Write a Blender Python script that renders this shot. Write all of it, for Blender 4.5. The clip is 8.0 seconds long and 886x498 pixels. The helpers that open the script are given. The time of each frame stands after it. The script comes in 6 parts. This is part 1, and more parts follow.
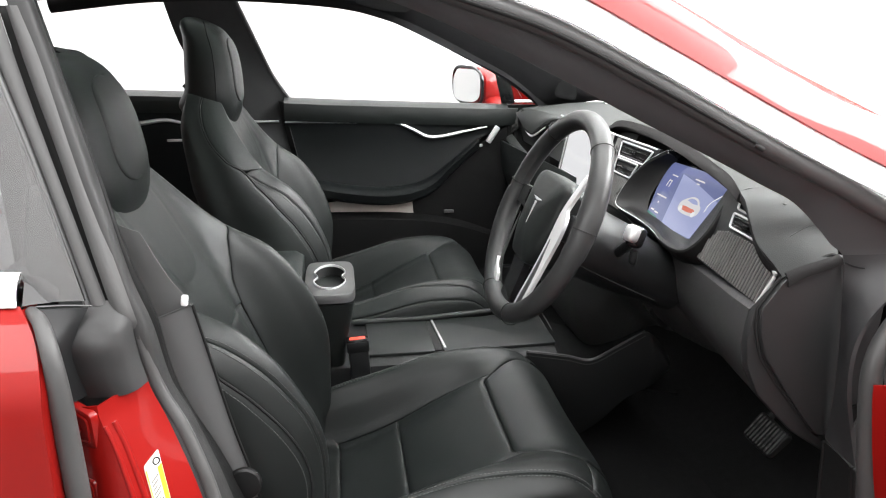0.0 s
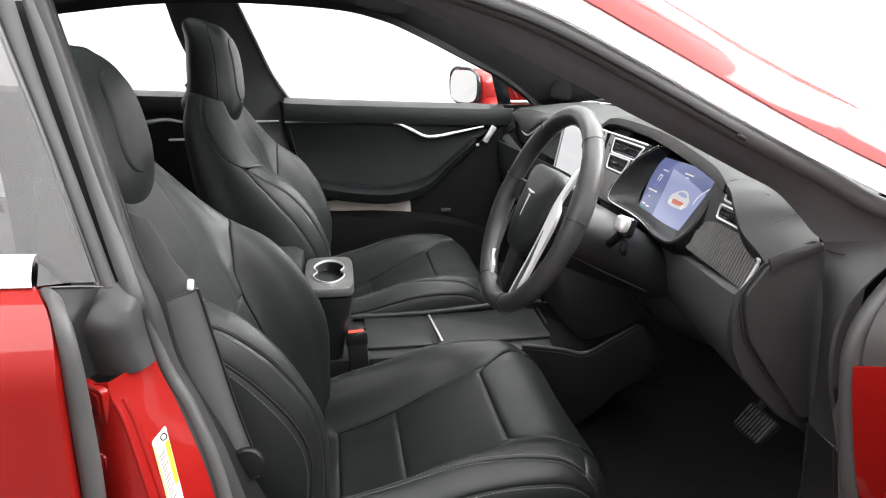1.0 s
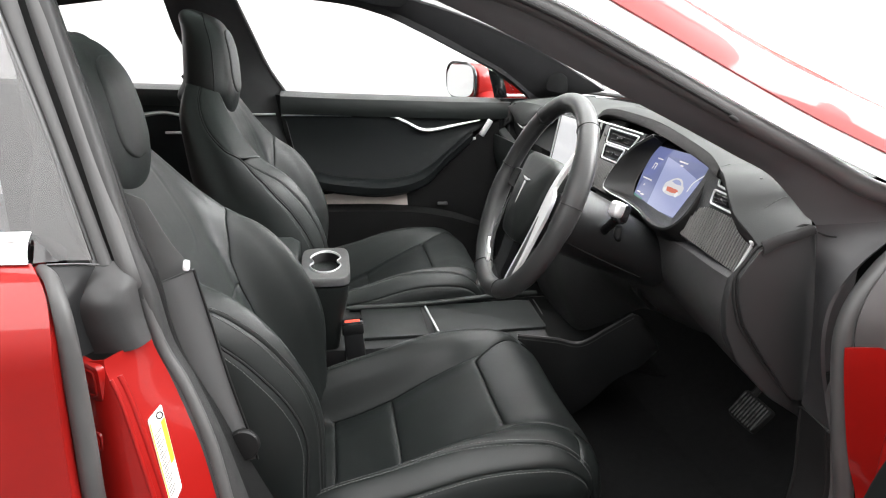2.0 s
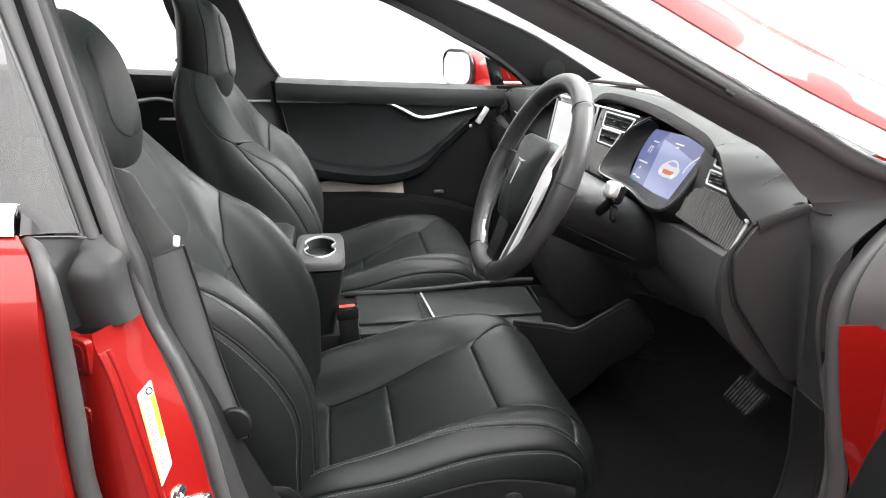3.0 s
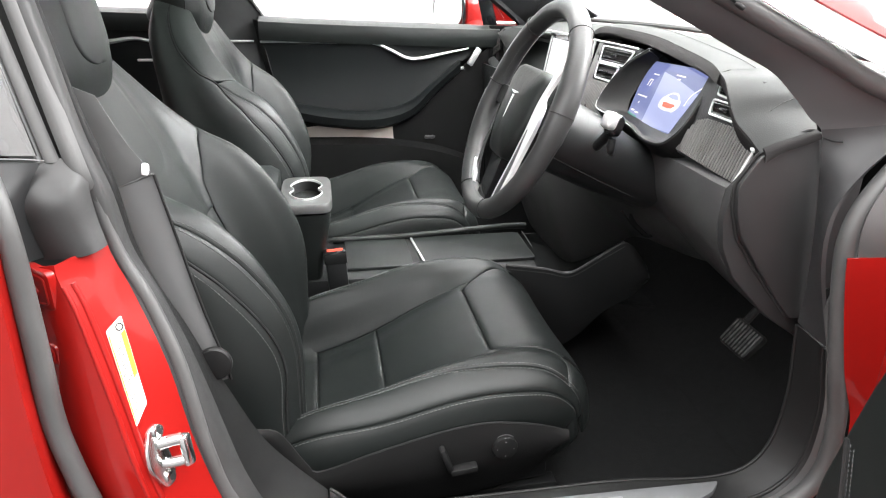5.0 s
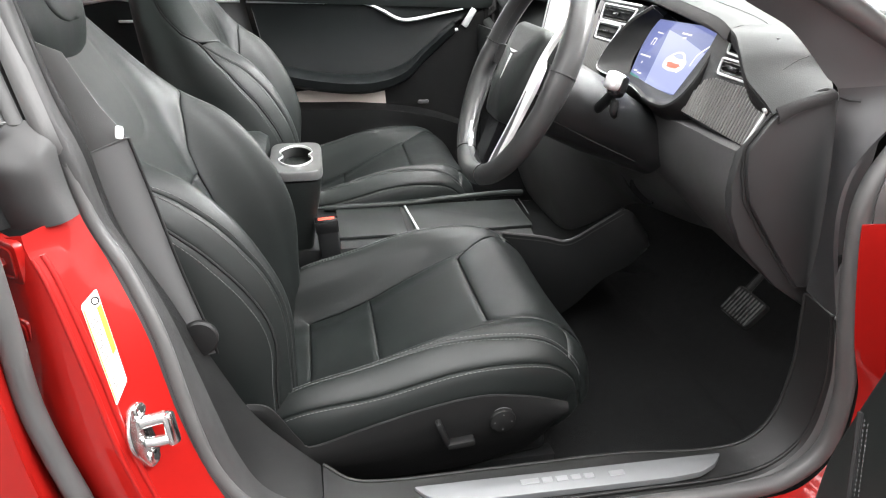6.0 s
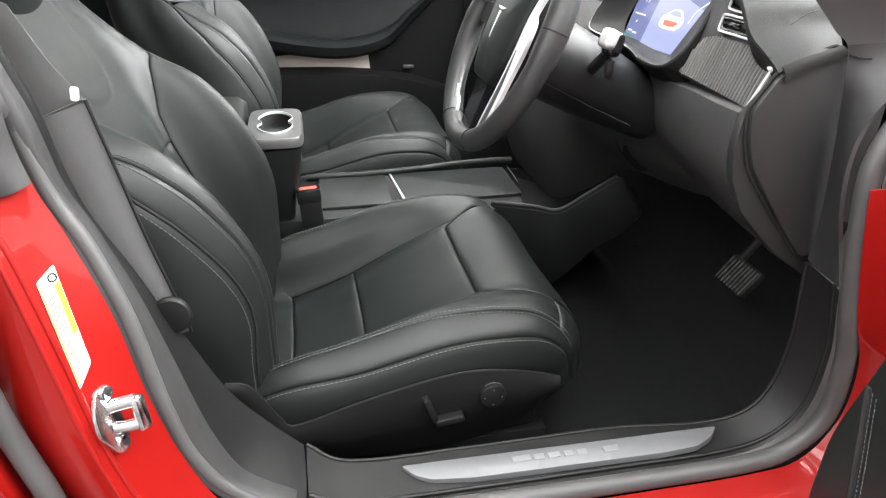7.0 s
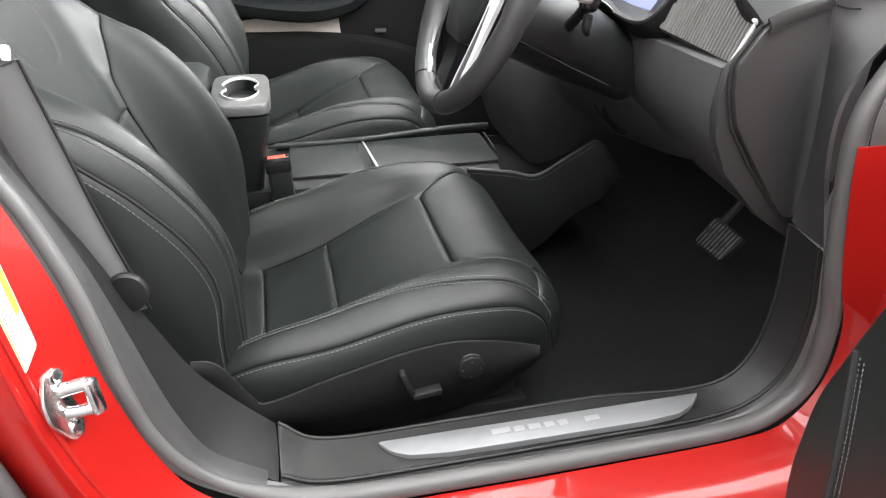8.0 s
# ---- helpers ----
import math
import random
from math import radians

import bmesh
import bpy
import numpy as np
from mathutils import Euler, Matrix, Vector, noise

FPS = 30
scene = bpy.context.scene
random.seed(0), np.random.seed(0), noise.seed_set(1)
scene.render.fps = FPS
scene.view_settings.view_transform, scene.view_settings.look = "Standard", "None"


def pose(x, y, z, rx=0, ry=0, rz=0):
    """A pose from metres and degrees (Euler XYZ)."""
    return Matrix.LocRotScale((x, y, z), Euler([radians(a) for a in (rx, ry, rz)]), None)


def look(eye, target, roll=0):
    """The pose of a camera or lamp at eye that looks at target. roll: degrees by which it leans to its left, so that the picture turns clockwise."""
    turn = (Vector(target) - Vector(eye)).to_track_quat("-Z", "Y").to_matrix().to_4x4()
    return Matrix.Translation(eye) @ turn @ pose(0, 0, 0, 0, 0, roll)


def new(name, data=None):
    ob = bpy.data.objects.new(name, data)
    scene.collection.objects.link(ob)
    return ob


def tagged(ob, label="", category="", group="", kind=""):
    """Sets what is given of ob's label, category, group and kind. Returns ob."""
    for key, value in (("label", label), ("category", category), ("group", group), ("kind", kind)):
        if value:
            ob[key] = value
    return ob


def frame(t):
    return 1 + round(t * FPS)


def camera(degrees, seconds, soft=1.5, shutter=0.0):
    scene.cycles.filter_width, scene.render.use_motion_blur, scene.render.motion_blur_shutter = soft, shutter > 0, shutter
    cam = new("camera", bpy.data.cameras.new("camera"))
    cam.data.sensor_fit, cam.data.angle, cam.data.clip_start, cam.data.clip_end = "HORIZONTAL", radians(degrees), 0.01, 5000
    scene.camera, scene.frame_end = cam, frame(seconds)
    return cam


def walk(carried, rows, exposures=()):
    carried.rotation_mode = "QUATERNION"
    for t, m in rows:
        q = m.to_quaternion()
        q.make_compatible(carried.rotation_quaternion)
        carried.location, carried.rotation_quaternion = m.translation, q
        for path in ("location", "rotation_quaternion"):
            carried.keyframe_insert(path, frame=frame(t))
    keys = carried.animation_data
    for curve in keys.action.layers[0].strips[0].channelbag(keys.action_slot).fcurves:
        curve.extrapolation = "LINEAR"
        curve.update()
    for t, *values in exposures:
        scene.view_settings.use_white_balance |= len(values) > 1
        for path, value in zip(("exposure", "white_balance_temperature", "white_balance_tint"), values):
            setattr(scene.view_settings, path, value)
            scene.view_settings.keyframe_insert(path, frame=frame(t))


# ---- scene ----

# ---- camera ----
cam = camera(67.4, 8.0, soft=1.1)
PATH = [
    (0, (0.025, -1.444, 1.231), (0.327, 0.432, 0.607), 0.6),
    (0.5, (0.021, -1.464, 1.229), (0.327, 0.413, 0.61), 0.7),
    (1, (0.022, -1.481, 1.22), (0.33, 0.398, 0.609), 0.6),
    (1.5, (0.022, -1.49, 1.21), (0.334, 0.389, 0.6), 0.6),
    (3, (0.03, -1.494, 1.177), (0.351, 0.378, 0.55), 0.8),
    (3.5, (0.031, -1.49, 1.165), (0.357, 0.375, 0.519), 0.8),
    (4, (0.034, -1.485, 1.154), (0.365, 0.37, 0.483), 0.8),
    (4.5, (0.038, -1.476, 1.142), (0.371, 0.365, 0.435), 0.8),
    (6, (0.046, -1.425, 1.117), (0.394, 0.358, 0.28), 0.8),
    (6.5, (0.05, -1.404, 1.107), (0.409, 0.356, 0.229), 0.8),
    (7, (0.055, -1.385, 1.098), (0.433, 0.351, 0.18), 0.9),
    (7.5, (0.061, -1.372, 1.087), (0.46, 0.338, 0.129), 0.8),
    (8, (0.07, -1.356, 1.078), (0.498, 0.325, 0.083), 0.8),
]
EXPOSURES = [(0, -0.30), (1.5, -0.27), (3.5, 0.06), (4.5, 0.26), (6, 0.44), (6.5, 0.38), (7.2, 0.37), (7.6, 0.42), (8, 0.53)]
walk(cam, [(t, look(eye, target, roll)) for t, eye, target, roll in PATH], EXPOSURES)

# ---- light: a white photo studio with soft boxes on the ceiling, one more added in front ----
world = bpy.data.worlds.new("studio_air")
scene.world = world
world.use_nodes = True
world.node_tree.nodes["Background"].inputs["Color"].default_value = (1, 1, 1, 1)
world.node_tree.nodes["Background"].inputs["Strength"].default_value = 0.3


def softbox(x, y, z, sx, sy, watts, rx=0, ry=0, rz=0):
    lamp = bpy.data.lights.new("softbox_lamp", "AREA")
    lamp.shape, lamp.size, lamp.size_y, lamp.energy = "RECTANGLE", sx, sy, watts
    ob = new("softbox_lamp", lamp)
    ob.matrix_world = pose(x, y, z, rx, ry, rz)
    return ob


softbox(0.2, -2.9, 3.35, 7.6, 4.2, 660)
softbox(1.2, 1.3, 3.35, 6.0, 3.6, 560)
# added fill with no known source: brightens the seat backs through the windscreen
softbox(3.6, -0.4, 3.2, 2.2, 4.5, 640, 0, 45, 0)

# ---- materials ----
def material(name, color, rough=0.5, metal=0.0, coat=0.0, spec=0.5, vary=0.0, vary_scale=6.0, grain=0.0, grain_scale=900.0,
             wave=0.0, emit=None, emit_strength=0.0, rough_vary=0.0, random_tint=0.0):
    m = bpy.data.materials.new(name)
    m.use_nodes = True
    t = m.node_tree
    b = t.nodes["Principled BSDF"]
    b.inputs["Base Color"].default_value = (*color, 1)
    b.inputs["Roughness"].default_value = rough
    b.inputs["Metallic"].default_value = metal
    b.inputs["Coat Weight"].default_value = coat
    b.inputs["Coat Roughness"].default_value = 0.03
    b.inputs["Specular IOR Level"].default_value = spec
    if emit:
        b.inputs["Emission Color"].default_value = (*emit, 1)
        b.inputs["Emission Strength"].default_value = emit_strength
    pos = t.nodes.new("ShaderNodeTexCoord").outputs["Object"]
    if vary or rough_vary:
        n = t.nodes.new("ShaderNodeTexNoise")
        n.inputs["Scale"].default_value, n.inputs["Detail"].default_value = vary_scale, 6
        t.links.new(pos, n.inputs["Vector"])
        if vary:
            mix = t.nodes.new("ShaderNodeMix")
            mix.data_type = "RGBA"
            mix.inputs["A"].default_value = (*[c * (1 - vary) for c in color], 1)
            mix.inputs["B"].default_value = (*[min(1, c * (1 + vary)) for c in color], 1)
            t.links.new(n.outputs["Fac"], mix.inputs["Factor"])
            t.links.new(mix.outputs["Result"], b.inputs["Base Color"])
        if rough_vary:
            r = t.nodes.new("ShaderNodeMapRange")
            r.inputs["From Min"].default_value, r.inputs["From Max"].default_value = 0.3, 0.7
            r.inputs["To Min"].default_value, r.inputs["To Max"].default_value = rough - rough_vary, rough + rough_vary
            t.links.new(n.outputs["Fac"], r.inputs["Value"])
            t.links.new(r.outputs["Result"], b.inputs["Roughness"])
    if grain:
        v = t.nodes.new("ShaderNodeTexVoronoi")
        v.inputs["Scale"].default_value = grain_scale
        n2 = t.nodes.new("ShaderNodeTexNoise")
        n2.inputs["Scale"].default_value, n2.inputs["Detail"].default_value = 28.0, 3
        add = t.nodes.new("ShaderNodeMath")
        add.operation = "MULTIPLY_ADD"
        add.inputs[1].default_value = 3.0
        bump = t.nodes.new("ShaderNodeBump")
        bump.inputs["Strength"].default_value, bump.inputs["Distance"].default_value = grain, 0.0006
        t.links.new(pos, v.inputs["Vector"])
        t.links.new(pos, n2.inputs["Vector"])
        t.links.new(n2.outputs["Fac"], add.inputs[0])
        t.links.new(v.outputs["Distance"], add.inputs[2])
        t.links.new(add.outputs["Value"], bump.inputs["Height"])
        t.links.new(bump.outputs["Normal"], b.inputs["Normal"])
    return m


LEATHER = material("black_leather", (0.0092, 0.0112, 0.0107), 0.45, spec=0.42, vary=0.2, vary_scale=9, grain=0.22, grain_scale=1100, rough_vary=0.05)
LEATHER_WORN = material("dash_leather", (0.031, 0.033, 0.032), 0.68, spec=0.25, vary=0.15, vary_scale=7, grain=0.25, grain_scale=900, rough_vary=0.05)
WHEEL_LEATHER = material("wheel_leather", (0.030, 0.0305, 0.0305), 0.36, vary=0.2, vary_scale=20, grain=0.18, grain_scale=1300, rough_vary=0.06)
SUEDE = material("black_suede", (0.018, 0.017, 0.017), 0.85, spec=0.15, vary=0.3, vary_scale=30, grain=0.3, grain_scale=2200)
PLASTIC = material("black_plastic", (0.014, 0.0145, 0.015), 0.34, spec=0.3, vary=0.15, vary_scale=12, grain=0.25, grain_scale=1500, rough_vary=0.05)
TRIM = material("grey_trim_plastic", (0.009, 0.009, 0.009), 0.46, spec=0.3, vary=0.12, vary_scale=10, grain=0.2, grain_scale=1300, rough_vary=0.05)
# base raised to paint highlights on the front seal; SEAL_BAND is its darker copy
RUBBER = material("black_rubber", (0.062, 0.0615, 0.061), 0.48, vary=0.2, vary_scale=25, grain=0.15, grain_scale=1800, rough_vary=0.08)
SEAL_BAND = material("seal_band_rubber", (0.025, 0.025, 0.025), 0.5, vary=0.2, vary_scale=25, grain=0.15, grain_scale=1800, rough_vary=0.08)
# near-black that paints the shade in gaps, slots and throats; also seams and print
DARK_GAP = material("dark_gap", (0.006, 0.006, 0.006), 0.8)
GLOSS_BLACK = material("gloss_black", (0.008, 0.008, 0.009), 0.14, coat=0.3, rough_vary=0.03, vary_scale=15)
RED = material("red_paint", (0.235, 0.0045, 0.003), 0.5, coat=0.75, spec=0.15, vary=0.06, vary_scale=4)
SATIN = material("satin_silver", (0.82, 0.82, 0.82), 0.34, metal=0.65, rough_vary=0.05, vary_scale=40)
SILVER_PAINT = material("silver_paint", (0.74, 0.74, 0.74), 0.36, metal=0.2, rough_vary=0.05, vary_scale=40)
# lighter rubber: paints the grazing highlights along the pedal ribs
GLINT_RUBBER = material("glint_rubber", (0.075, 0.075, 0.075), 0.3, vary=0.3, vary_scale=60, rough_vary=0.1)
BRUSHED = material("brushed_aluminium", (0.17, 0.175, 0.18), 0.5, metal=0.5, vary=0.12, vary_scale=60, rough_vary=0.06)
PLATE_BAR = material("embossed_aluminium", (0.24, 0.245, 0.25), 0.4, metal=0.5, rough_vary=0.05, vary_scale=60)
GREY_SATIN = material("grey_satin_plastic", (0.13, 0.13, 0.13), 0.35, metal=0.6, rough_vary=0.05, vary_scale=30)
# plain white without metal: the studio's reflection in bright metal, put into the colour
GLARE_WHITE = material("glare_white_trim", (0.85, 0.85, 0.85), 0.3, metal=0.0, rough_vary=0.03, vary_scale=30)
CHROME = material("chrome", (0.85, 0.85, 0.85), 0.12, metal=1.0, rough_vary=0.03, vary_scale=50)
ZINC = material("zinc_steel", (0.7, 0.7, 0.69), 0.22, metal=1.0, vary=0.1, vary_scale=60, rough_vary=0.08)
RIBBED = material("ribbed_dark_trim", (0.22, 0.215, 0.21), 0.32, metal=0.6, vary=0.2, vary_scale=30, rough_vary=0.05)
CARPET = material("black_carpet", (0.0095, 0.0097, 0.0098), 0.95, spec=0.08, vary=0.4, vary_scale=60, grain=0.8, grain_scale=500)
FABRIC = material("dark_headliner", (0.022, 0.022, 0.023), 0.85, spec=0.15, vary=0.15, vary_scale=25, grain=0.4, grain_scale=1600)
PILLAR_FABRIC = material("grey_pillar_fabric", (0.055, 0.055, 0.056), 0.8, spec=0.2, vary=0.15, vary_scale=25, grain=0.4, grain_scale=1600)
THREAD = material("grey_thread", (0.11, 0.11, 0.11), 0.7)
DULL = material("dull_black_plastic", (0.007, 0.007, 0.007), 0.5, spec=0.25, vary=0.2, vary_scale=14, grain=0.25, grain_scale=1500)
TRIM_LIGHT = material("soft_grey_trim", (0.017, 0.017, 0.017), 0.5, spec=0.4, vary=0.12, vary_scale=10, grain=0.25, grain_scale=1400, rough_vary=0.05)
# paler copy of the pillar trim: light falling on the guide, put into its colour
LIT_GUIDE = material("lit_guide_plastic", (0.11, 0.11, 0.11), 0.5, vary=0.12, vary_scale=10, grain=0.25, grain_scale=1400, rough_vary=0.05)
DASH_PLASTIC = material("soft_dash_plastic", (0.042, 0.0415, 0.0415), 0.38, spec=0.4, vary=0.15, vary_scale=12, grain=0.25, grain_scale=1500, rough_vary=0.05)
COVER_PLASTIC = material("end_cover_plastic", (0.021, 0.0212, 0.0215), 0.42, spec=0.4, vary=0.15, vary_scale=12, grain=0.25, grain_scale=1500, rough_vary=0.05)
DOOR_LEATHER = material("door_leather", (0.006, 0.0072, 0.0075), 0.48, spec=0.2, vary=0.2, vary_scale=9, grain=0.2, grain_scale=1100, rough_vary=0.05)
KICK = material("kick_trim", (0.027, 0.027, 0.028), 0.46, vary=0.12, vary_scale=10, grain=0.25, grain_scale=1500, rough_vary=0.05)
PILLAR = material("pillar_trim", (0.072, 0.073, 0.075), 0.46, vary=0.12, vary_scale=10, grain=0.25, grain_scale=1500, rough_vary=0.05)
DARK_THREAD = material("dark_thread", (0.045, 0.045, 0.045), 0.7)
BELT_WEB = material("seat_belt_web", (0.075, 0.075, 0.075), 0.6, vary=0.15, vary_scale=40, grain=0.25, grain_scale=1200)
BUCKLE_RED = material("red_buckle", (0.75, 0.08, 0.05), 0.3)
WHITE_PLASTIC = material("white_plastic", (0.8, 0.8, 0.8), 0.35)
LABEL_WHITE = material("label_white", (0.62, 0.6, 0.55), 0.4, vary=0.03)
LABEL_YELLOW = material("label_yellow", (0.85, 0.62, 0.03), 0.4)
LABEL_INK = material("label_ink", (0.14, 0.135, 0.13), 0.6)
STUDIO_GREY = material("studio_grey", (0.30, 0.30, 0.30), 0.8, vary=0.03, vary_scale=0.7)
STUDIO_FLOOR = material("studio_floor", (0.10, 0.10, 0.10), 0.5, vary=0.08, vary_scale=1.5)
STUDIO_WHITE = material("studio_white", (0.86, 0.86, 0.86), 0.8, vary=0.02, vary_scale=0.7)
# pale colour without emission, standing in for the glow over the door pocket
POCKET_GLOW = material("pocket_glow", (0.74, 0.66, 0.60), 0.5, vary=0.1, vary_scale=20)
SCREEN = material("screen_blue", (0.01, 0.01, 0.02), 0.12, emit=(0.17, 0.20, 0.38), emit_strength=1.0)
SCREEN_LIGHT = material("screen_lilac", (0.01, 0.01, 0.02), 0.12, emit=(0.40, 0.44, 0.68), emit_strength=1.0)
SCREEN_MID = material("screen_slate", (0.01, 0.01, 0.02), 0.12, emit=(0.17, 0.2, 0.42), emit_strength=1.0)
SCREEN_WHITE = material("screen_white", (0.01, 0.01, 0.01), 0.12, emit=(0.95, 0.95, 0.97), emit_strength=1.0)
SCREEN_PALE = material("screen_pale", (0.01, 0.01, 0.01), 0.12, emit=(0.80, 0.78, 0.80), emit_strength=1.0)
SCREEN_RED = material("screen_red", (0.01, 0.01, 0.01), 0.2, emit=(0.75, 0.2, 0.13), emit_strength=1.0)
SCREEN_GREEN = material("screen_teal", (0.01, 0.01, 0.01), 0.2, emit=(0.05, 0.2, 0.18), emit_strength=1.0)
MIRROR = material("mirror_glass", (0.9, 0.9, 0.9), 0.02, metal=1.0)


def glass_material(name, tint):
    m = bpy.data.materials.new(name)
    m.use_nodes = True
    b = m.node_tree.nodes["Principled BSDF"]
    b.inputs["Base Color"].default_value = (*tint, 1)
    b.inputs["Roughness"].default_value = 0.0
    b.inputs["IOR"].default_value = 1.45
    b.inputs["Transmission Weight"].default_value = 1.0
    return m


GLASS = glass_material("clear_glass", (0.97, 0.99, 0.98))
GLASS_DARK = glass_material("tinted_glass", (0.45, 0.45, 0.45))
GLASS_DARK.node_tree.nodes["Principled BSDF"].inputs["IOR"].default_value = 3.2
GLASS_ROOF = glass_material("roof_glass", (0.12, 0.14, 0.13))


# ---- geometry helpers: each gives (verts, faces) ----
def curve(points, n, closed=False):
    """A smooth line of n points through the given ones, evenly spread by length."""
    p = np.array(points, float)
    if closed:
        q = np.vstack([p[-1], p, p[0], p[1]])
    else:
        q = np.vstack([2 * p[0] - p[1], p, 2 * p[-1] - p[-2]])
    out = []
    for i in range(1, len(q) - 2):
        for t in np.linspace(0, 1, 16, endpoint=False):
            a, b, c, d = q[i - 1], q[i], q[i + 1], q[i + 2]
            out.append(0.5 * (2 * b + (c - a) * t + (2 * a - 5 * b + 4 * c - d) * t * t + (3 * b - a - 3 * c + d) * t ** 3))
    out.append(q[-2])
    out = np.array(out)
    s = np.r_[0, np.cumsum(np.linalg.norm(np.diff(out, axis=0), axis=1))]
    want = np.linspace(0, s[-1], n + 1 if closed else n)
    r = np.stack([np.interp(want, s, out[:, k]) for k in range(out.shape[1])], 1)
    return r[:-1] if closed else r


def table(rows, at):
    """Smooth rows of numbers (first column the key) at the keys in at."""
    a = np.array(rows, float)
    k, v = a[:, 0], np.atleast_1d(np.asarray(at, float))
    i = np.clip(np.searchsorted(k, v) - 1, 0, len(k) - 2)
    h = k[i + 1] - k[i]
    t = np.clip((v - k[i]) / h, 0, 1)[:, None]
    lo, hi = np.maximum(i - 1, 0), np.minimum(i + 2, len(k) - 1)
    m0 = (a[i + 1] - a[lo]) * (h / (k[i + 1] - k[lo]))[:, None]
    m1 = (a[hi] - a[i]) * (h / (k[hi] - k[i]))[:, None]
    out = (2 * t**3 - 3 * t**2 + 1) * a[i] + (t**3 - 2 * t**2 + t) * m0 + (-2 * t**3 + 3 * t**2) * a[i + 1] + (t**3 - t**2) * m1
    return out[:, 1:]


def profile(knots, v):
    """Each point's own profile, knots (n, k, 2) at 0, 1, 2 ..., at v (n)."""
    n, count = knots.shape[:2]
    i = np.clip(np.floor(v).astype(int), 0, count - 2)
    t = np.clip(v - i, 0, 1)[:, None]
    r = np.arange(n)
    a, b, c, d = knots[r, np.maximum(i - 1, 0)], knots[r, i], knots[r, i + 1], knots[r, np.minimum(i + 2, count - 1)]
    first = (i == 0)[:, None]
    a = np.where(first, np.stack([-c[:, 0], c[:, 1]], 1), a)
    return 0.5 * (2 * b + (c - a) * t + (2 * a - 5 * b + 4 * c - d) * t * t + (3 * b - a - 3 * c + d) * t**3)


def merge(*geos):
    verts, faces = [], []
    for v, f in geos:
        k = len(verts)
        verts += [tuple(p) for p in v]
        faces += [tuple(i + k for i in face) for face in f]
    return verts, faces


def grid(p, close_u=False, close_v=False):
    p = np.asarray(p)
    n, m = p.shape[:2]
    f = []
    for i in range(n if close_u else n - 1):
        for j in range(m if close_v else m - 1):
            a, b = i * m + j, i * m + (j + 1) % m
            c, d = ((i + 1) % n) * m + (j + 1) % m, ((i + 1) % n) * m + j
            f.append((a, b, c, d))
    return p.reshape(-1, 3), f


def normals(p):
    du, dv = np.gradient(p, axis=0), np.gradient(p, axis=1)
    n = np.cross(du, dv)
    return n / (np.linalg.norm(n, axis=2, keepdims=True) + 1e-12)


def sheet(p, thick):
    """A surface with thickness, towards its back."""
    p = np.asarray(p, float)
    back = p - thick * normals(p)
    n, m = p.shape[:2]
    v = np.vstack([p.reshape(-1, 3), back.reshape(-1, 3)])
    f = [q for q in grid(p)[1]] + [tuple(i + n * m for i in q[::-1]) for q in grid(p)[1]]
    rim = [j for j in range(m)] + [i * m + m - 1 for i in range(1, n)] + [(n - 1) * m + j for j in range(m - 2, -1, -1)] + [i * m for i in range(n - 2, 0, -1)]
    for a, b in zip(rim, rim[1:] + rim[:1]):
        f.append((b, a, a + n * m, b + n * m))
    return v, f


def ruled(a, b, n, m=2, bulge=0.0, out=(0, -1, 0)):
    """A surface from line a to line b, n points along, m across, swelling by bulge."""
    a, b = curve(a, n), curve(b, n)
    t = np.linspace(0, 1, m)[None, :, None]
    return a[:, None] * (1 - t) + b[:, None] * t + bulge * np.sin(np.pi * t) * np.array(out)


def frames_along(p, closed=False):
    d = np.roll(p, -1, 0) - np.roll(p, 1, 0) if closed else np.gradient(p, axis=0)
    d /= np.linalg.norm(d, axis=1, keepdims=True) + 1e-12
    up = np.array([0, 0, 1.0]) if abs(d[0][2]) < 0.9 else np.array([1.0, 0, 0])
    a = np.cross(d[0], up)
    side = []
    for t in d:
        a = a - t * (a @ t)
        a /= np.linalg.norm(a)
        side.append(a.copy())
    side = np.array(side)
    return d, side, np.cross(side, d)


def tube(points, r, sides=12, n=None, closed=False, flat=1.0, square=0.0):
    """A tube along a line; r one radius or one a point; flat: height against width."""
    p = curve(points, n, closed) if n else np.array(points, float)
    d, a, b = frames_along(p, closed)
    r = np.interp(np.linspace(0, 1, len(p)), np.linspace(0, 1, len(np.atleast_1d(r))), np.atleast_1d(r))
    t = np.linspace(0, 2 * math.pi, sides, endpoint=False)
    c, s = np.cos(t), np.sin(t)
    if square:
        k = 1 / np.maximum(np.abs(c), np.abs(s)) * square + (1 - square)
        c, s = c * k, s * k
    rings = p[:, None] + r[:, None, None] * (c[None, :, None] * a[:, None] + flat * s[None, :, None] * b[:, None])
    v, f = grid(rings, closed, True)
    if not closed:
        f = f + [tuple(range(sides))[::-1], tuple((len(p) - 1) * sides + i for i in range(sides))]
    return v, f


def loft(rings):
    """A closed body through rings of equal length, capped at both ends."""
    r = np.array(rings, float)
    v, f = grid(r, False, True)
    n, m = r.shape[:2]
    return v, f + [tuple(range(m))[::-1], tuple((n - 1) * m + i for i in range(m))]


def from_bm(bm):
    bm.verts.index_update()
    out = [tuple(v.co) for v in bm.verts], [tuple(v.index for v in f.verts) for f in bm.faces]
    bm.free()
    return out


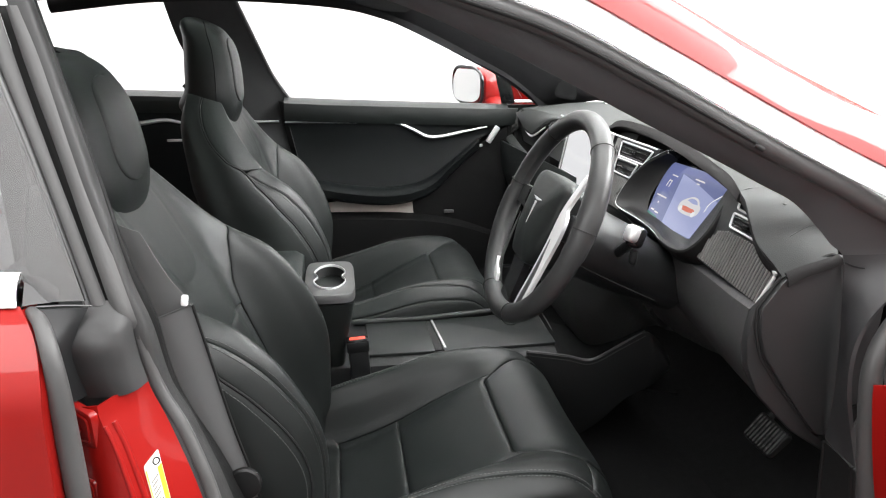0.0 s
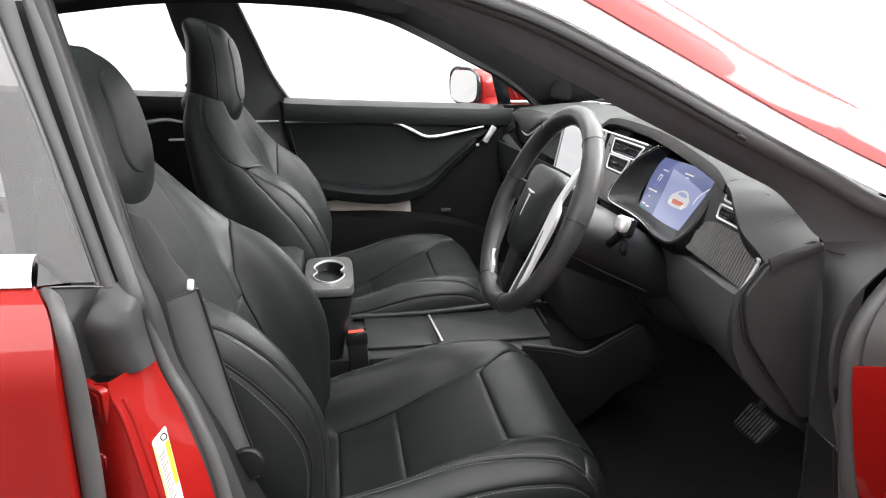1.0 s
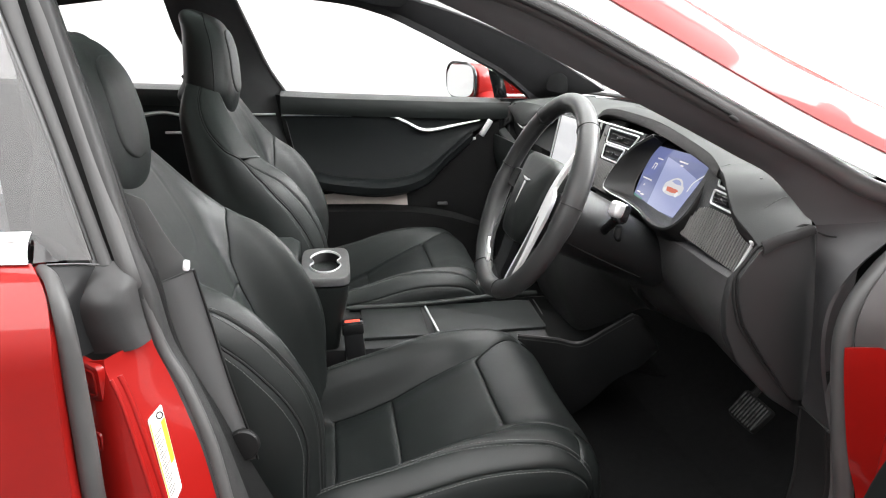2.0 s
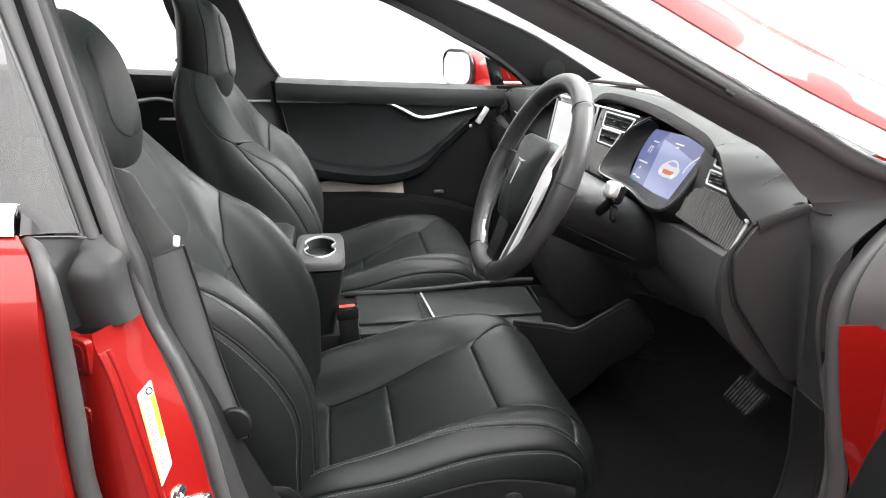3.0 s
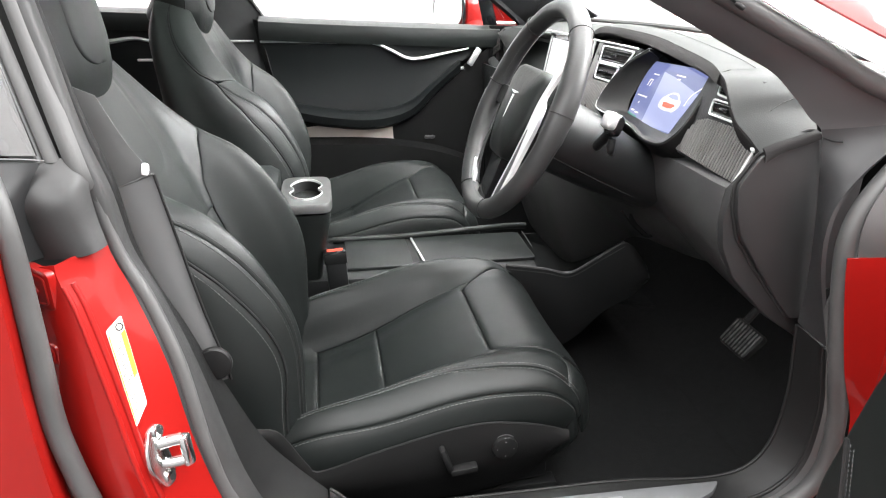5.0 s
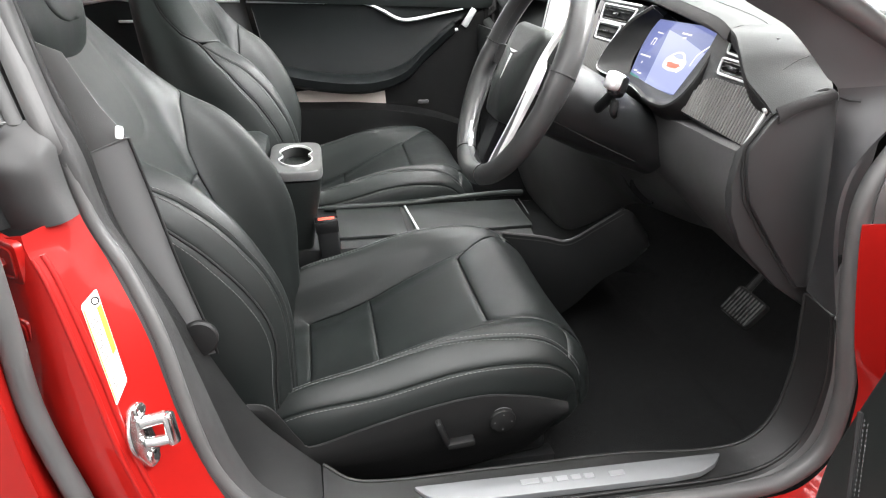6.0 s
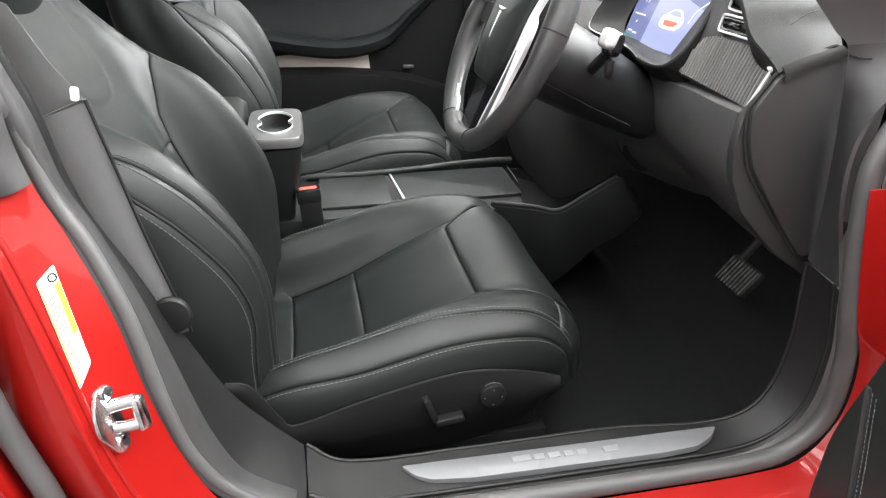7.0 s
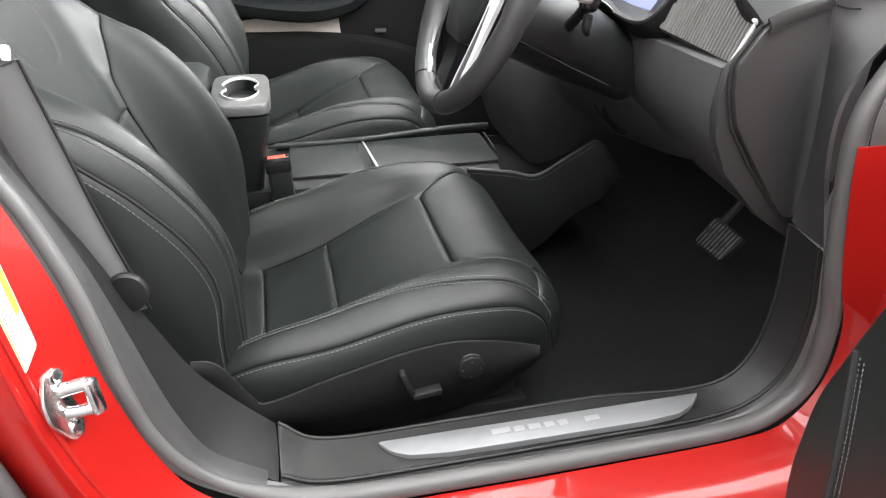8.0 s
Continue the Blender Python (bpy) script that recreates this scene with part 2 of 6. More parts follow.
def rbox(size, m, r=0.004, seg=2):
    """A box with rounded edges, at the pose m."""
    bm = bmesh.new()
    bmesh.ops.create_cube(bm, size=1)
    bmesh.ops.scale(bm, vec=size, verts=bm.verts)
    bmesh.ops.bevel(bm, geom=list(bm.edges), offset=min(r, min(size) * 0.45), segments=seg, profile=0.5, affect="EDGES")
    bmesh.ops.transform(bm, matrix=m, verts=bm.verts)
    return from_bm(bm)


def slab(outline, m, thick, r=0.003, seg=2):
    """A plate with a rounded rim: a flat outline (x, y) at the pose m, thick along +z, its rim rounded by r."""
    bm = bmesh.new()
    face = bm.faces.new([bm.verts.new((x, y, 0)) for x, y in outline])
    face.normal_update()
    if face.normal.z > 0:
        face.normal_flip()
    top = bmesh.ops.extrude_face_region(bm, geom=[face])
    lifted = [v for v in top["geom"] if isinstance(v, bmesh.types.BMVert)]
    bmesh.ops.translate(bm, vec=(0, 0, thick), verts=lifted)
    if r:
        lid = set(lifted)
        rim = [e for e in bm.edges if e.verts[0] in lid and e.verts[1] in lid]
        bmesh.ops.bevel(bm, geom=rim, offset=min(r, thick * 0.95), segments=seg, profile=0.5, affect="EDGES")
    bmesh.ops.transform(bm, matrix=m, verts=bm.verts)
    return from_bm(bm)


def frame3(origin, xdir, ydir):
    """A pose from an origin and two directions of a plane."""
    x = Vector(xdir).normalized()
    z = x.cross(Vector(ydir)).normalized()
    y = z.cross(x)
    m = Matrix((x, y, z)).transposed().to_4x4()
    m.translation = origin
    return m


def rounded(points, r, seg=5):
    """An outline with its corners rounded."""
    out, n = [], len(points)
    for i in range(n):
        p = np.array(points[i], float)
        a, b = np.array(points[i - 1], float) - p, np.array(points[(i + 1) % n], float) - p
        la, lb = np.linalg.norm(a), np.linalg.norm(b)
        k = min(r, la * 0.45, lb * 0.45)
        s, e = p + a / la * k, p + b / lb * k
        for t in np.linspace(0, 1, seg):
            out.append(tuple((1 - t) ** 2 * s + 2 * t * (1 - t) * p + t * t * e))
    return out


def disc(r, m, thick, seg=28, bevel=0.002):
    return slab([(r * math.cos(2 * math.pi * i / seg), r * math.sin(2 * math.pi * i / seg)) for i in range(seg)], m, thick, bevel)


def thing(name, label, category, at=(0, 0, 0), group="", kind=""):
    ob = new(name)
    ob.location = at
    ob.empty_display_size = 0.1
    return tagged(ob, label, category, group, kind)


def part(name, geo, mat, parent=None, label="", sharp=38, kind=""):
    v, f = geo
    me = bpy.data.meshes.new(name)
    me.from_pydata([tuple(map(float, p)) for p in v], [], f)
    me.validate()
    bm = bmesh.new()
    bm.from_mesh(me)
    bmesh.ops.recalc_face_normals(bm, faces=bm.faces)
    bm.to_mesh(me)
    bm.free()
    me.shade_smooth()
    me.set_sharp_from_angle(angle=radians(sharp))
    me.materials.append(mat)
    ob = new(name, me)
    if parent is not None:
        top = parent
        off = Vector((0, 0, 0))
        while top is not None:
            off += top.location
            top = top.parent
        ob.parent = parent
        me.transform(Matrix.Translation(-off))
    return tagged(ob, label, kind=kind)


def stitches(line, length=0.0042, gap=0.0024, r=0.0007, lift=None):
    """A row of thread stitches along a line."""
    p = np.array(line, float)
    s = np.r_[0, np.cumsum(np.linalg.norm(np.diff(p, axis=0), axis=1))]
    geos, at = [], 0.0
    while at + length < s[-1]:
        ends = [np.array([np.interp(w, s, p[:, k]) for k in range(3)]) for w in (at, at + length / 2, at + length)]
        d = ends[2] - ends[0]
        d /= np.linalg.norm(d) + 1e-9
        a = np.cross(d, (0.3, 0.5, 0.81))
        a /= np.linalg.norm(a)
        b = np.cross(a, d)
        ring = [a * r, b * r, -a * r, -b * r]
        v = [e + o * (1 if k == 1 else 0.75) for k, e in enumerate(ends) for o in ring]
        f = [(4 * k + i, 4 * k + (i + 1) % 4, 4 * k + 4 + (i + 1) % 4, 4 * k + 4 + i) for k in range(2) for i in range(4)] + [(3, 2, 1, 0), (8, 9, 10, 11)]
        geos.append((v, f))
        at += length + gap
    return merge(*geos)


def padded(surface, u, v, nu, nv, tuck=0.005, roll=0.014, puff=0.0):
    """An upholstered panel cut out of a surface(u, v), its rim rolled in to the seam. A bound of u may depend on v, or one of v on u."""
    edge = lambda n: 0.5 - 0.5 * np.cos(np.pi * np.linspace(0, 1, n)) * (0.55 + 0.45 * np.abs(np.cos(np.pi * np.linspace(0, 1, n))))  # noqa: E731
    a, b = np.meshgrid(edge(nu), edge(nv), indexing="ij")
    if callable(u[0]) or callable(u[1]):
        vs = v[0] + (v[1] - v[0]) * b
        u0, u1 = (k(vs) if callable(k) else k for k in u)
        us = u0 + (u1 - u0) * a
    else:
        us = u[0] + (u[1] - u[0]) * a
        v0, v1 = (k(us) if callable(k) else k for k in v)
        vs = v0 + (v1 - v0) * b
    p = surface(us, vs)
    du = np.r_[np.zeros((1, nv)), np.cumsum(np.linalg.norm(np.diff(p, axis=0), axis=2), 0)]
    dv = np.c_[np.zeros((nu, 1)), np.cumsum(np.linalg.norm(np.diff(p, axis=1), axis=2), 1)]
    near = np.minimum(np.minimum(du, du[-1:] - du), np.minimum(dv, dv[:, -1:] - dv))
    far = np.clip(near / roll, 0, 1)
    sink = -tuck * (1 - np.sqrt(1 - (1 - far) ** 2))
    swell = puff * np.sin(np.pi * np.clip(du / (du[-1:] + 1e-9), 0, 1)) * np.sin(np.pi * np.clip(dv / (dv[:, -1:] + 1e-9), 0, 1))
    facing = np.sign(vs[0, -1] - vs[0, 0])
    return p + (sink + swell)[..., None] * normals(p) * surface.side * facing


# ---- studio ----
# floor is out of view; its dark tone only limits light bounced upwards
part("floor", rbox((11, 8, 0.1), pose(1.4, 0, -0.05), 0.01), STUDIO_FLOOR)
tagged(bpy.data.objects["floor"], "unseen studio floor, darkened to cut bounced light", "floor", kind="structure")
for name, size, at in (("wall_north", (11, 0.1, 3.6), (1.4, 4.05, 1.8)), ("wall_south", (11, 0.1, 3.6), (1.4, -4.05, 1.8)),
                       ("wall_east", (0.1, 8, 3.6), (6.95, 0, 1.8)), ("wall_west", (0.1, 8, 3.6), (-4.15, 0, 1.8))):
    tagged(part(name, rbox(size, pose(*at), 0.01), STUDIO_WHITE), "plain white studio wall behind the car", "wall", kind="structure")
# this wall is out of view; its grey is chosen to dim camera-facing surfaces
bpy.data.objects["wall_south"].data.materials[0] = STUDIO_GREY
tagged(bpy.data.objects["wall_south"], "unseen studio wall behind the camera, greyed to dim near faces", "wall", kind="structure")
tagged(part("ceiling", rbox((11, 8, 0.1), pose(1.4, 0, 3.65), 0.01), STUDIO_WHITE), "plain white studio ceiling", "ceiling", kind="structure")


# ---- seats ----
SEAT_Y = -0.385
# cushion: key, x, z of the middle, bolster height, insert half width, peak half width, outer half width
CUSHION = [(0.00, -0.10, 0.395, 0.060, 0.140, 0.195, 0.240), (0.15, 0.00, 0.412, 0.095, 0.140, 0.202, 0.252), (0.35, 0.11, 0.452, 0.088, 0.138, 0.205, 0.258),
           (0.55, 0.22, 0.512, 0.062, 0.135, 0.205, 0.260), (0.70, 0.31, 0.553, 0.028, 0.134, 0.205, 0.258), (0.82, 0.385, 0.562, 0.006, 0.140, 0.205, 0.250),
           (0.91, 0.440, 0.530, -0.012, 0.150, 0.205, 0.240), (1.00, 0.465, 0.455, -0.018, 0.155, 0.205, 0.232)]


def upright(p, degrees):
    """Points of a backrest set more upright about the hip line."""
    c, s = math.cos(radians(degrees)), math.sin(radians(degrees))
    x, z = p[..., 0] + 0.06, p[..., 2] - 0.45
    return np.stack([x * c + z * s - 0.06, p[..., 1], z * c - x * s + 0.45], -1)


class Surface:
    """A shape swept along rows of numbers; u along, v across from the middle (0) outwards (8)."""
    side = 1.0
    recline = 0.0

    def __call__(self, us, vs):
        us, vs = np.asarray(us, float), np.asarray(vs, float)
        if us.ndim == 1:
            us, vs = np.meshgrid(us, vs, indexing="ij")
        flat = self.point(us.ravel(), vs.ravel())
        return upright(flat.reshape(*us.shape, 3), self.recline)


def slope(rows, us):
    d = table(rows, np.clip(us + 0.01, 0, 1))[:, :2] - table(rows, np.clip(us - 0.01, 0, 1))[:, :2]
    return (d / np.linalg.norm(d, axis=1, keepdims=True)).T


def knots(*pairs):
    n = max(np.size(q) for pair in pairs for q in pair)
    return np.stack([np.stack([np.broadcast_to(a, n), np.broadcast_to(b, n)], 1) for a, b in pairs], 1)


class Cushion(Surface):
    def point(self, us, vs):
        x, z, hb, wi, wp, wo = table(CUSHION, us).T
        tx, tz = slope(CUSHION, us)
        k = knots((0 * x, 0 * x), (wi * 0.55, 0.002), (wi, 0.004), ((wi + wp) / 2 + 0.004, hb * 0.66 + 0.006), (wp, hb + 0.004), (wo - 0.012, hb - 0.024), (wo, hb - 0.07), (wo - 0.012, hb - 0.135), (wo - 0.03, hb - 0.16))
        y, h = profile(k, np.abs(vs)).T
        return np.stack([x - tz * h * 0.55, SEAT_Y + np.sign(vs) * y, z + h * (0.35 + 0.65 * tx)], 1)


# backrest: key, x, z of the middle, bolster depth, insert half width, peak half width, outer half width, thickness
BACK = [(0.00, -0.035, 0.415, 0.020, 0.135, 0.180, 0.225, 0.11), (0.14, -0.075, 0.51, 0.068, 0.135, 0.192, 0.240, 0.12), (0.30, -0.118, 0.62, 0.110, 0.133, 0.198, 0.252, 0.13),
        (0.45, -0.160, 0.725, 0.106, 0.135, 0.203, 0.258, 0.13), (0.55, -0.190, 0.795, 0.082, 0.138, 0.203, 0.258, 0.13), (0.62, -0.215, 0.845, 0.046, 0.138, 0.200, 0.252, 0.13), (0.70, -0.243, 0.90, 0.018, 0.130, 0.187, 0.236, 0.125),
        (0.82, -0.288, 0.975, 0.006, 0.104, 0.150, 0.190, 0.105), (0.90, -0.317, 1.027, 0.003, 0.074, 0.112, 0.144, 0.085), (0.96, -0.342, 1.062, 0.006, 0.06, 0.090, 0.112, 0.055), (1.00, -0.365, 1.082, -0.010, 0.05, 0.062, 0.075, 0.03)]



class Backrest(Surface):
    side = -1.0

    def point(self, us, vs):
        x, z, hb, wi, wp, wo, th = table(BACK, us).T
        tx, tz = slope(BACK, us)
        k = knots((0 * x, 0 * x), (wi * 0.55, 0.001), (wi, 0.004), ((wi + wp) / 2 + 0.006, hb * 0.62 + 0.006), (wp, hb + 0.003), (wo - 0.008, hb * 0.55 - 0.02), (wo, -0.05), (wo * 0.9, -th), (0.0, -th - 0.015))
        y, h = profile(k, np.abs(vs)).T
        return np.stack([x + tz * h, SEAT_Y + np.sign(vs) * y, z - tx * h], 1)


# head restraint: key, x front, z, half width, depth, insert half width
HEAD = [(0.00, -0.318, 0.935, 0.045, 0.07, 0.035), (0.10, -0.286, 0.956, 0.100, 0.125, 0.066), (0.25, -0.274, 1.002, 0.126, 0.122, 0.082), (0.45, -0.278, 1.062, 0.126, 0.120, 0.082),
        (0.65, -0.290, 1.122, 0.118, 0.112, 0.076), (0.80, -0.306, 1.159, 0.104, 0.105, 0.068), (0.90, -0.322, 1.181, 0.084, 0.080, 0.05), (0.96, -0.340, 1.192, 0.058, 0.046, 0.03), (1.00, -0.360, 1.196, 0.02, 0.008, 0.01)]


class Head(Surface):
    side = -1.0
    lift = 0.0

    def point(self, us, vs):
        x, z, w, dep, wi = table(HEAD, us).T
        k = knots((0 * x, 0 * x), (wi * 0.55, -0.002), (wi, -0.008), (w * 0.86, -0.022), (w, -dep * 0.5), (w * 0.9, -dep * 0.85), (w * 0.6, -dep - 0.004), (w * 0.25, -dep - 0.008), (0, -dep - 0.008))
        y, h = profile(k, np.abs(vs)).T
        return np.stack([x + h + self.lift, SEAT_Y + np.sign(vs) * y, z - 0.25 * h], 1)


def raised(surface, us, vs, lift):
    """Points on a surface, a little above it."""
    p = surface(us, vs)
    return p + lift * surface.side * normals(p)


def along(surface, u=None, v=None, n=60, a=0.0, b=1.0, lift=0.001):
    """A line on a surface at one u or one v."""
    s = np.linspace(a, b, n)
    if v is not None:
        return raised(surface, s, np.array([v - 0.05, v, v + 0.05]), lift)[:, 1]
    return raised(surface, np.array([u - 0.01, u, u + 0.01]), s, lift)[1]


def front_seam(v):
    """Where the thigh pad's seam runs: straight in the middle, swinging forward at both ends."""
    return 0.685 + 0.17 * np.clip((np.abs(v) - 1.75) / 1.3, 0, 1)


def seam(us, vs, sgn=1):
    """A seam's place across a surface, by its place along it."""
    rows = list(zip(us, vs))
    return lambda u: sgn * table(rows, np.ravel(u))[:, 0].reshape(np.shape(u))


def insert_edge(sgn):
    """The rim of the backrest's middle panel, swinging out round the shoulder."""
    return seam((0, 0.45, 0.50, 0.545, 0.615, 0.645, 0.67, 0.715, 0.80, 0.887, 0.94, 1.0), (2, 2, 2.06, 2.2, 2.9, 3.9, 4.85, 5.43, 5.86, 5.63, 4.9, 4.4), sgn)


def ridge_seam(sgn):
    """The double-stitched seam along the ridge of a backrest bolster."""
    return seam((0, 0.337, 0.435, 0.535, 0.59, 0.66), (4.2, 4.2, 4.28, 4.41, 4.53, 4.82), sgn)


def side_seam(sgn):
    """The piped seam between a backrest bolster and its side, and on round the shoulder."""
    return seam((0, 0.147, 0.23, 0.34, 0.45, 0.54, 0.60, 0.67, 0.715, 0.80, 0.887, 0.94, 1.0), (4.8, 4.6, 4.49, 4.56, 4.70, 4.85, 4.85, 4.9, 5.43, 5.86, 5.63, 4.9, 4.4), sgn)


def cushion_seam(sgn):
    """The double-stitched seam along the top of a cushion bolster."""
    return seam((0, 0.38, 0.53, 0.65, 0.77, 0.85, 0.93), (4.0, 4.03, 4.13, 4.26, 4.43, 4.69, 4.9), sgn)


def cushion_side_seam(sgn):
    """The stitched seam down the side of a cushion bolster."""
    return seam((0, 0.167, 0.356, 0.5, 0.63, 0.82, 0.97), (4.70, 4.82, 5.02, 5.12, 5.16, 5.30, 5.34), sgn)


def pad_edge(sgn):
    """The oval rim of the head pad."""
    return lambda u: sgn * 1.85 * np.sqrt(np.clip(1 - np.abs((u - 0.565) / 0.278) ** 4, 0.02, 1))


def tongue_line(n=90):
    """The long tongue-shaped seam in the middle of the backrest: u and v."""
    p = curve([(0.95, -1.9), (0.82, -1.6), (0.74, -1.2), (0.66, -0.85), (0.63, -0.55), (0.62, 0.0), (0.63, 0.55), (0.66, 0.85), (0.74, 1.2), (0.82, 1.6), (0.95, 1.9)], n)
    return p[:, 0], p[:, 1]


def seam_line(surface, us, vs, lift=0.001):
    """A line of points a little above a surface."""
    mid, up, out = surface.point(us, vs), surface.point(us + 0.004, vs), surface.point(us, vs + 0.02)
    n = np.cross(up - mid, out - mid)
    n /= np.linalg.norm(n, axis=1, keepdims=True)
    return upright(mid + lift * surface.side * n, surface.recline)


def build_seat(recline=0.0):
    seat = thing("sports_seat", "black leather sports car seat with tall fixed headrest and grey stitching", "seat", (0.1, SEAT_Y, 0.3), "front seats")
    c, b, h = Cushion(), Backrest(), Head()
    b.recline, h.recline = recline, 1.1 * recline
    cushion = part("cushion", grid(padded(c, (0.377, front_seam), (-2, 2), 34, 36, puff=0.004)), LEATHER, seat)
    part("cushion_rear", grid(padded(c, (0.157, 0.377), (-2, 2), 20, 30)), LEATHER, cushion)
    part("cushion_rear", grid(padded(c, (0.0, 0.157), (-2.6, 2.6), 20, 30)), LEATHER, cushion)
    part("thigh_pad", grid(padded(c, (front_seam, 1.0), (-2.75, 2.75), 34, 44, tuck=0.006)), LEATHER, cushion)
    for sgn in (-1, 1):
        inner, outer = cushion_seam(sgn), cushion_side_seam(sgn)
        bolster = part("cushion_bolster", grid(padded(c, (0.0, 0.86), (seam((0, 0.70, 0.718, 0.76, 0.815, 0.86), (2, 2, 2.0, 2.32, 2.75, 2.75), sgn), inner), 60, 26, tuck=0.004)), LEATHER, seat)
        part("bolster_strip", grid(padded(c, (0.0, 0.955), (inner, outer), 60, 16, tuck=0.0035, roll=0.009)), LEATHER, bolster)
        part("bolster_side", grid(padded(c, (0.0, 0.985), (outer, 8 * sgn), 60, 16, tuck=0.003, roll=0.008)), LEATHER, bolster)
        part("bolster_nose", grid(padded(c, (0.86, 1.0), (2.75 * sgn, 5.0 * sgn), 18, 18, tuck=0.006, roll=0.012, puff=0.004)), LEATHER, bolster)
        us = np.linspace(0.862, 0.995, 30)
        part("nose_piping", tube(seam_line(c, us, np.full(30, 2.76 * sgn), 0.0012), 0.0017, 8), LEATHER, bolster)
        us = np.linspace(0.02, 0.92, 110)
        for off in (-0.09, 0.09):
            part("stitching", stitches(seam_line(c, us, inner(us) + sgn * off, 0.0006)), THREAD, bolster)
        part("stitching", stitches(seam_line(c, us, outer(us) + sgn * 0.10, 0.0006)), THREAD, bolster)
    p = padded(b, (0.475, 0.995), (insert_edge(-1), insert_edge(1)), 130, 150, tuck=0.003, roll=0.010, puff=0.003)
    tongue = upright(b.point(*tongue_line(200)), recline)
    gap = np.linalg.norm(p.reshape(-1, 1, 3) - tongue[None], axis=2).min(1).reshape(p.shape[:2])
    p = p + (0.0016 * np.exp(-(gap / 0.004) ** 2))[..., None] * normals(p)
    back = part("backrest", grid(p), LEATHER, seat)
    part("tongue_seam", tube(seam_line(b, *tongue_line(), -0.0006), 0.0006, 6), DARK_GAP, back)
    part("lumbar_pad", grid(padded(b, (0.0, 0.475), (-2, 2), 34, 30, puff=0.004)), LEATHER, back)
    for sgn in (-1, 1):
        ridge, outer = ridge_seam(sgn), side_seam(sgn)
        bolster = part("backrest_bolster", grid(padded(b, (0.0, 0.66), (insert_edge(sgn), ridge), 64, 24, tuck=0.0018, roll=0.008, puff=0.003)), LEATHER, seat)
        part("bolster_strip", grid(padded(b, (0.0, 0.668), (ridge, outer), 70, 14, tuck=0.0018, roll=0.006)), LEATHER, bolster)
        part("backrest_side", grid(padded(b, (0.0, 1.0), (outer, 8 * sgn), 80, 26, tuck=0.004, roll=0.008)), LEATHER, bolster)
        us = np.linspace(0.03, 0.65, 120)
        for off in (-0.07, 0.07):
            part("stitching", stitches(seam_line(b, us, ridge(us) + sgn * off, 0.0006)), DARK_THREAD, bolster)
        part("stitching", stitches(seam_line(b, us, outer(us) + sgn * 0.11, 0.0006)), THREAD, bolster)
        us = np.linspace(0.03, 0.945, 150)
        part("piping", tube(seam_line(b, us, outer(us), -0.001), 0.0020, 6), DARK_GAP, bolster)
    head = part("headrest", grid(np.concatenate([h(np.linspace(0, 1, 44), np.linspace(-8, 8, 61))], 0)), LEATHER, seat)
    pad = Head()
    pad.recline, pad.lift = h.recline, 0.003
    part("headrest_pad", grid(padded(pad, (0.29, 0.84), (pad_edge(-1), pad_edge(1)), 44, 30, tuck=0.004, roll=0.008)), LEATHER, head)
    for sgn in (-1, 1):
        part("headrest_seam", tube(along(h, v=3.6 * sgn, a=0.12, b=0.97, n=50, lift=0.0), 0.0016, 6), DARK_GAP, head)
    # side cover with its knob and lever
    top = curve([(-0.075, 0.535), (-0.045, 0.525), (-0.01, 0.465), (0.01, 0.449), (0.096, 0.474), (0.19, 0.498), (0.26, 0.507), (0.32, 0.500), (0.36, 0.490), (0.395, 0.478)], 60)
    low = curve([(-0.085, 0.51), (-0.06, 0.455), (-0.02, 0.40), (0.03, 0.365), (0.10, 0.352), (0.20, 0.352), (0.28, 0.360), (0.345, 0.382), (0.382, 0.415), (0.396, 0.45)], 60)
    t = np.linspace(0, 1, 10)
    rows = np.array([[(a[0] * (1 - k) + q[0] * k, SEAT_Y - 0.262 - 0.006 * math.sin(math.pi * min(1, k * 1.6)) + 0.035 * max(0, k - 0.45) ** 1.5 * 2, a[1] * (1 - k) + q[1] * k) for k in t] for a, q in zip(top, low)])
    cover = part("side_cover", sheet(rows, 0.004), DULL, seat, "black plastic side cover")
    part("cover_edge", tube(np.c_[top[:, 0], np.full(60, SEAT_Y - 0.263), top[:, 1]], 0.0020, 8), TRIM, cover)
    m = frame3((0.291, SEAT_Y - 0.265, 0.466), (1, 0, 0), (0, 0, 1))
    knob = part("lumbar_knob", merge(disc(0.0225, m @ pose(0, 0, 0), 0.004, bevel=0.001), disc(0.020, m @ pose(0, 0, 0.004), 0.008, bevel=0.003)), TRIM, cover, "round black lumbar knob")
    part("knob_ring", tube([m @ Vector((0.0212 * math.cos(a), 0.0212 * math.sin(a), 0.0045)) for a in np.linspace(0, 2 * math.pi, 40, endpoint=False)], 0.0009, 6, closed=True), GREY_SATIN, cover)
    for k in range(4):
        part("knob_mark", disc(0.0013, m @ pose(0.013 * math.cos(k * 1.571), 0.013 * math.sin(k * 1.571), 0.0115), 0.0008, 8, 0), THREAD, cover)
    part("recline_lever", rbox((0.009, 0.020, 0.047), pose(0.199, SEAT_Y - 0.274, 0.457, 0, -20, 0), 0.003), TRIM, cover)
    part("slide_lever", rbox((0.042, 0.022, 0.011), pose(0.226, SEAT_Y - 0.275, 0.438, 0, -6, 0), 0.003), TRIM, cover)
    part("seat_base", rbox((0.44, 0.40, 0.10), pose(0.17, SEAT_Y, 0.36, 0, -6, 0), 0.01), PLASTIC, seat, "black seat base")
    for dy in (-0.19, 0.19):
        part("seat_rail", rbox((0.5, 0.03, 0.04), pose(0.16, SEAT_Y + dy, 0.305), 0.004), PLASTIC, seat, "black steel seat rail")
    return seat


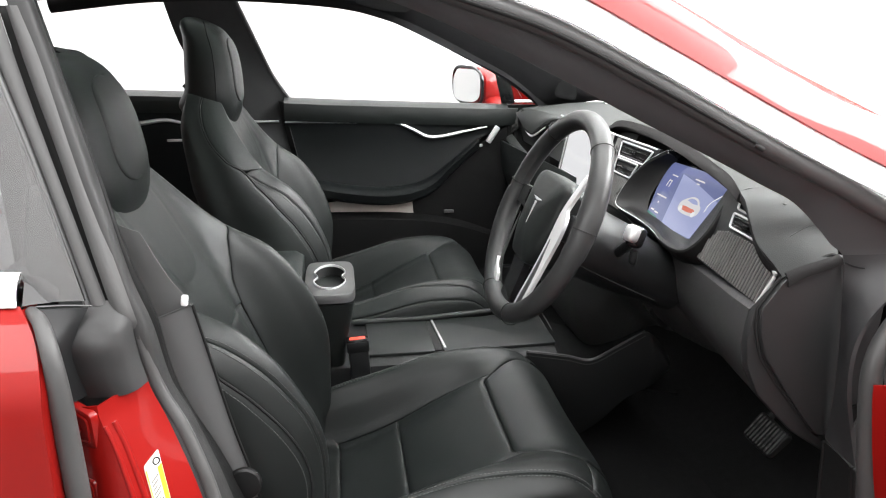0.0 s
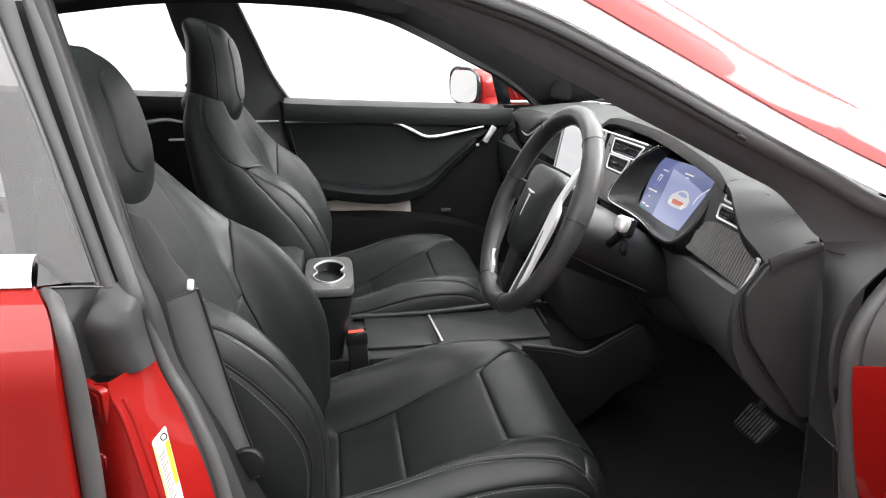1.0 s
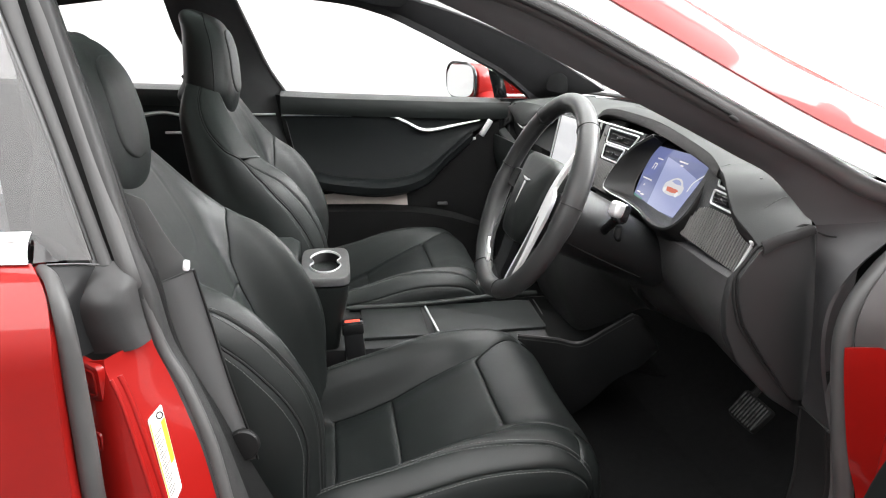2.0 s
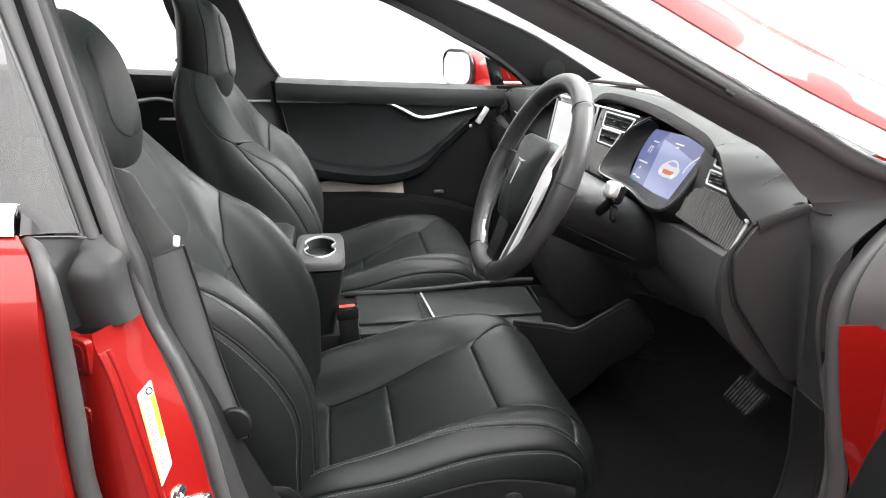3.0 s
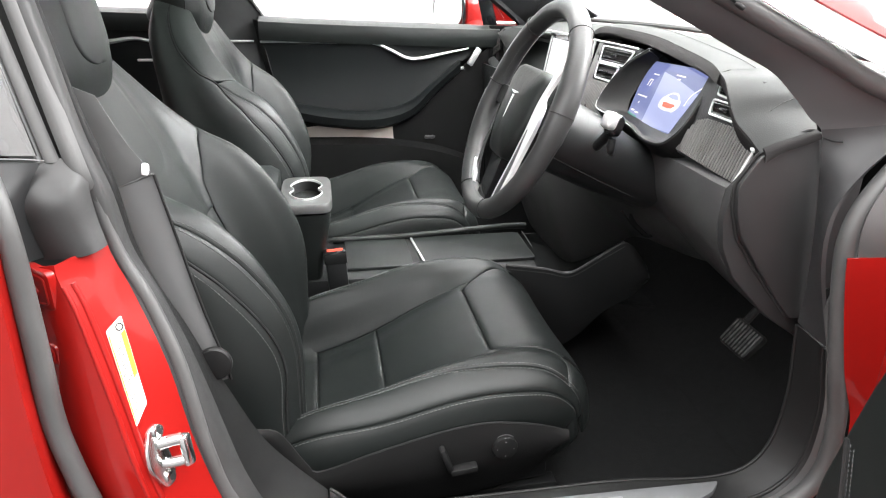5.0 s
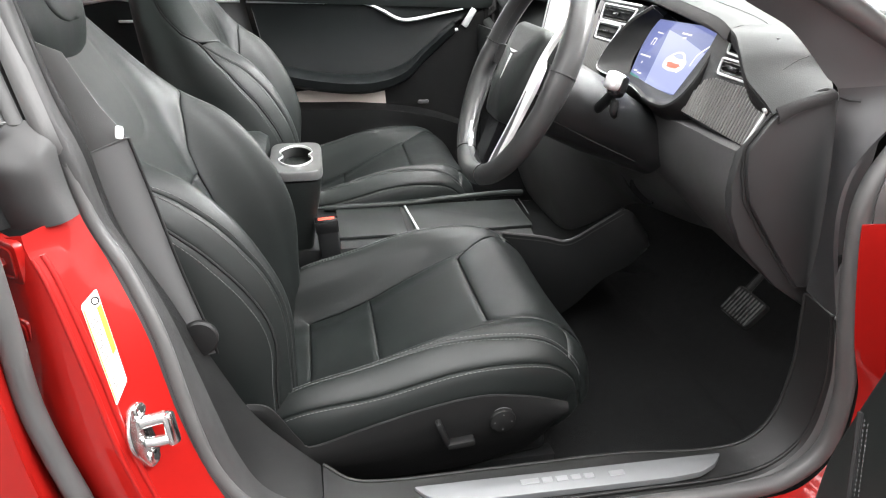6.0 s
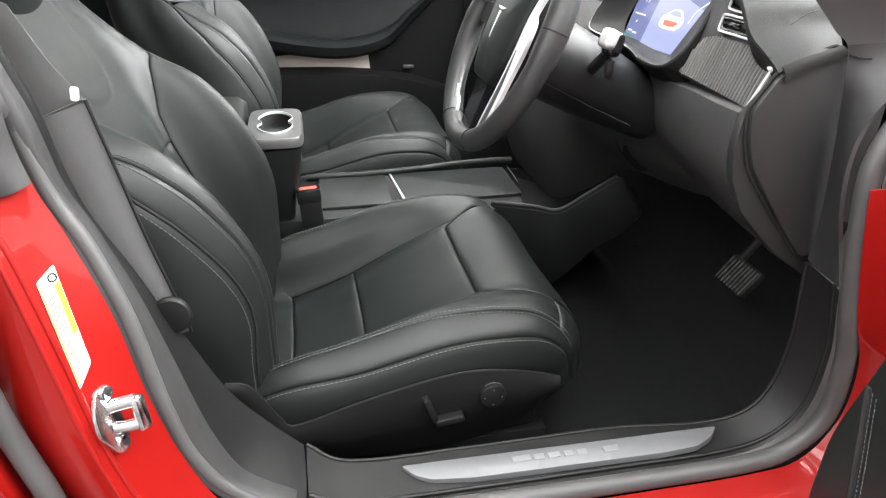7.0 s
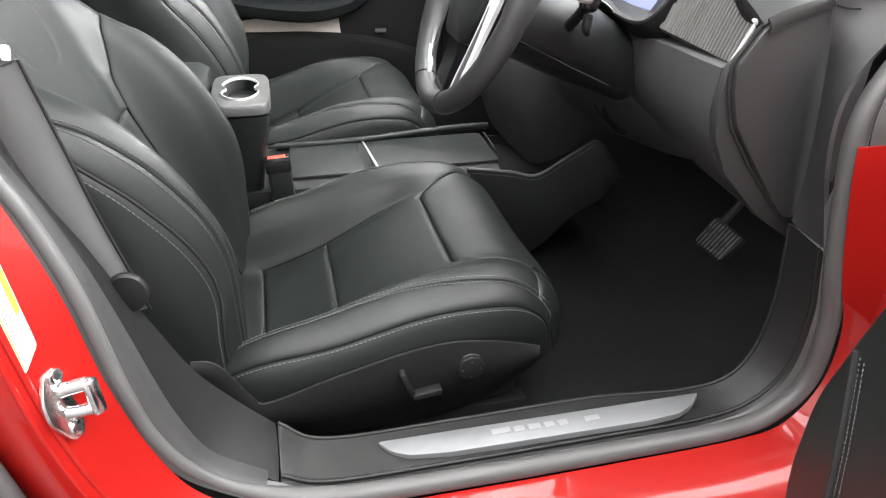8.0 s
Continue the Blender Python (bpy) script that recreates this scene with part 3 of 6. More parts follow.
build_seat()
passenger_seat = build_seat(6.0)
passenger_seat.location = (0.09, SEAT_Y + 0.768, 0.318)
tagged(passenger_seat, "black leather sports passenger seat with an upright fixed headrest")


# ---- car body ----
def strip(rows, n, m=2, bulge=0.0, out=(0, -1, 0)):
    """A surface between two lines given side by side as rows of (x, y, z, x, y, z)."""
    p = curve(rows, n)
    t = np.linspace(0, 1, m)[None, :, None]
    return p[:, None, :3] * (1 - t) + p[:, None, 3:] * t + bulge * np.sin(np.pi * t) * np.array(out)


def mirrored(rows):
    return [tuple(v * (-1 if k % 3 == 1 else 1) for k, v in enumerate(r)) for r in rows]


body = thing("car", "glossy red saloon car with its front door open", "car", (0.2, 0, 0))

# the line of the door seal, from the roof down the rear pillar, along the sill and up the front pillar
SEAL_REAR = [(-0.272, -0.702, 1.256), (-0.232, -0.740, 1.10), (-0.207, -0.760, 0.99), (-0.192, -0.765, 0.93), (-0.178, -0.765, 0.86), (-0.156, -0.770, 0.81), (-0.132, -0.784, 0.74), (-0.119, -0.793, 0.67), (-0.110, -0.798, 0.62),
             (-0.094, -0.800, 0.56), (-0.062, -0.802, 0.505), (-0.005, -0.806, 0.462)]
SEAL_SILL = [(0.08, -0.812, 0.438), (0.25, -0.814, 0.430), (0.45, -0.814, 0.426), (0.61, -0.812, 0.424), (0.675, -0.811, 0.440), (0.716, -0.81, 0.49), (0.716, -0.81, 0.58)]
SEAL_FRONT = [(0.696, -0.81, 0.66), (0.679, -0.81, 0.735), (0.666, -0.81, 0.80), (0.662, -0.809, 0.845), (0.674, -0.806, 0.885), (0.705, -0.803, 0.929), (0.744, -0.80, 0.964), (0.758, -0.797, 0.99), (0.740, -0.793, 1.003), (0.668, -0.780, 1.030), (0.600, -0.770, 1.066), (0.545, -0.762, 1.092), (0.470, -0.753, 1.128), (0.370, -0.738, 1.180), (0.270, -0.727, 1.228), (0.195, -0.718, 1.255)]
SEAL_ROOF = [(0.05, -0.700, 1.295), (-0.10, -0.692, 1.312), (-0.20, -0.700, 1.30)]
seal = part("door_seal", tube(SEAL_REAR + SEAL_SILL + SEAL_FRONT + SEAL_ROOF, [0.008] * 11 + [0.0125] * 27 + [0.010, 0.008], 14, 320, closed=True), RUBBER, body, "black rubber door seal")

# inner trims between the seal and the cabin
rear_trim = [(-0.270, -0.700, 1.256, -0.262, -0.692, 1.256), (-0.228, -0.736, 1.10, -0.219, -0.726, 1.10), (-0.203, -0.756, 0.99, -0.194, -0.742, 1.00), (-0.188, -0.761, 0.93, -0.178, -0.735, 0.935), (-0.174, -0.76, 0.86, -0.172, -0.724, 0.865),
             (-0.148, -0.765, 0.81, -0.160, -0.716, 0.81), (-0.124, -0.778, 0.73, -0.130, -0.710, 0.735), (-0.103, -0.789, 0.63, -0.092, -0.704, 0.635), (-0.085, -0.79, 0.56, -0.06, -0.705, 0.565), (-0.052, -0.79, 0.50, -0.02, -0.704, 0.51), (0.02, -0.79, 0.452, 0.02, -0.708, 0.468)]
band = []
for x, y, z in SEAL_REAR:
    q = table([(-r[2], *r) for r in rear_trim], -z)[0]
    w = float(np.interp(z, [0.50, 0.78], [0.20, 0.55]))
    k = q[:3] * (1 - w) + q[3:] * w
    band.append((x - 0.010, y - 0.009, z, k[0] + 0.004, k[1] - 0.004, z))
part("rear_seal_band", sheet(strip(band, 80, 14, 0.010, (0.72, -0.69, 0)), 0.004), SEAL_BAND, seal, "wide black rubber seal band")
cut_at = [float(np.interp(r[2], [0.45, 0.50, 0.78], [0.0, 0.17, 0.52])) for r in rear_trim]
rear_trim = [(*(np.array(r[:3]) * (1 - w) + np.array(r[3:]) * w), *r[3:]) for r, w in zip(rear_trim, cut_at)]
part("rear_pillar_trim", sheet(strip(rear_trim, 60, 8, 0.002, (0.8, -0.4, 0)), 0.004), DULL, body, "dark grey plastic pillar trim")
sill_trim = [(0.023, -0.79, 0.452, 0.023, -0.708, 0.468), (0.08, -0.796, 0.434, 0.08, -0.722, 0.442), (0.25, -0.798, 0.430, 0.25, -0.722, 0.436), (0.45, -0.798, 0.427, 0.45, -0.720, 0.432), (0.58, -0.797, 0.425, 0.58, -0.733, 0.431),
             (0.655, -0.796, 0.440, 0.645, -0.744, 0.452), (0.698, -0.796, 0.49, 0.680, -0.743, 0.498), (0.704, -0.797, 0.58, 0.691, -0.741, 0.575), (0.690, -0.797, 0.655, 0.686, -0.740, 0.640), (0.684, -0.797, 0.683, 0.680, -0.74, 0.692)]
sill = part("sill_trim", sheet(strip(sill_trim, 70, 8, 0.001, (0, 0, 1)), 0.004), TRIM, body, "dark grey plastic sill trim")
part("sill_lip", tube([r[3:] for r in sill_trim], 0.0028, 10, 70), TRIM, sill)
part("sill_ridge", tube([(r[0], r[1] + 0.008, r[2] + 0.003) for r in sill_trim], 0.0030, 10, 80), TRIM, sill)
flange = [(q[0], q[1] + 0.004, q[2] - 0.002) for q in SEAL_REAR[-4:] + SEAL_SILL + SEAL_FRONT[:3]]
hem = [(-0.085, -0.79, 0.56), (-0.052, -0.79, 0.50)] + [r[:3] for r in sill_trim] + [(0.662, -0.798, 0.745)]
part("seal_flange", sheet(ruled(flange, hem, 90, 5), 0.003), RUBBER, seal, "black rubber seal flange")
inner_sill = [(0.0, -0.706, 0.468, 0.0, -0.69, 0.26), (0.08, -0.720, 0.440, 0.08, -0.69, 0.26), (0.25, -0.720, 0.432, 0.25, -0.69, 0.26), (0.45, -0.718, 0.428, 0.45, -0.69, 0.26), (0.58, -0.731, 0.427, 0.60, -0.69, 0.26), (0.645, -0.742, 0.447, 0.68, -0.70, 0.28), (0.682, -0.741, 0.498, 0.76, -0.70, 0.36), (0.693, -0.739, 0.575, 0.80, -0.70, 0.48), (0.69, -0.738, 0.66, 0.82, -0.70, 0.62), (0.69, -0.737, 0.74, 0.84, -0.70, 0.74)]
part("sill_carpet", sheet(strip(inner_sill, 40, 6), 0.004), CARPET, body)
plate_outline = rounded([(0.142, -0.742), (0.158, -0.762), (0.178, -0.773), (0.232, -0.780), (0.382, -0.784), (0.502, -0.787), (0.550, -0.784), (0.578, -0.772), (0.598, -0.753), (0.566, -0.752), (0.397, -0.748), (0.241, -0.744)], 0.006, 3)
plate = part("sill_plate", slab(plate_outline, pose(0, 0, 0.431), 0.010, 0.0012), BRUSHED, body, "brushed aluminium sill plate with raised bars")
# raised bars where the plate carries its lettering
for x0, w in ((0.290, 0.026), (0.320, 0.015), (0.340, 0.017), (0.362, 0.014), (0.381, 0.014), (0.418, 0.022)):
    part("plate_bar", rbox((w, 0.010, 0.0016), pose(x0 + w / 2, -0.7605 - 0.04 * (x0 - 0.29), 0.4415), 0.0006, 1), PLATE_BAR, plate)
kick = [(0.684, -0.797, 0.688, 0.680, -0.74, 0.697), (0.662, -0.798, 0.745, 0.678, -0.742, 0.75), (0.645, -0.798, 0.80, 0.674, -0.742, 0.80), (0.640, -0.796, 0.85, 0.668, -0.742, 0.85), (0.650, -0.793, 0.89, 0.662, -0.742, 0.89), (0.684, -0.79, 0.932, 0.655, -0.742, 0.93), (0.735, -0.787, 0.975, 0.65, -0.742, 0.965)]
front_trim = [(0.745, -0.785, 0.982, 0.648, -0.742, 0.966), (0.715, -0.783, 1.005, 0.630, -0.738, 0.982), (0.655, -0.776, 1.030, 0.611, -0.735, 1.002), (0.600, -0.768, 1.060, 0.575, -0.729, 1.035), (0.545, -0.762, 1.082, 0.530, -0.722, 1.058), (0.470, -0.750, 1.121, 0.462, -0.714, 1.092), (0.370, -0.735, 1.174, 0.370, -0.706, 1.136), (0.270, -0.724, 1.224, 0.283, -0.70, 1.178),
              (0.195, -0.714, 1.25, 0.187, -0.690, 1.222), (0.05, -0.696, 1.29, 0.06, -0.675, 1.268), (-0.10, -0.688, 1.307, -0.10, -0.66, 1.285), (-0.27, -0.70, 1.275, -0.27, -0.66, 1.26)]
pillar = strip(kick[:-1] + front_trim, 140, 10, 0.005, (-0.4, -0.5, -0.15))
cut = int(np.argmax(pillar[:, -1, 2] > 0.962))
part("kick_trim", sheet(pillar[:cut + 1], 0.005), KICK, body, "dark grey plastic kick trim")
part("front_pillar_trim", sheet(pillar[cut:], 0.005), PILLAR, body, "grey fabric front pillar trim")
part("pillar_trim_seam", tube([(0.652, -0.7425, 0.958), (0.658, -0.752, 0.956), (0.664, -0.762, 0.957)], 0.0012, 6, 10), DARK_GAP, body)
part("seal_slot", tube([(x, y - 0.0125, z - 0.004) for x, y, z in [(0.490, -0.7555, 1.118)] + SEAL_FRONT[13:]] + [(0.05, -0.7125, 1.291)], [0.0022, 0.0028, 0.0028, 0.002], 8, 40), DARK_GAP, seal)
part("trim_clip", tube([(0.491, -0.7755, 1.109), (0.486, -0.7745, 1.112), (0.481, -0.7735, 1.1145)], [0.0025, 0.003, 0.002], 10), DARK_GAP, body, "black plug in the pillar seal")
# bright strip and painted pillar outside the seal
inner_line = [(0.655, -0.800, 1.050), (0.575, -0.778, 1.088), (0.487, -0.764, 1.132), (0.37, -0.748, 1.192), (0.25, -0.735, 1.249), (0.10, -0.715, 1.297), (-0.10, -0.704, 1.325), (-0.30, -0.706, 1.318)]
bright = [(x, y, z, x + 0.004, y + 0.009, z + 0.027) for x, y, z in [(0.78, -0.83, 0.995)] + inner_line]
part("bright_window_strip", sheet(strip(bright, 60, 6, 0.003, (0, -0.8, 0.4)), 0.003), GLARE_WHITE, body, "metal window strip painted white for its reflection")
painted = [(x, y - 0.003, z + 0.002, x + 0.014, y + 0.055, z + 0.056) for _, _, _, x, y, z in bright]
part("painted_pillar", sheet(strip(painted, 60, 12, 0.010, (0, -0.7, 0.6)), 0.003), RED, body, "red painted front pillar and roof edge")

# red jamb outside the seal
rear_jamb = [(-0.186, -0.777, 0.880, -0.266, -0.862, 0.860), (-0.182, -0.777, 0.862, -0.266, -0.868, 0.845), (-0.168, -0.778, 0.82, -0.258, -0.878, 0.82), (-0.142, -0.792, 0.74, -0.245, -0.895, 0.72), (-0.124, -0.803, 0.645, -0.225, -0.912, 0.62), (-0.10, -0.807, 0.555, -0.20, -0.92, 0.53),
             (-0.066, -0.812, 0.488, -0.145, -0.93, 0.44), (-0.008, -0.817, 0.448, -0.05, -0.93, 0.385), (0.08, -0.823, 0.425, 0.06, -0.93, 0.37), (0.25, -0.825, 0.418, 0.25, -0.935, 0.365), (0.45, -0.825, 0.414, 0.45, -0.935, 0.362)]
front_jamb = [(0.61, -0.823, 0.412, 0.615, -0.93, 0.362), (0.685, -0.822, 0.425, 0.72, -0.925, 0.40), (0.728, -0.821, 0.49, 0.775, -0.915, 0.47), (0.728, -0.821, 0.58, 0.785, -0.91, 0.58), (0.698, -0.821, 0.66, 0.785, -0.90, 0.67), (0.676, -0.821, 0.735, 0.785, -0.89, 0.74), (0.660, -0.821, 0.80, 0.785, -0.88, 0.805), (0.656, -0.820, 0.828, 0.785, -0.875, 0.832)]
jp = curve(rear_jamb + front_jamb, 150)
t = np.linspace(0, 1, 14)
swell = np.sin(np.pi * t) * 0.022
level = np.clip((jp[:, 0] + 0.10) / 0.15, 0.3, 1)[:, None]
jamb_grid = jp[:, None, :3] * (1 - t[None, :, None]) + jp[:, None, 3:] * t[None, :, None] + (level * swell[None])[..., None] * np.array([0.35, -0.5, 0.5])
fold = np.clip(t - 0.5, 0, 1)[None, :, None] * np.clip((0.05 - jp[:, 0]) / 0.12, 0, 1)[:, None, None]
jamb_grid = jamb_grid + fold * np.array([-0.14, 0.24, 0.0])
part("door_jamb", sheet(jamb_grid, 0.003), RED, body, "glossy red painted door jamb")
part("jamb_bead", tube(jamb_grid[2:34, 5] + np.array([0.0015, -0.0015, 0]), [0.0032, 0.0036, 0.0036, 0.002], 10), RED, body)
part("jamb_bead", tube(jamb_grid[2:30, 6] + np.array([0.0015, -0.0015, 0]), [0.0024, 0.003, 0.003, 0.0015], 10), RED, body)
for x, z, w, d in ((-0.239, 0.850, 0.036, 0.044), (-0.242, 0.776, 0.024, 0.028)):
    hm = frame3((x, -0.8095, z), (0.80, -0.60, 0), (-0.1, 0, 1))
    bracket = part("hinge_bracket", slab(rounded([(-w * 0.7, -d * 0.62), (w * 0.6, -d * 0.5), (w * 0.7, d * 0.45), (-w * 0.6, d * 0.62)], 0.006), hm, 0.008, 0.003), RED, body, "red painted hinge bracket")
    part("hinge_rim", tube([hm @ Vector((q, r, 0.008)) for q, r in rounded([(-w * 0.5, -d * 0.42), (w * 0.42, -d * 0.34), (w * 0.5, d * 0.3), (-w * 0.42, d * 0.42)], 0.005)], 0.0016, 8, closed=True), RED, bracket)
    part("hinge_bolt", disc(0.0055, hm @ pose(0, -d * 0.05, 0.008), 0.004, 6, 0.001), RED, bracket)
# body side below and beside the opening
rocker = [(-0.215, -0.93, 0.60, -0.28, -0.955, 0.58), (-0.185, -0.931, 0.53, -0.26, -0.955, 0.42), (-0.145, -0.931, 0.44, -0.24, -0.955, 0.30), (-0.05, -0.931, 0.385, -0.08, -0.955, 0.22), (0.06, -0.932, 0.37, 0.06, -0.955, 0.20), (0.25, -0.936, 0.365, 0.25, -0.955, 0.19), (0.45, -0.936, 0.362, 0.45, -0.955, 0.19),
          (0.62, -0.931, 0.362, 0.64, -0.955, 0.20), (0.72, -0.926, 0.40, 0.85, -0.955, 0.25)]
part("rocker_panel", sheet(strip(rocker, 60, 8, 0.012), 0.004), RED, body, "red rocker panel")
hinge_side = [(0.785, -0.875, 0.84, 0.95, -0.90, 0.90), (0.785, -0.89, 0.74, 0.95, -0.92, 0.75), (0.785, -0.91, 0.58, 0.95, -0.955, 0.58), (0.775, -0.915, 0.47, 0.95, -0.955, 0.42), (0.72, -0.925, 0.40, 0.95, -0.955, 0.25)]
part("front_wing", sheet(strip(hinge_side, 30, 8, 0.006), 0.003), RED, body, "red front wing edge")
# black cowl seal over the red hinge pillar
cowl_fill = [(0.670, -0.822, 0.822, 0.79, -0.875, 0.826), (0.664, -0.822, 0.86, 0.79, -0.87, 0.86), (0.676, -0.818, 0.90, 0.80, -0.86, 0.91), (0.705, -0.815, 0.94, 0.81, -0.85, 0.95), (0.75, -0.81, 0.972, 0.82, -0.845, 0.985)]
part("cowl_cover", sheet(strip(cowl_fill, 24, 8, 0.012), 0.004), RUBBER, body, "black cover at the pillar foot")

# rear pillar cover: black strips with a groove, and the black seal cap at its foot
outer_strip = [(-0.312, -0.712, 1.25, -0.290, -0.712, 1.25), (-0.295, -0.726, 1.198, -0.275, -0.726, 1.19), (-0.264, -0.749, 1.097, -0.249, -0.749, 1.097), (-0.229, -0.777, 0.965, -0.212, -0.777, 0.965)]
inner_strip = [(-0.283, -0.712, 1.25, -0.268, -0.710, 1.25), (-0.268, -0.726, 1.19, -0.254, -0.726, 1.20), (-0.242, -0.749, 1.097, -0.226, -0.748, 1.097), (-0.208, -0.779, 0.962, -0.190, -0.773, 0.958), (-0.203, -0.766, 0.930, -0.188, -0.762, 0.926)]
part("pillar_strip", sheet(strip(outer_strip, 30, 6, 0.006, (0, -1, 0)), 0.006), RUBBER, body, "black pillar strip")
part("pillar_strip", sheet(strip(inner_strip, 30, 6, 0.006, (0, -1, 0)), 0.006), RUBBER, body, "black pillar strip")
part("pillar_groove", sheet(strip([(a[3] - 0.004, a[4] + 0.010, a[5], b[0] + 0.004, b[1] + 0.010, b[2]) for a, b in zip(outer_strip, inner_strip[:4])], 20, 3), 0.004), DARK_GAP, body)
part("pillar_strip_edge", tube([(a[0], a[1] - 0.004, a[2]) for a in outer_strip], 0.003, 8, 30), GREY_SATIN, body, "bright window edge")
cap = [(-0.234, -0.780, 0.968, -0.192, -0.768, 0.968), (-0.245, -0.803, 0.935, -0.190, -0.779, 0.935), (-0.244, -0.803, 0.905, -0.186, -0.783, 0.905), (-0.237, -0.799, 0.872, -0.180, -0.787, 0.880)]
cap_grid = strip(cap, 36, 12)
ramp = np.clip(np.linspace(0.15, 3.0, 36), 0, 1)[:, None, None]
cap_grid = cap_grid + ramp * 0.018 * np.sin(np.pi * np.linspace(0, 1, 12))[None, :, None] * np.array([0.6, -0.7, 0])
dent = np.exp(-((np.linspace(0, 1, 36)[:, None] - 0.30) / 0.10) ** 2 - ((np.linspace(0, 1, 12)[None] - 0.35) / 0.18) ** 2)
cap_grid = cap_grid + (0.004 * dent)[..., None] * np.array([0, 1, 0])
part("pillar_seal_cap", sheet(cap_grid, 0.006), SEAL_BAND, body, "black rubber cap at the pillar foot")

# floor, tunnel, bulkhead, roof
part("floor_carpet", rbox((1.9, 1.42, 0.02), pose(0.25, 0, 0.275), 0.004), CARPET, body, "black carpet")
part("underbody", rbox((2.1, 1.70, 0.10), pose(0.25, 0, 0.20), 0.02), PLASTIC, body, "black underbody")
bulkhead = [(0.78, -0.735, 0.28, 0.78, 0.735, 0.28), (0.95, -0.735, 0.33, 0.95, 0.735, 0.33), (1.03, -0.735, 0.45, 1.03, 0.735, 0.45), (1.04, -0.735, 0.70, 1.04, 0.735, 0.70), (1.0, -0.735, 0.98, 1.0, 0.735, 0.98)]
part("bulkhead", sheet(strip(bulkhead, 24, 6), 0.006), CARPET, body, "black carpeted footwell front")
part("rear_bulkhead", rbox((0.04, 1.42, 0.42), pose(-0.74, 0, 0.48), 0.01), CARPET, body)
ROOF = [(0.21, 0.68, 1.315), (0.05, 0.67, 1.345), (-0.15, 0.66, 1.365), (-0.45, 0.66, 1.365), (-0.80, 0.64, 1.33)]
for s in (-1, 1):
    part("roof_side", sheet(strip([(x, s * y, z - 0.01, x, s * 0.46, z + 0.012) for x, y, z in ROOF], 24, 8, 0.01, (0, 0, 1)), 0.012), RED, body, "red roof edge")
    part("headliner", sheet(strip([(x, s * (y - 0.01), z - 0.03, x, s * 0.46, z - 0.006) for x, y, z in ROOF], 24, 8, 0.006, (0, 0, 1)), 0.006), FABRIC, body, "dark grey headliner")
part("header_rail", sheet(strip([(0.24, -0.66, 1.300, 0.10, -0.64, 1.325), (0.25, 0.0, 1.325, 0.10, 0.0, 1.345), (0.24, 0.66, 1.300, 0.10, 0.64, 1.325)], 24, 6, 0.006, (0, 0, -1)), 0.02), FABRIC, body, "dark headliner rail over the windscreen")
# roof panel is unseen; added as tinted glass to govern overhead light on the seats
glass = part("glass_roof", sheet(strip([(x - 0.08 * (k == 0), -0.47, z + 0.012, x - 0.08 * (k == 0), 0.47, z + 0.012) for k, (x, y, z) in enumerate(ROOF)], 24, 12, 0.02, (0, 0, 1)), 0.005), GLASS_ROOF, body, "tinted glass roof")

# far side: pillars, roof rail and sill
far_front = [(0.70, 0.745, 0.985, 0.78, 0.80, 1.00), (0.66, 0.70, 1.015, 0.73, 0.765, 1.035), (0.56, 0.683, 1.085, 0.635, 0.745, 1.115), (0.43, 0.673, 1.150, 0.50, 0.725, 1.192), (0.30, 0.668, 1.212, 0.36, 0.71, 1.25), (0.18, 0.668, 1.262, 0.21, 0.70, 1.30), (0.03, 0.67, 1.300, 0.03, 0.69, 1.335), (-0.25, 0.68, 1.318, -0.25, 0.69, 1.352), (-0.50, 0.68, 1.31, -0.50, 0.69, 1.342), (-0.75, 0.68, 1.28, -0.75, 0.69, 1.31)]
part("far_pillar_trim", sheet(strip(far_front, 70, 8, 0.012, (0, -1, 0)), 0.02), FABRIC, body, "dark fabric front pillar and roof rail")
far_inner = [(0.90, 0.60, 1.035, 0.72, 0.735, 0.99), (0.80, 0.60, 1.095, 0.665, 0.695, 1.02), (0.68, 0.60, 1.160, 0.56, 0.68, 1.09), (0.55, 0.60, 1.215, 0.43, 0.67, 1.155), (0.42, 0.60, 1.262, 0.30, 0.665, 1.217), (0.28, 0.60, 1.30, 0.18, 0.665, 1.267), (0.10, 0.60, 1.325, 0.03, 0.667, 1.305)]
part("far_pillar_cover", sheet(strip(far_inner, 50, 8, 0.006, (-0.5, -0.8, 0)), 0.012), FABRIC, body, "dark grey pillar cover")
far_b = [(-0.46, 0.70, 1.32, -0.262, 0.70, 1.32), (-0.435, 0.735, 1.20, -0.215, 0.735, 1.20), (-0.40, 0.762, 1.10, -0.175, 0.762, 1.10), (-0.40, 0.765, 1.01, -0.125, 0.765, 1.02), (-0.38, 0.76, 0.80, -0.06, 0.76, 0.80), (-0.34, 0.77, 0.45, 0.0, 0.77, 0.45)]
part("far_middle_pillar", sheet(strip(far_b, 40, 8, 0.012, (0, -1, 0)), 0.03), PILLAR_FABRIC, body, "dark middle pillar trim")
part("far_pillar_edge", tube([(r[3] + 0.004, r[4], r[5]) for r in far_b[:4]], 0.006, 8, 30), RUBBER, body)
part("pillar_silver_strip", tube([(-0.155, 0.7435, 0.9525), (-0.21, 0.7445, 0.9525), (-0.30, 0.7455, 0.953)], 0.0045, 10, 12, flat=0.8), SATIN, body, "satin silver strip")
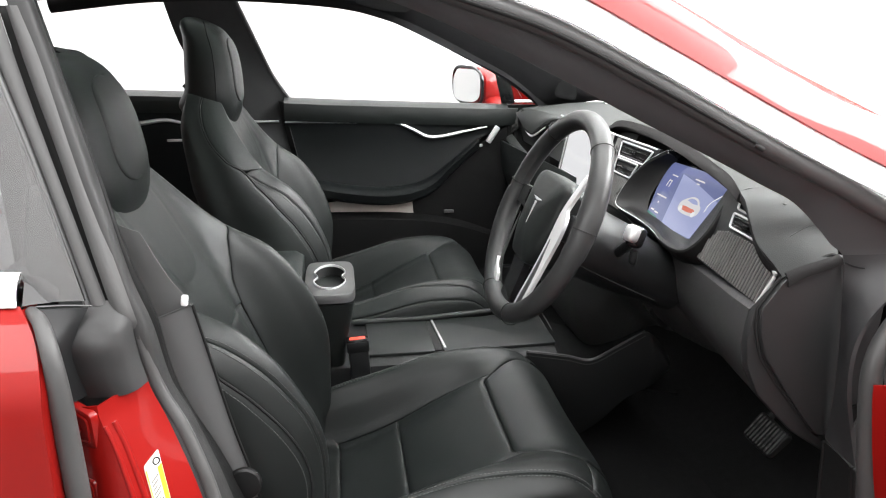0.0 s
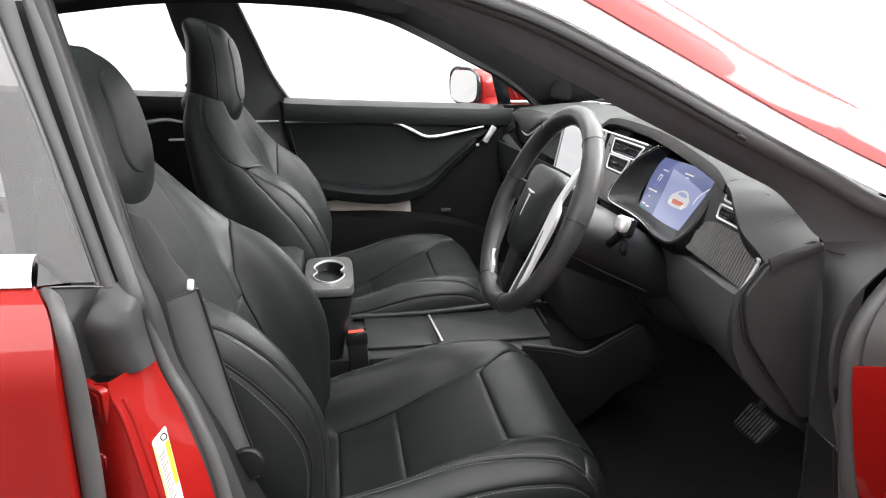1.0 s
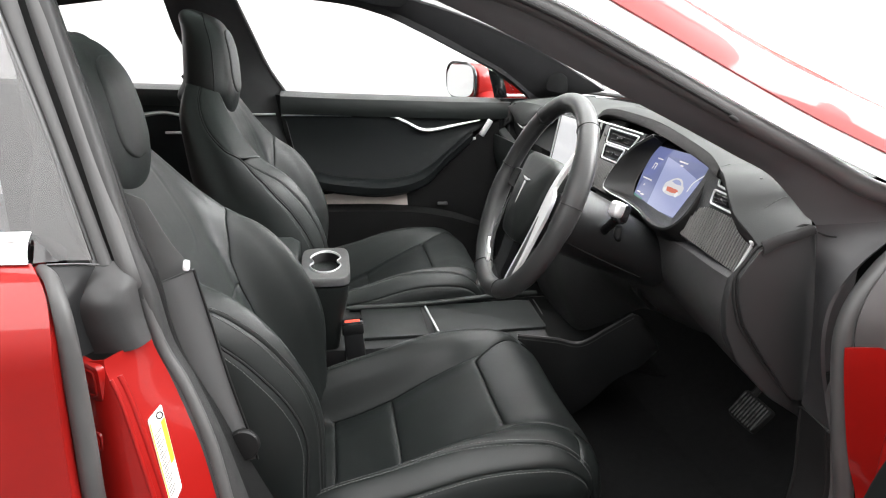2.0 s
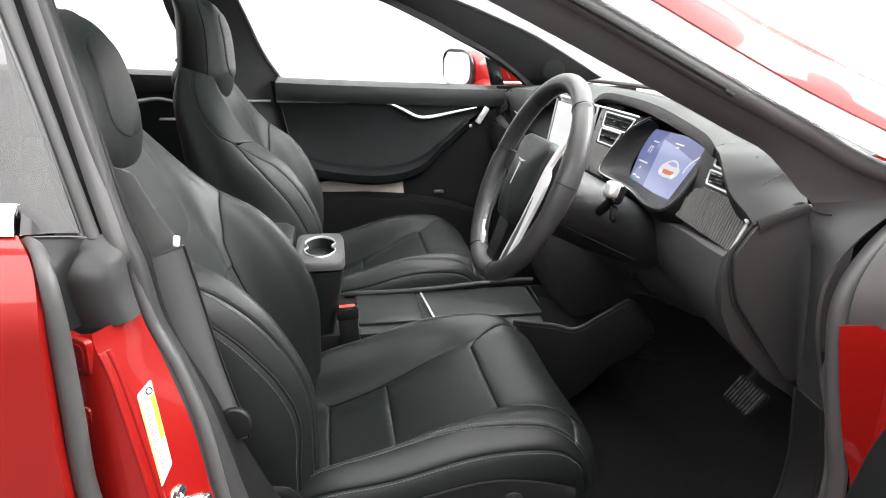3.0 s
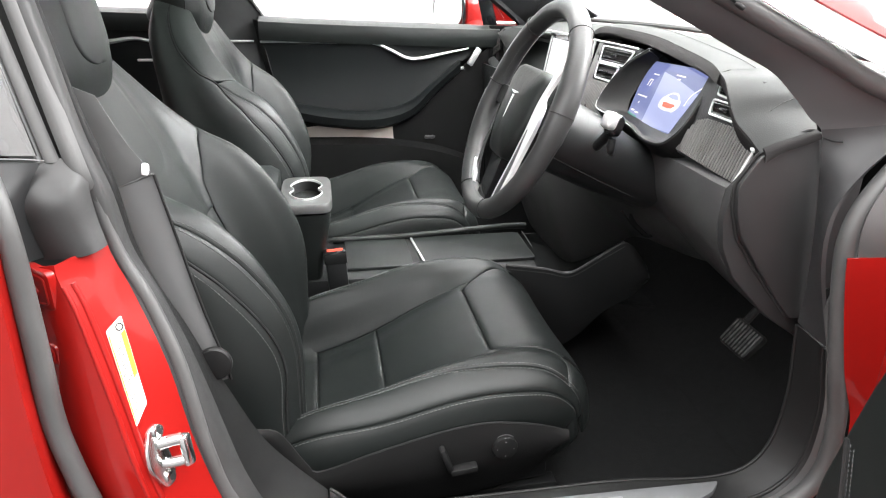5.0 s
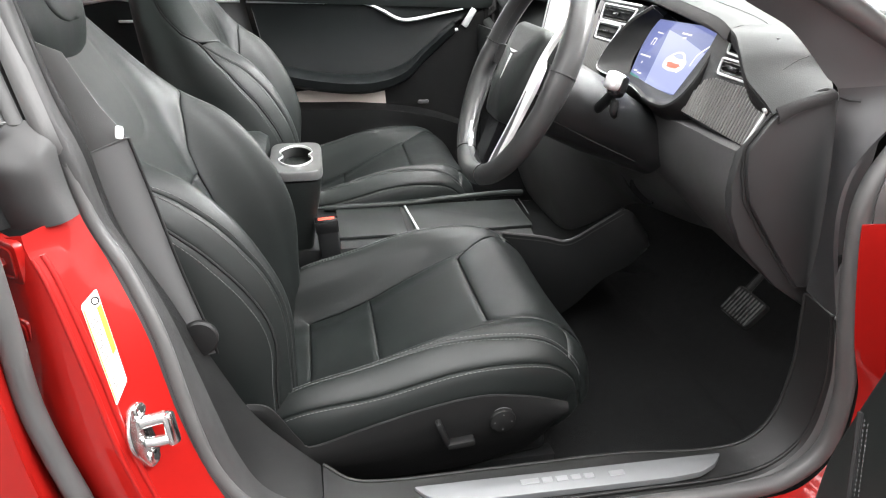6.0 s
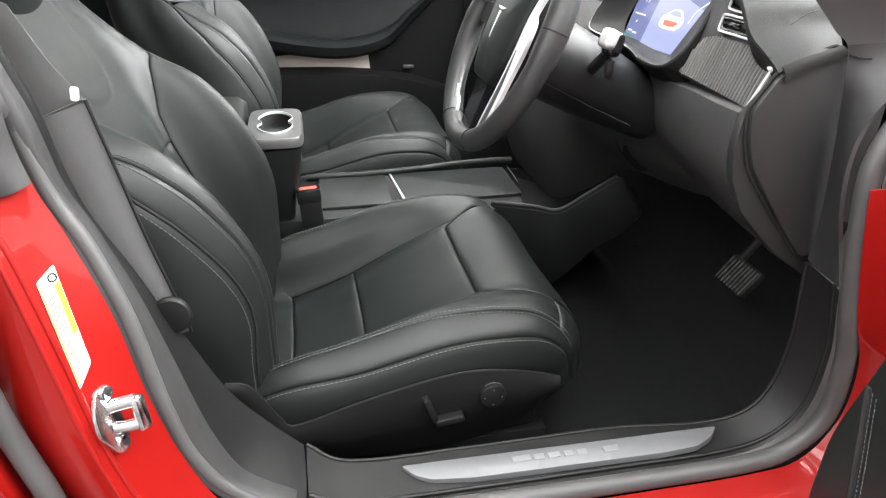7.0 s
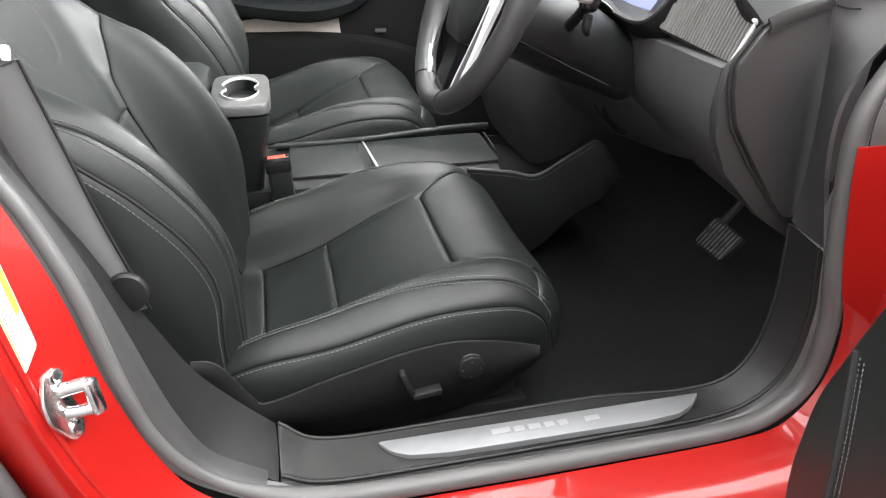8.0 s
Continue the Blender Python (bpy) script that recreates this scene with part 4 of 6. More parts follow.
part("door_gap", sheet(strip([(-0.152, 0.742, 1.016, -0.137, 0.735, 1.014), (-0.132, 0.742, 0.90, -0.116, 0.732, 0.90), (-0.105, 0.742, 0.76, -0.088, 0.730, 0.76), (-0.09, 0.742, 0.60, -0.07, 0.74, 0.60)], 20, 3), 0.004), DARK_GAP, body, "dark gap behind the front door")
part("far_rocker", sheet(strip(mirrored(rocker), 40, 6, -0.012), 0.004), RED, body, "red rocker panel")
part("far_kick_wall", rbox((0.50, 0.02, 0.72), pose(0.84, 0.745, 0.64), 0.004), CARPET, body)
part("far_sill", rbox((1.5, 0.10, 0.16), pose(0.1, 0.76, 0.36), 0.01), PLASTIC, body)

part("pillar_speaker", slab(rounded([(-0.034, -0.030), (0.040, -0.034), (0.030, 0.020), (0.004, 0.032), (-0.030, 0.016)], 0.02), frame3((0.742, 0.612, 1.062), (0.92, -0.35, -0.1), (0, 0, 1)), 0.006, 0.003), CARPET, body, "dark speaker cover on the pillar foot")

# windscreen, far windows
screen_rows = [(0.21, -0.67, 1.315, 0.21, 0.67, 1.315), (0.40, -0.69, 1.255, 0.40, 0.69, 1.255), (0.62, -0.73, 1.160, 0.62, 0.73, 1.160), (0.90, -0.76, 1.030, 0.90, 0.76, 1.030)]
glass = part("windscreen", sheet(strip(screen_rows, 20, 16, 0.05, (0.7, 0, 0.7)), 0.005), GLASS, body, "clear curved windscreen")
glass.visible_shadow = False
part("windscreen_edge", tube([(0.885, 0.72, 1.022), (0.92, 0.5, 1.026), (0.94, 0.2, 1.03), (0.94, -0.2, 1.03), (0.92, -0.5, 1.026), (0.885, -0.73, 1.022)], 0.007, 8, 50), RUBBER, body, "black windscreen border")
win = [(-0.13, 0.79, 1.005, -0.23, 0.705, 1.325), (0.2, 0.79, 1.0, 0.17, 0.69, 1.275), (0.45, 0.79, 0.99, 0.40, 0.71, 1.18), (0.68, 0.79, 0.985, 0.62, 0.755, 1.05)]
glass = part("far_window", sheet(strip(win, 20, 8, 0.012, (0, 1, 0)), 0.004), GLASS, body, "clear side window")
glass.visible_shadow = False

# outer body before and behind the cabin
bonnet = [(0.94, -0.80, 0.970, 0.94, 0.80, 0.970), (1.30, -0.82, 0.935, 1.30, 0.82, 0.935), (1.70, -0.79, 0.855, 1.70, 0.79, 0.855), (1.98, -0.70, 0.745, 1.98, 0.70, 0.745), (2.10, -0.62, 0.62, 2.10, 0.62, 0.62), (2.12, -0.62, 0.30, 2.12, 0.62, 0.30)]
part("bonnet", sheet(strip(bonnet, 40, 16, 0.03, (0.6, 0, 0.8)), 0.006), RED, body, "glossy red bonnet and nose")
tail = [(-0.80, -0.64, 1.335, -0.80, 0.64, 1.335), (-1.30, -0.66, 1.26, -1.30, 0.66, 1.26), (-1.80, -0.70, 1.10, -1.80, 0.70, 1.10), (-2.20, -0.72, 1.02, -2.20, 0.72, 1.02), (-2.34, -0.70, 0.75, -2.34, 0.70, 0.75), (-2.34, -0.68, 0.32, -2.34, 0.68, 0.32)]
part("tailgate", sheet(strip(tail, 40, 16, 0.03, (-0.5, 0, 0.8)), 0.006), RED, body, "glossy red tailgate and tail")
fore = [(0.95, -0.80, 0.970, 0.95, -0.955, 0.66), (1.12, -0.81, 0.955, 1.12, -0.965, 0.70), (1.45, -0.82, 0.915, 1.45, -0.97, 0.735), (1.78, -0.775, 0.835, 1.78, -0.93, 0.69), (1.98, -0.70, 0.745, 2.0, -0.82, 0.55), (2.10, -0.62, 0.62, 2.12, -0.64, 0.30)]
aft = [(-0.72, -0.66, 1.335, -0.72, -0.955, 0.30), (-1.12, -0.66, 1.285, -1.12, -0.965, 0.62), (-1.51, -0.68, 1.20, -1.51, -0.97, 0.735), (-1.90, -0.71, 1.08, -1.90, -0.96, 0.66), (-2.20, -0.72, 1.02, -2.22, -0.86, 0.50), (-2.34, -0.70, 0.75, -2.34, -0.72, 0.32)]
for rows, name, label in ((fore, "front_wing", "red front wing"), (aft, "rear_quarter", "red rear quarter panel")):
    part(name, sheet(strip(rows, 40, 12, 0.03), 0.004), RED, body, label)
    part(name, sheet(strip(mirrored(rows[1:] if name == "rear_quarter" else rows), 40, 12, 0.03, (0, 1, 0)), 0.004), RED, body, label)


# ---- far doors ----
def far_door(name, label, x0, x1):
    door = thing(name, label, "car door", ((x0 + x1) / 2, 0.80, 0.4))
    return door


fd = far_door("car_door", "closed black-trimmed front car door with satin silver strip and handle", -0.14, 0.72)
top_pad = [(-0.135, 0.715, 1.012, -0.135, 0.80, 1.022), (0.04, 0.715, 1.004, 0.04, 0.80, 1.014), (0.25, 0.718, 0.997, 0.25, 0.80, 1.007), (0.45, 0.722, 0.991, 0.45, 0.80, 1.0), (0.62, 0.728, 0.987, 0.66, 0.80, 0.993)]
roll = [(r[0], r[1] + 0.004, r[2] - 0.055, r[0], r[1], r[2]) for r in top_pad]
part("top_pad", sheet(np.concatenate([strip(roll, 40, 7, 0.006, (0, -1, 0)), strip(top_pad, 40, 7, 0.008, (0, 0, 1))[:, 1:]], 1), 0.006), LEATHER, fd, "black leather top pad")
upper = [(-0.135, 0.733, 0.975, -0.085, 0.728, 0.775), (0.04, 0.733, 0.970, 0.05, 0.726, 0.745), (0.22, 0.734, 0.964, 0.22, 0.726, 0.735), (0.33, 0.736, 0.96, 0.33, 0.732, 0.765), (0.45, 0.738, 0.96, 0.41, 0.736, 0.82), (0.64, 0.742, 0.96, 0.50, 0.74, 0.89)]
part("upper_panel", sheet(strip(upper, 40, 12, 0.016, (0, 1, 0)), 0.008), DOOR_LEATHER, fd, "black leather door panel")
arm_top = [(-0.085, 0.735, 0.772, -0.085, 0.675, 0.755), (0.05, 0.735, 0.742, 0.05, 0.668, 0.728), (0.20, 0.735, 0.732, 0.20, 0.668, 0.716), (0.32, 0.735, 0.755, 0.32, 0.685, 0.742), (0.41, 0.735, 0.815, 0.40, 0.705, 0.81), (0.50, 0.735, 0.885, 0.49, 0.72, 0.885)]
arm = strip(arm_top, 40, 6, 0.006, (0, 0, 1))
drop = arm[:, -1:] + np.array([[0, 0.004, -0.018], [0, 0.03, -0.03]])[None]
part("armrest", sheet(np.concatenate([arm, drop], 1), 0.006), DOOR_LEATHER, fd, "black leather armrest")
lower = [(-0.10, 0.75, 0.72, -0.07, 0.76, 0.36), (0.10, 0.75, 0.70, 0.10, 0.76, 0.36), (0.27, 0.75, 0.70, 0.27, 0.76, 0.36), (0.38, 0.75, 0.76, 0.42, 0.76, 0.38), (0.50, 0.748, 0.87, 0.58, 0.76, 0.45), (0.64, 0.75, 0.96, 0.70, 0.76, 0.60)]
part("lower_panel", sheet(strip(lower, 40, 10), 0.008), DULL, fd, "black plastic lower door panel")
pocket = [(-0.06, 0.742, 0.678, -0.06, 0.738, 0.652), (0.06, 0.742, 0.690, 0.06, 0.738, 0.650), (0.16, 0.742, 0.693, 0.16, 0.738, 0.648), (0.268, 0.742, 0.694, 0.272, 0.738, 0.640)]
part("pocket_strip", sheet(strip(pocket, 20, 4), 0.003), POCKET_GLOW, fd, "pale lit strip over the door pocket")
pocket_lip = [(-0.08, 0.735, 0.645, -0.08, 0.70, 0.635), (0.10, 0.735, 0.643, 0.10, 0.695, 0.632), (0.27, 0.735, 0.635, 0.27, 0.695, 0.625), (0.42, 0.735, 0.610, 0.42, 0.70, 0.598), (0.56, 0.735, 0.56, 0.56, 0.71, 0.55)]
pk = strip(pocket_lip, 40, 4)
part("door_pocket", sheet(np.concatenate([pk, pk[:, -1:] + np.array([[0, 0.0, -0.02], [0, 0.02, -0.24]])[None]], 1), 0.005), DULL, fd, "black door pocket")
line = [(-0.135, 0.728, 0.952), (0.05, 0.727, 0.950), (0.205, 0.727, 0.947), (0.262, 0.727, 0.928), (0.315, 0.727, 0.902), (0.36, 0.728, 0.900), (0.44, 0.730, 0.915), (0.52, 0.733, 0.930)]
p = curve(line, 80)
wide = np.interp(np.linspace(0, 1, 80), [0, 0.5, 0.62, 0.8, 1], [0.0042, 0.0045, 0.007, 0.0075, 0.003])
part("silver_strip", tube(p, wide, 10, flat=0.8), SATIN, fd, "satin silver strip")
part("door_handle", rbox((0.020, 0.012, 0.062), pose(0.538, 0.722, 0.905, 0, 32, 0), 0.004), SATIN, fd, "satin silver door handle")
part("handle_base", rbox((0.036, 0.008, 0.010), pose(0.487, 0.725, 0.868, 0, -6, 0), 0.003), SATIN, fd, "satin silver handle end")
part("door_switch", rbox((0.035, 0.008, 0.012), pose(0.395, 0.738, 0.642), 0.003), GREY_SATIN, fd, "small grey switch")

part("door_core", rbox((0.90, 0.02, 0.66), pose(0.325, 0.80, 0.645), 0.004), DULL, fd, "black inside of the door")
part("door_skin", sheet(strip([(-0.150, 0.862, 0.990, 0.785, 0.872, 0.965), (-0.150, 0.930, 0.90, 0.785, 0.925, 0.88), (-0.150, 0.955, 0.70, 0.785, 0.955, 0.70), (-0.150, 0.950, 0.50, 0.785, 0.950, 0.50), (-0.150, 0.945, 0.32, 0.785, 0.945, 0.36)], 24, 10), 0.004), RED, fd, "glossy red door skin")
rd = far_door("car_door", "closed black-trimmed rear car door with silver strip", -1.0, -0.4)
top_pad = [(-1.0, 0.715, 1.05, -1.0, 0.80, 1.06), (-0.62, 0.715, 1.038, -0.62, 0.80, 1.048), (-0.37, 0.715, 1.03, -0.37, 0.80, 1.04)]
roll = [(r[0], r[1] + 0.004, r[2] - 0.05, r[0], r[1], r[2]) for r in top_pad]
part("top_pad", sheet(np.concatenate([strip(roll, 20, 6, 0.006, (0, -1, 0)), strip(top_pad, 20, 6, 0.006, (0, 0, 1))[:, 1:]], 1), 0.006), LEATHER, rd, "black leather top pad")
part("panel", sheet(strip([(-1.0, 0.735, 1.0, -1.0, 0.735, 0.36), (-0.6, 0.735, 0.99, -0.6, 0.735, 0.36), (-0.33, 0.735, 0.98, -0.33, 0.735, 0.36)], 12, 10, 0.012, (0, 1, 0)), 0.01), DOOR_LEATHER, rd, "black leather door panel")
part("silver_strip", tube([(-0.75, 0.728, 0.935), (-0.60, 0.727, 0.948), (-0.50, 0.727, 0.962), (-0.44, 0.727, 0.953), (-0.36, 0.727, 0.95)], [0.009, 0.009, 0.009, 0.006, 0.005], 10, 40, flat=0.8), SATIN, rd, "satin silver strip")
part("handle_base", rbox((0.05, 0.008, 0.008), pose(-0.47, 0.722, 0.90), 0.003), SATIN, rd)

part("door_skin", sheet(strip([(-1.10, 0.850, 1.020, -0.155, 0.862, 0.990), (-1.10, 0.920, 0.92, -0.155, 0.930, 0.90), (-1.10, 0.955, 0.70, -0.155, 0.955, 0.70), (-1.08, 0.950, 0.50, -0.155, 0.950, 0.50), (-1.0, 0.945, 0.34, -0.155, 0.945, 0.32)], 24, 10), 0.004), RED, rd, "glossy red door skin")

# ---- far door mirror ----
mir = thing("door_mirror", "red and black door mirror with bright glass", "mirror", (0.52, 1.02, 0.98))
MM = pose(0.515, 1.06, 1.040, 0, 0, 20)


def squarish(a, b, h):
    return [(math.copysign(abs(math.cos(k)) ** 0.6, math.cos(k)) * a, math.copysign(abs(math.sin(k)) ** 0.6, math.sin(k)) * b + h * math.cos(k)) for k in np.linspace(0, 2 * math.pi, 32, endpoint=False)]


shell = []
for k, s in zip(np.linspace(0, 1, 14), (0.88, 0.99, 1, 1, 0.99, 0.97, 0.94, 0.9, 0.84, 0.76, 0.66, 0.53, 0.36, 0.1)):
    shell.append([MM @ Vector((0.004 + 0.13 * k, y * s - 0.02 * k, z * s)) for y, z in squarish(0.108, 0.068, 0.006)])
part("mirror_shell", loft(shell), RED, mir, "red mirror shell")
part("mirror_rim", tube([MM @ Vector((0.0, y, z)) for y, z in squarish(0.106, 0.067, 0.006)], 0.006, 8, closed=True), GLOSS_BLACK, mir, "black mirror rim")
part("mirror_glass", slab(squarish(0.098, 0.060, 0.006), MM @ frame3((-0.004, 0, 0), (0, -1, 0), (0, 0, 1)), 0.002, 0), MIRROR, mir, "mirror glass")
part("mirror_arm", loft([[(0.60 + 0.04 * math.cos(a), y, z + 0.018 * math.sin(a)) for a in np.linspace(0, 2 * math.pi, 16, endpoint=False)] for y, z in ((0.80, 0.965), (0.88, 0.978), (0.98, 0.99))]), RED, mir, "red mirror arm")
part("quarter_frame", sheet(strip([(0.549, 0.775, 1.104, 0.606, 0.775, 1.070), (0.566, 0.785, 1.050, 0.616, 0.785, 1.040), (0.582, 0.79, 0.99, 0.627, 0.79, 1.0)], 14, 6, 0.006, (0, -1, 0)), 0.012), GLOSS_BLACK, body, "black quarter window post")
part("quarter_ledge", tube([(0.626, 0.80, 1.006), (0.66, 0.80, 1.005), (0.694, 0.80, 1.003)], 0.0055, 8, 12), GLARE_WHITE, body, "quarter window ledge painted white for its reflection")
part("far_wing", sheet(strip([(0.64, 0.90, 1.075, 0.64, 0.93, 0.90), (0.72, 0.90, 1.035, 0.72, 0.94, 0.88), (0.85, 0.89, 1.00, 0.85, 0.95, 0.86), (1.0, 0.88, 0.98, 1.0, 0.955, 0.85)], 16, 8, 0.01, (0, 1, 0)), 0.004), RED, body, "red front wing")

# ---- near rear door, closed ----
nr = thing("car_door", "closed glossy red rear car door with chrome strip and black seal", "car door", (-0.5, -0.85, 0.3))
skin = [(-0.278, -0.806, 0.974, -0.70, -0.826, 0.995), (-0.256, -0.838, 0.952, -0.70, -0.856, 0.965), (-0.248, -0.860, 0.920, -0.70, -0.88, 0.925), (-0.248, -0.866, 0.90, -0.70, -0.886, 0.90), (-0.249, -0.868, 0.857, -0.70, -0.89, 0.857), (-0.251, -0.870, 0.76, -0.70, -0.89, 0.76), (-0.248, -0.870, 0.66, -0.70, -0.885, 0.66), (-0.236, -0.872, 0.58, -0.70, -0.885, 0.55), (-0.22, -0.875, 0.50, -0.70, -0.88, 0.42), (-0.19, -0.88, 0.42, -0.70, -0.87, 0.30)]
part("door_skin", sheet(strip(skin, 60, 12), 0.006), RED, nr, "glossy red door skin")
part("door_edge", sheet(strip([(a[0], a[1], a[2], a[0] - 0.006, a[1] + 0.035, a[2]) for a in skin], 50, 5, 0.004, (1, 0, 0)), 0.003), RED, nr)
sl = [(-0.272, -0.802, 0.970), (-0.256, -0.824, 0.968), (-0.245, -0.842, 0.952), (-0.240, -0.850, 0.925), (-0.239, -0.852, 0.88), (-0.239, -0.852, 0.80), (-0.240, -0.851, 0.72), (-0.232, -0.852, 0.66), (-0.218, -0.856, 0.60), (-0.205, -0.86, 0.54), (-0.18, -0.865, 0.47), (-0.15, -0.87, 0.42)]
part("rear_door_seal", tube(sl, [0.006, 0.0105, 0.0112, 0.0112, 0.0112, 0.0112], 14, 90), RUBBER, nr, "black rubber seal")
part("chrome_strip", sheet(strip([(-0.279, -0.8085, 0.977, -0.283, -0.783, 1.000), (-0.45, -0.816, 0.983, -0.45, -0.791, 1.006), (-0.72, -0.826, 0.995, -0.72, -0.801, 1.018)], 20, 6, 0.004, (0, -1, 0.4)), 0.006), CHROME, nr, "bright chrome belt strip")
part("strip_end", sheet(strip([(-0.277, -0.806, 0.978, -0.281, -0.781, 1.001), (-0.270, -0.800, 0.977, -0.274, -0.779, 0.999), (-0.262, -0.793, 0.975, -0.266, -0.775, 0.994), (-0.252, -0.788, 0.974, -0.254, -0.774, 0.982)], 10, 4), 0.004), GLOSS_BLACK, nr, "black end of the belt strip")
part("ledge_line", tube([(-0.268, -0.800, 0.9745), (-0.24, -0.797, 0.973), (-0.220, -0.793, 0.970)], 0.0008, 6, 12), GREY_SATIN, nr, "bright ledge line")
part("ledge_cover", sheet(strip([(-0.266, -0.800, 0.972, -0.224, -0.792, 0.968), (-0.256, -0.828, 0.945, -0.236, -0.800, 0.945), (-0.254, -0.838, 0.915, -0.240, -0.802, 0.915), (-0.254, -0.838, 0.880, -0.236, -0.800, 0.875)], 14, 6), 0.003), PLASTIC, nr, "black cover under the window")
win = [(-0.228, -0.789, 0.974, -0.70, -0.80, 0.995), (-0.263, -0.756, 1.097, -0.70, -0.765, 1.10), (-0.295, -0.733, 1.198, -0.70, -0.74, 1.20), (-0.312, -0.718, 1.26, -0.70, -0.725, 1.26)]
pane = part("door_glass", sheet(strip(win, 16, 10, 0.006), 0.005), GLASS_DARK, nr, "grey tinted door glass")
pane.visible_shadow = False

# striker and label on the jamb
def on_jamb(x, y, z, up=(-0.138, 0.517, 0.845), out=(0.62, -0.64, 0.47)):
    """A pose on the door jamb whose z axis looks out of it."""
    yy = Vector(up).normalized()
    zz = (Vector(out) - yy * Vector(out).dot(yy)).normalized()
    m = Matrix((yy.cross(zz), yy, zz)).transposed().to_4x4()
    m.translation = (x, y, z)
    return m


st = thing("door_striker", "zinc plated steel door striker bolted to the red jamb", "striker", (-0.15, -0.83, 0.655))
m = on_jamb(-0.1525, -0.8355, 0.6535, (-0.138, 0.25, 0.93), (0.90, -0.40, 0.24))
part("striker_plate", slab(rounded([(-0.010, 0.034), (0.006, 0.036), (0.020, 0.012), (0.017, -0.012), (0.010, -0.036), (-0.004, -0.038), (-0.020, -0.012), (-0.020, 0.010)], 0.008), m, 0.005, 0.0015), ZINC, st)
part("striker_loop", merge(tube([(m @ Vector(q)) for q in ((0.0, 0.012, 0.004), (0.003, 0.013, 0.012), (0.009, 0.013, 0.025), (0.010, 0.011, 0.029))], 0.0068, 12, 20), tube([(m @ Vector(q)) for q in ((0.0, -0.010, 0.004), (0.003, -0.011, 0.012), (0.009, -0.011, 0.025), (0.010, -0.010, 0.029))], 0.0062, 12, 20), rbox((0.014, 0.036, 0.009), m @ pose(0.010, 0, 0.029), 0.004)), ZINC, st)
for q in ((0.0, 0.027), (0.002, -0.027)):
    bolt = part("bolt", disc(0.0075, m @ pose(q[0], q[1], 0.004), 0.004, 20, 0.0015), ZINC, st)
    part("bolt_socket", disc(0.0036, m @ pose(q[0], q[1], 0.0082), 0.0006, 6, 0), DARK_GAP, bolt)

lab = thing("warning_label", "white and yellow paper label on the red door jamb", "label", (-0.17, -0.82, 0.74))
CORNERS = [Vector(q) for q in ((-0.1762, -0.8030, 0.8085), (-0.1588, -0.8256, 0.7143), (-0.1682, -0.8428, 0.6963), (-0.1862, -0.8208, 0.7993))]
m = on_jamb(-0.1724, -0.8230, 0.7546, (-0.0178, 0.0223, 0.0986), (0.71, -0.655, 0.275))
local = [m.inverted() @ q for q in CORNERS]
outline = rounded([(q.x, q.y) for q in local], 0.003)
paper = part("paper", slab(outline, m @ pose(0, 0, 0.0006), 0.0012, 0.0003, 1), LABEL_WHITE, lab)


def on_label(u, v):
    """A point of the label: u across from its outer edge, v down from its top."""
    a, b = local[3] * (1 - u) + local[0] * u, local[2] * (1 - u) + local[1] * u
    q = a * (1 - v) + b * v
    return q.x, q.y


part("yellow_band", slab([on_label(0.70, 0.15), on_label(0.96, 0.15), on_label(0.96, 0.64), on_label(0.70, 0.64)], m @ pose(0, 0, 0.0019), 0.0003, 0), LABEL_YELLOW, paper)
part("yellow_band", slab([on_label(0.02, 0.05), on_label(0.08, 0.05), on_label(0.08, 0.97), on_label(0.02, 0.97)], m @ pose(0, 0, 0.0019), 0.0003, 0), LABEL_YELLOW, paper)
for k in range(17):
    v = 0.20 + k * 0.042
    part("print_bar", slab([on_label(0.16, v), on_label(0.64 - (k % 3) * 0.1, v), on_label(0.64 - (k % 3) * 0.1, v + 0.014), on_label(0.16, v + 0.014)], m @ pose(0, 0, 0.0019), 0.0002, 0), LABEL_INK, paper)
RX, RY = on_label(0.72, 0.08)
part("print_ring", tube([m @ Vector((RX + 0.0036 * math.cos(a), RY + 0.0036 * math.sin(a), 0.002)) for a in np.linspace(0, 2 * math.pi, 18, endpoint=False)], 0.0007, 6, closed=True), DARK_GAP, paper)

# ---- dashboard ----
dash = thing("dashboard", "black leather dashboard with ribbed trim, round-edged air vents and displays", "dashboard", (0.7, 0, 0.6))
# top pad: y, ridge x, ridge z, lip depth
RIDGE = [(-0.745, 0.612, 0.972), (-0.70, 0.575, 1.003), (-0.64, 0.572, 1.020), (-0.55, 0.598, 1.028), (-0.40, 0.630, 1.036), (-0.25, 0.648, 1.046), (-0.12, 0.652, 1.050), (-0.04, 0.648, 1.050), (0.0, 0.646, 1.044), (0.035, 0.646, 1.026), (0.07, 0.647, 1.0185), (0.10, 0.648, 1.018), (0.25, 0.640, 1.012), (0.45, 0.622, 1.008), (0.62, 0.595, 1.002), (0.735, 0.575, 0.990)]
ys = np.linspace(-0.605, 0.605, 84)


def slant(y):
    """How far the brow leans back at y."""
    return float(np.interp(y, [-0.60, -0.52, -0.30, -0.06, 0.05], [0.003, 0.012, 0.016, 0.012, 0.003]))


rx, rz = table(RIDGE, ys).T
base_x = 0.925 - 0.10 * (np.abs(ys) / 0.74) ** 3
rows = []
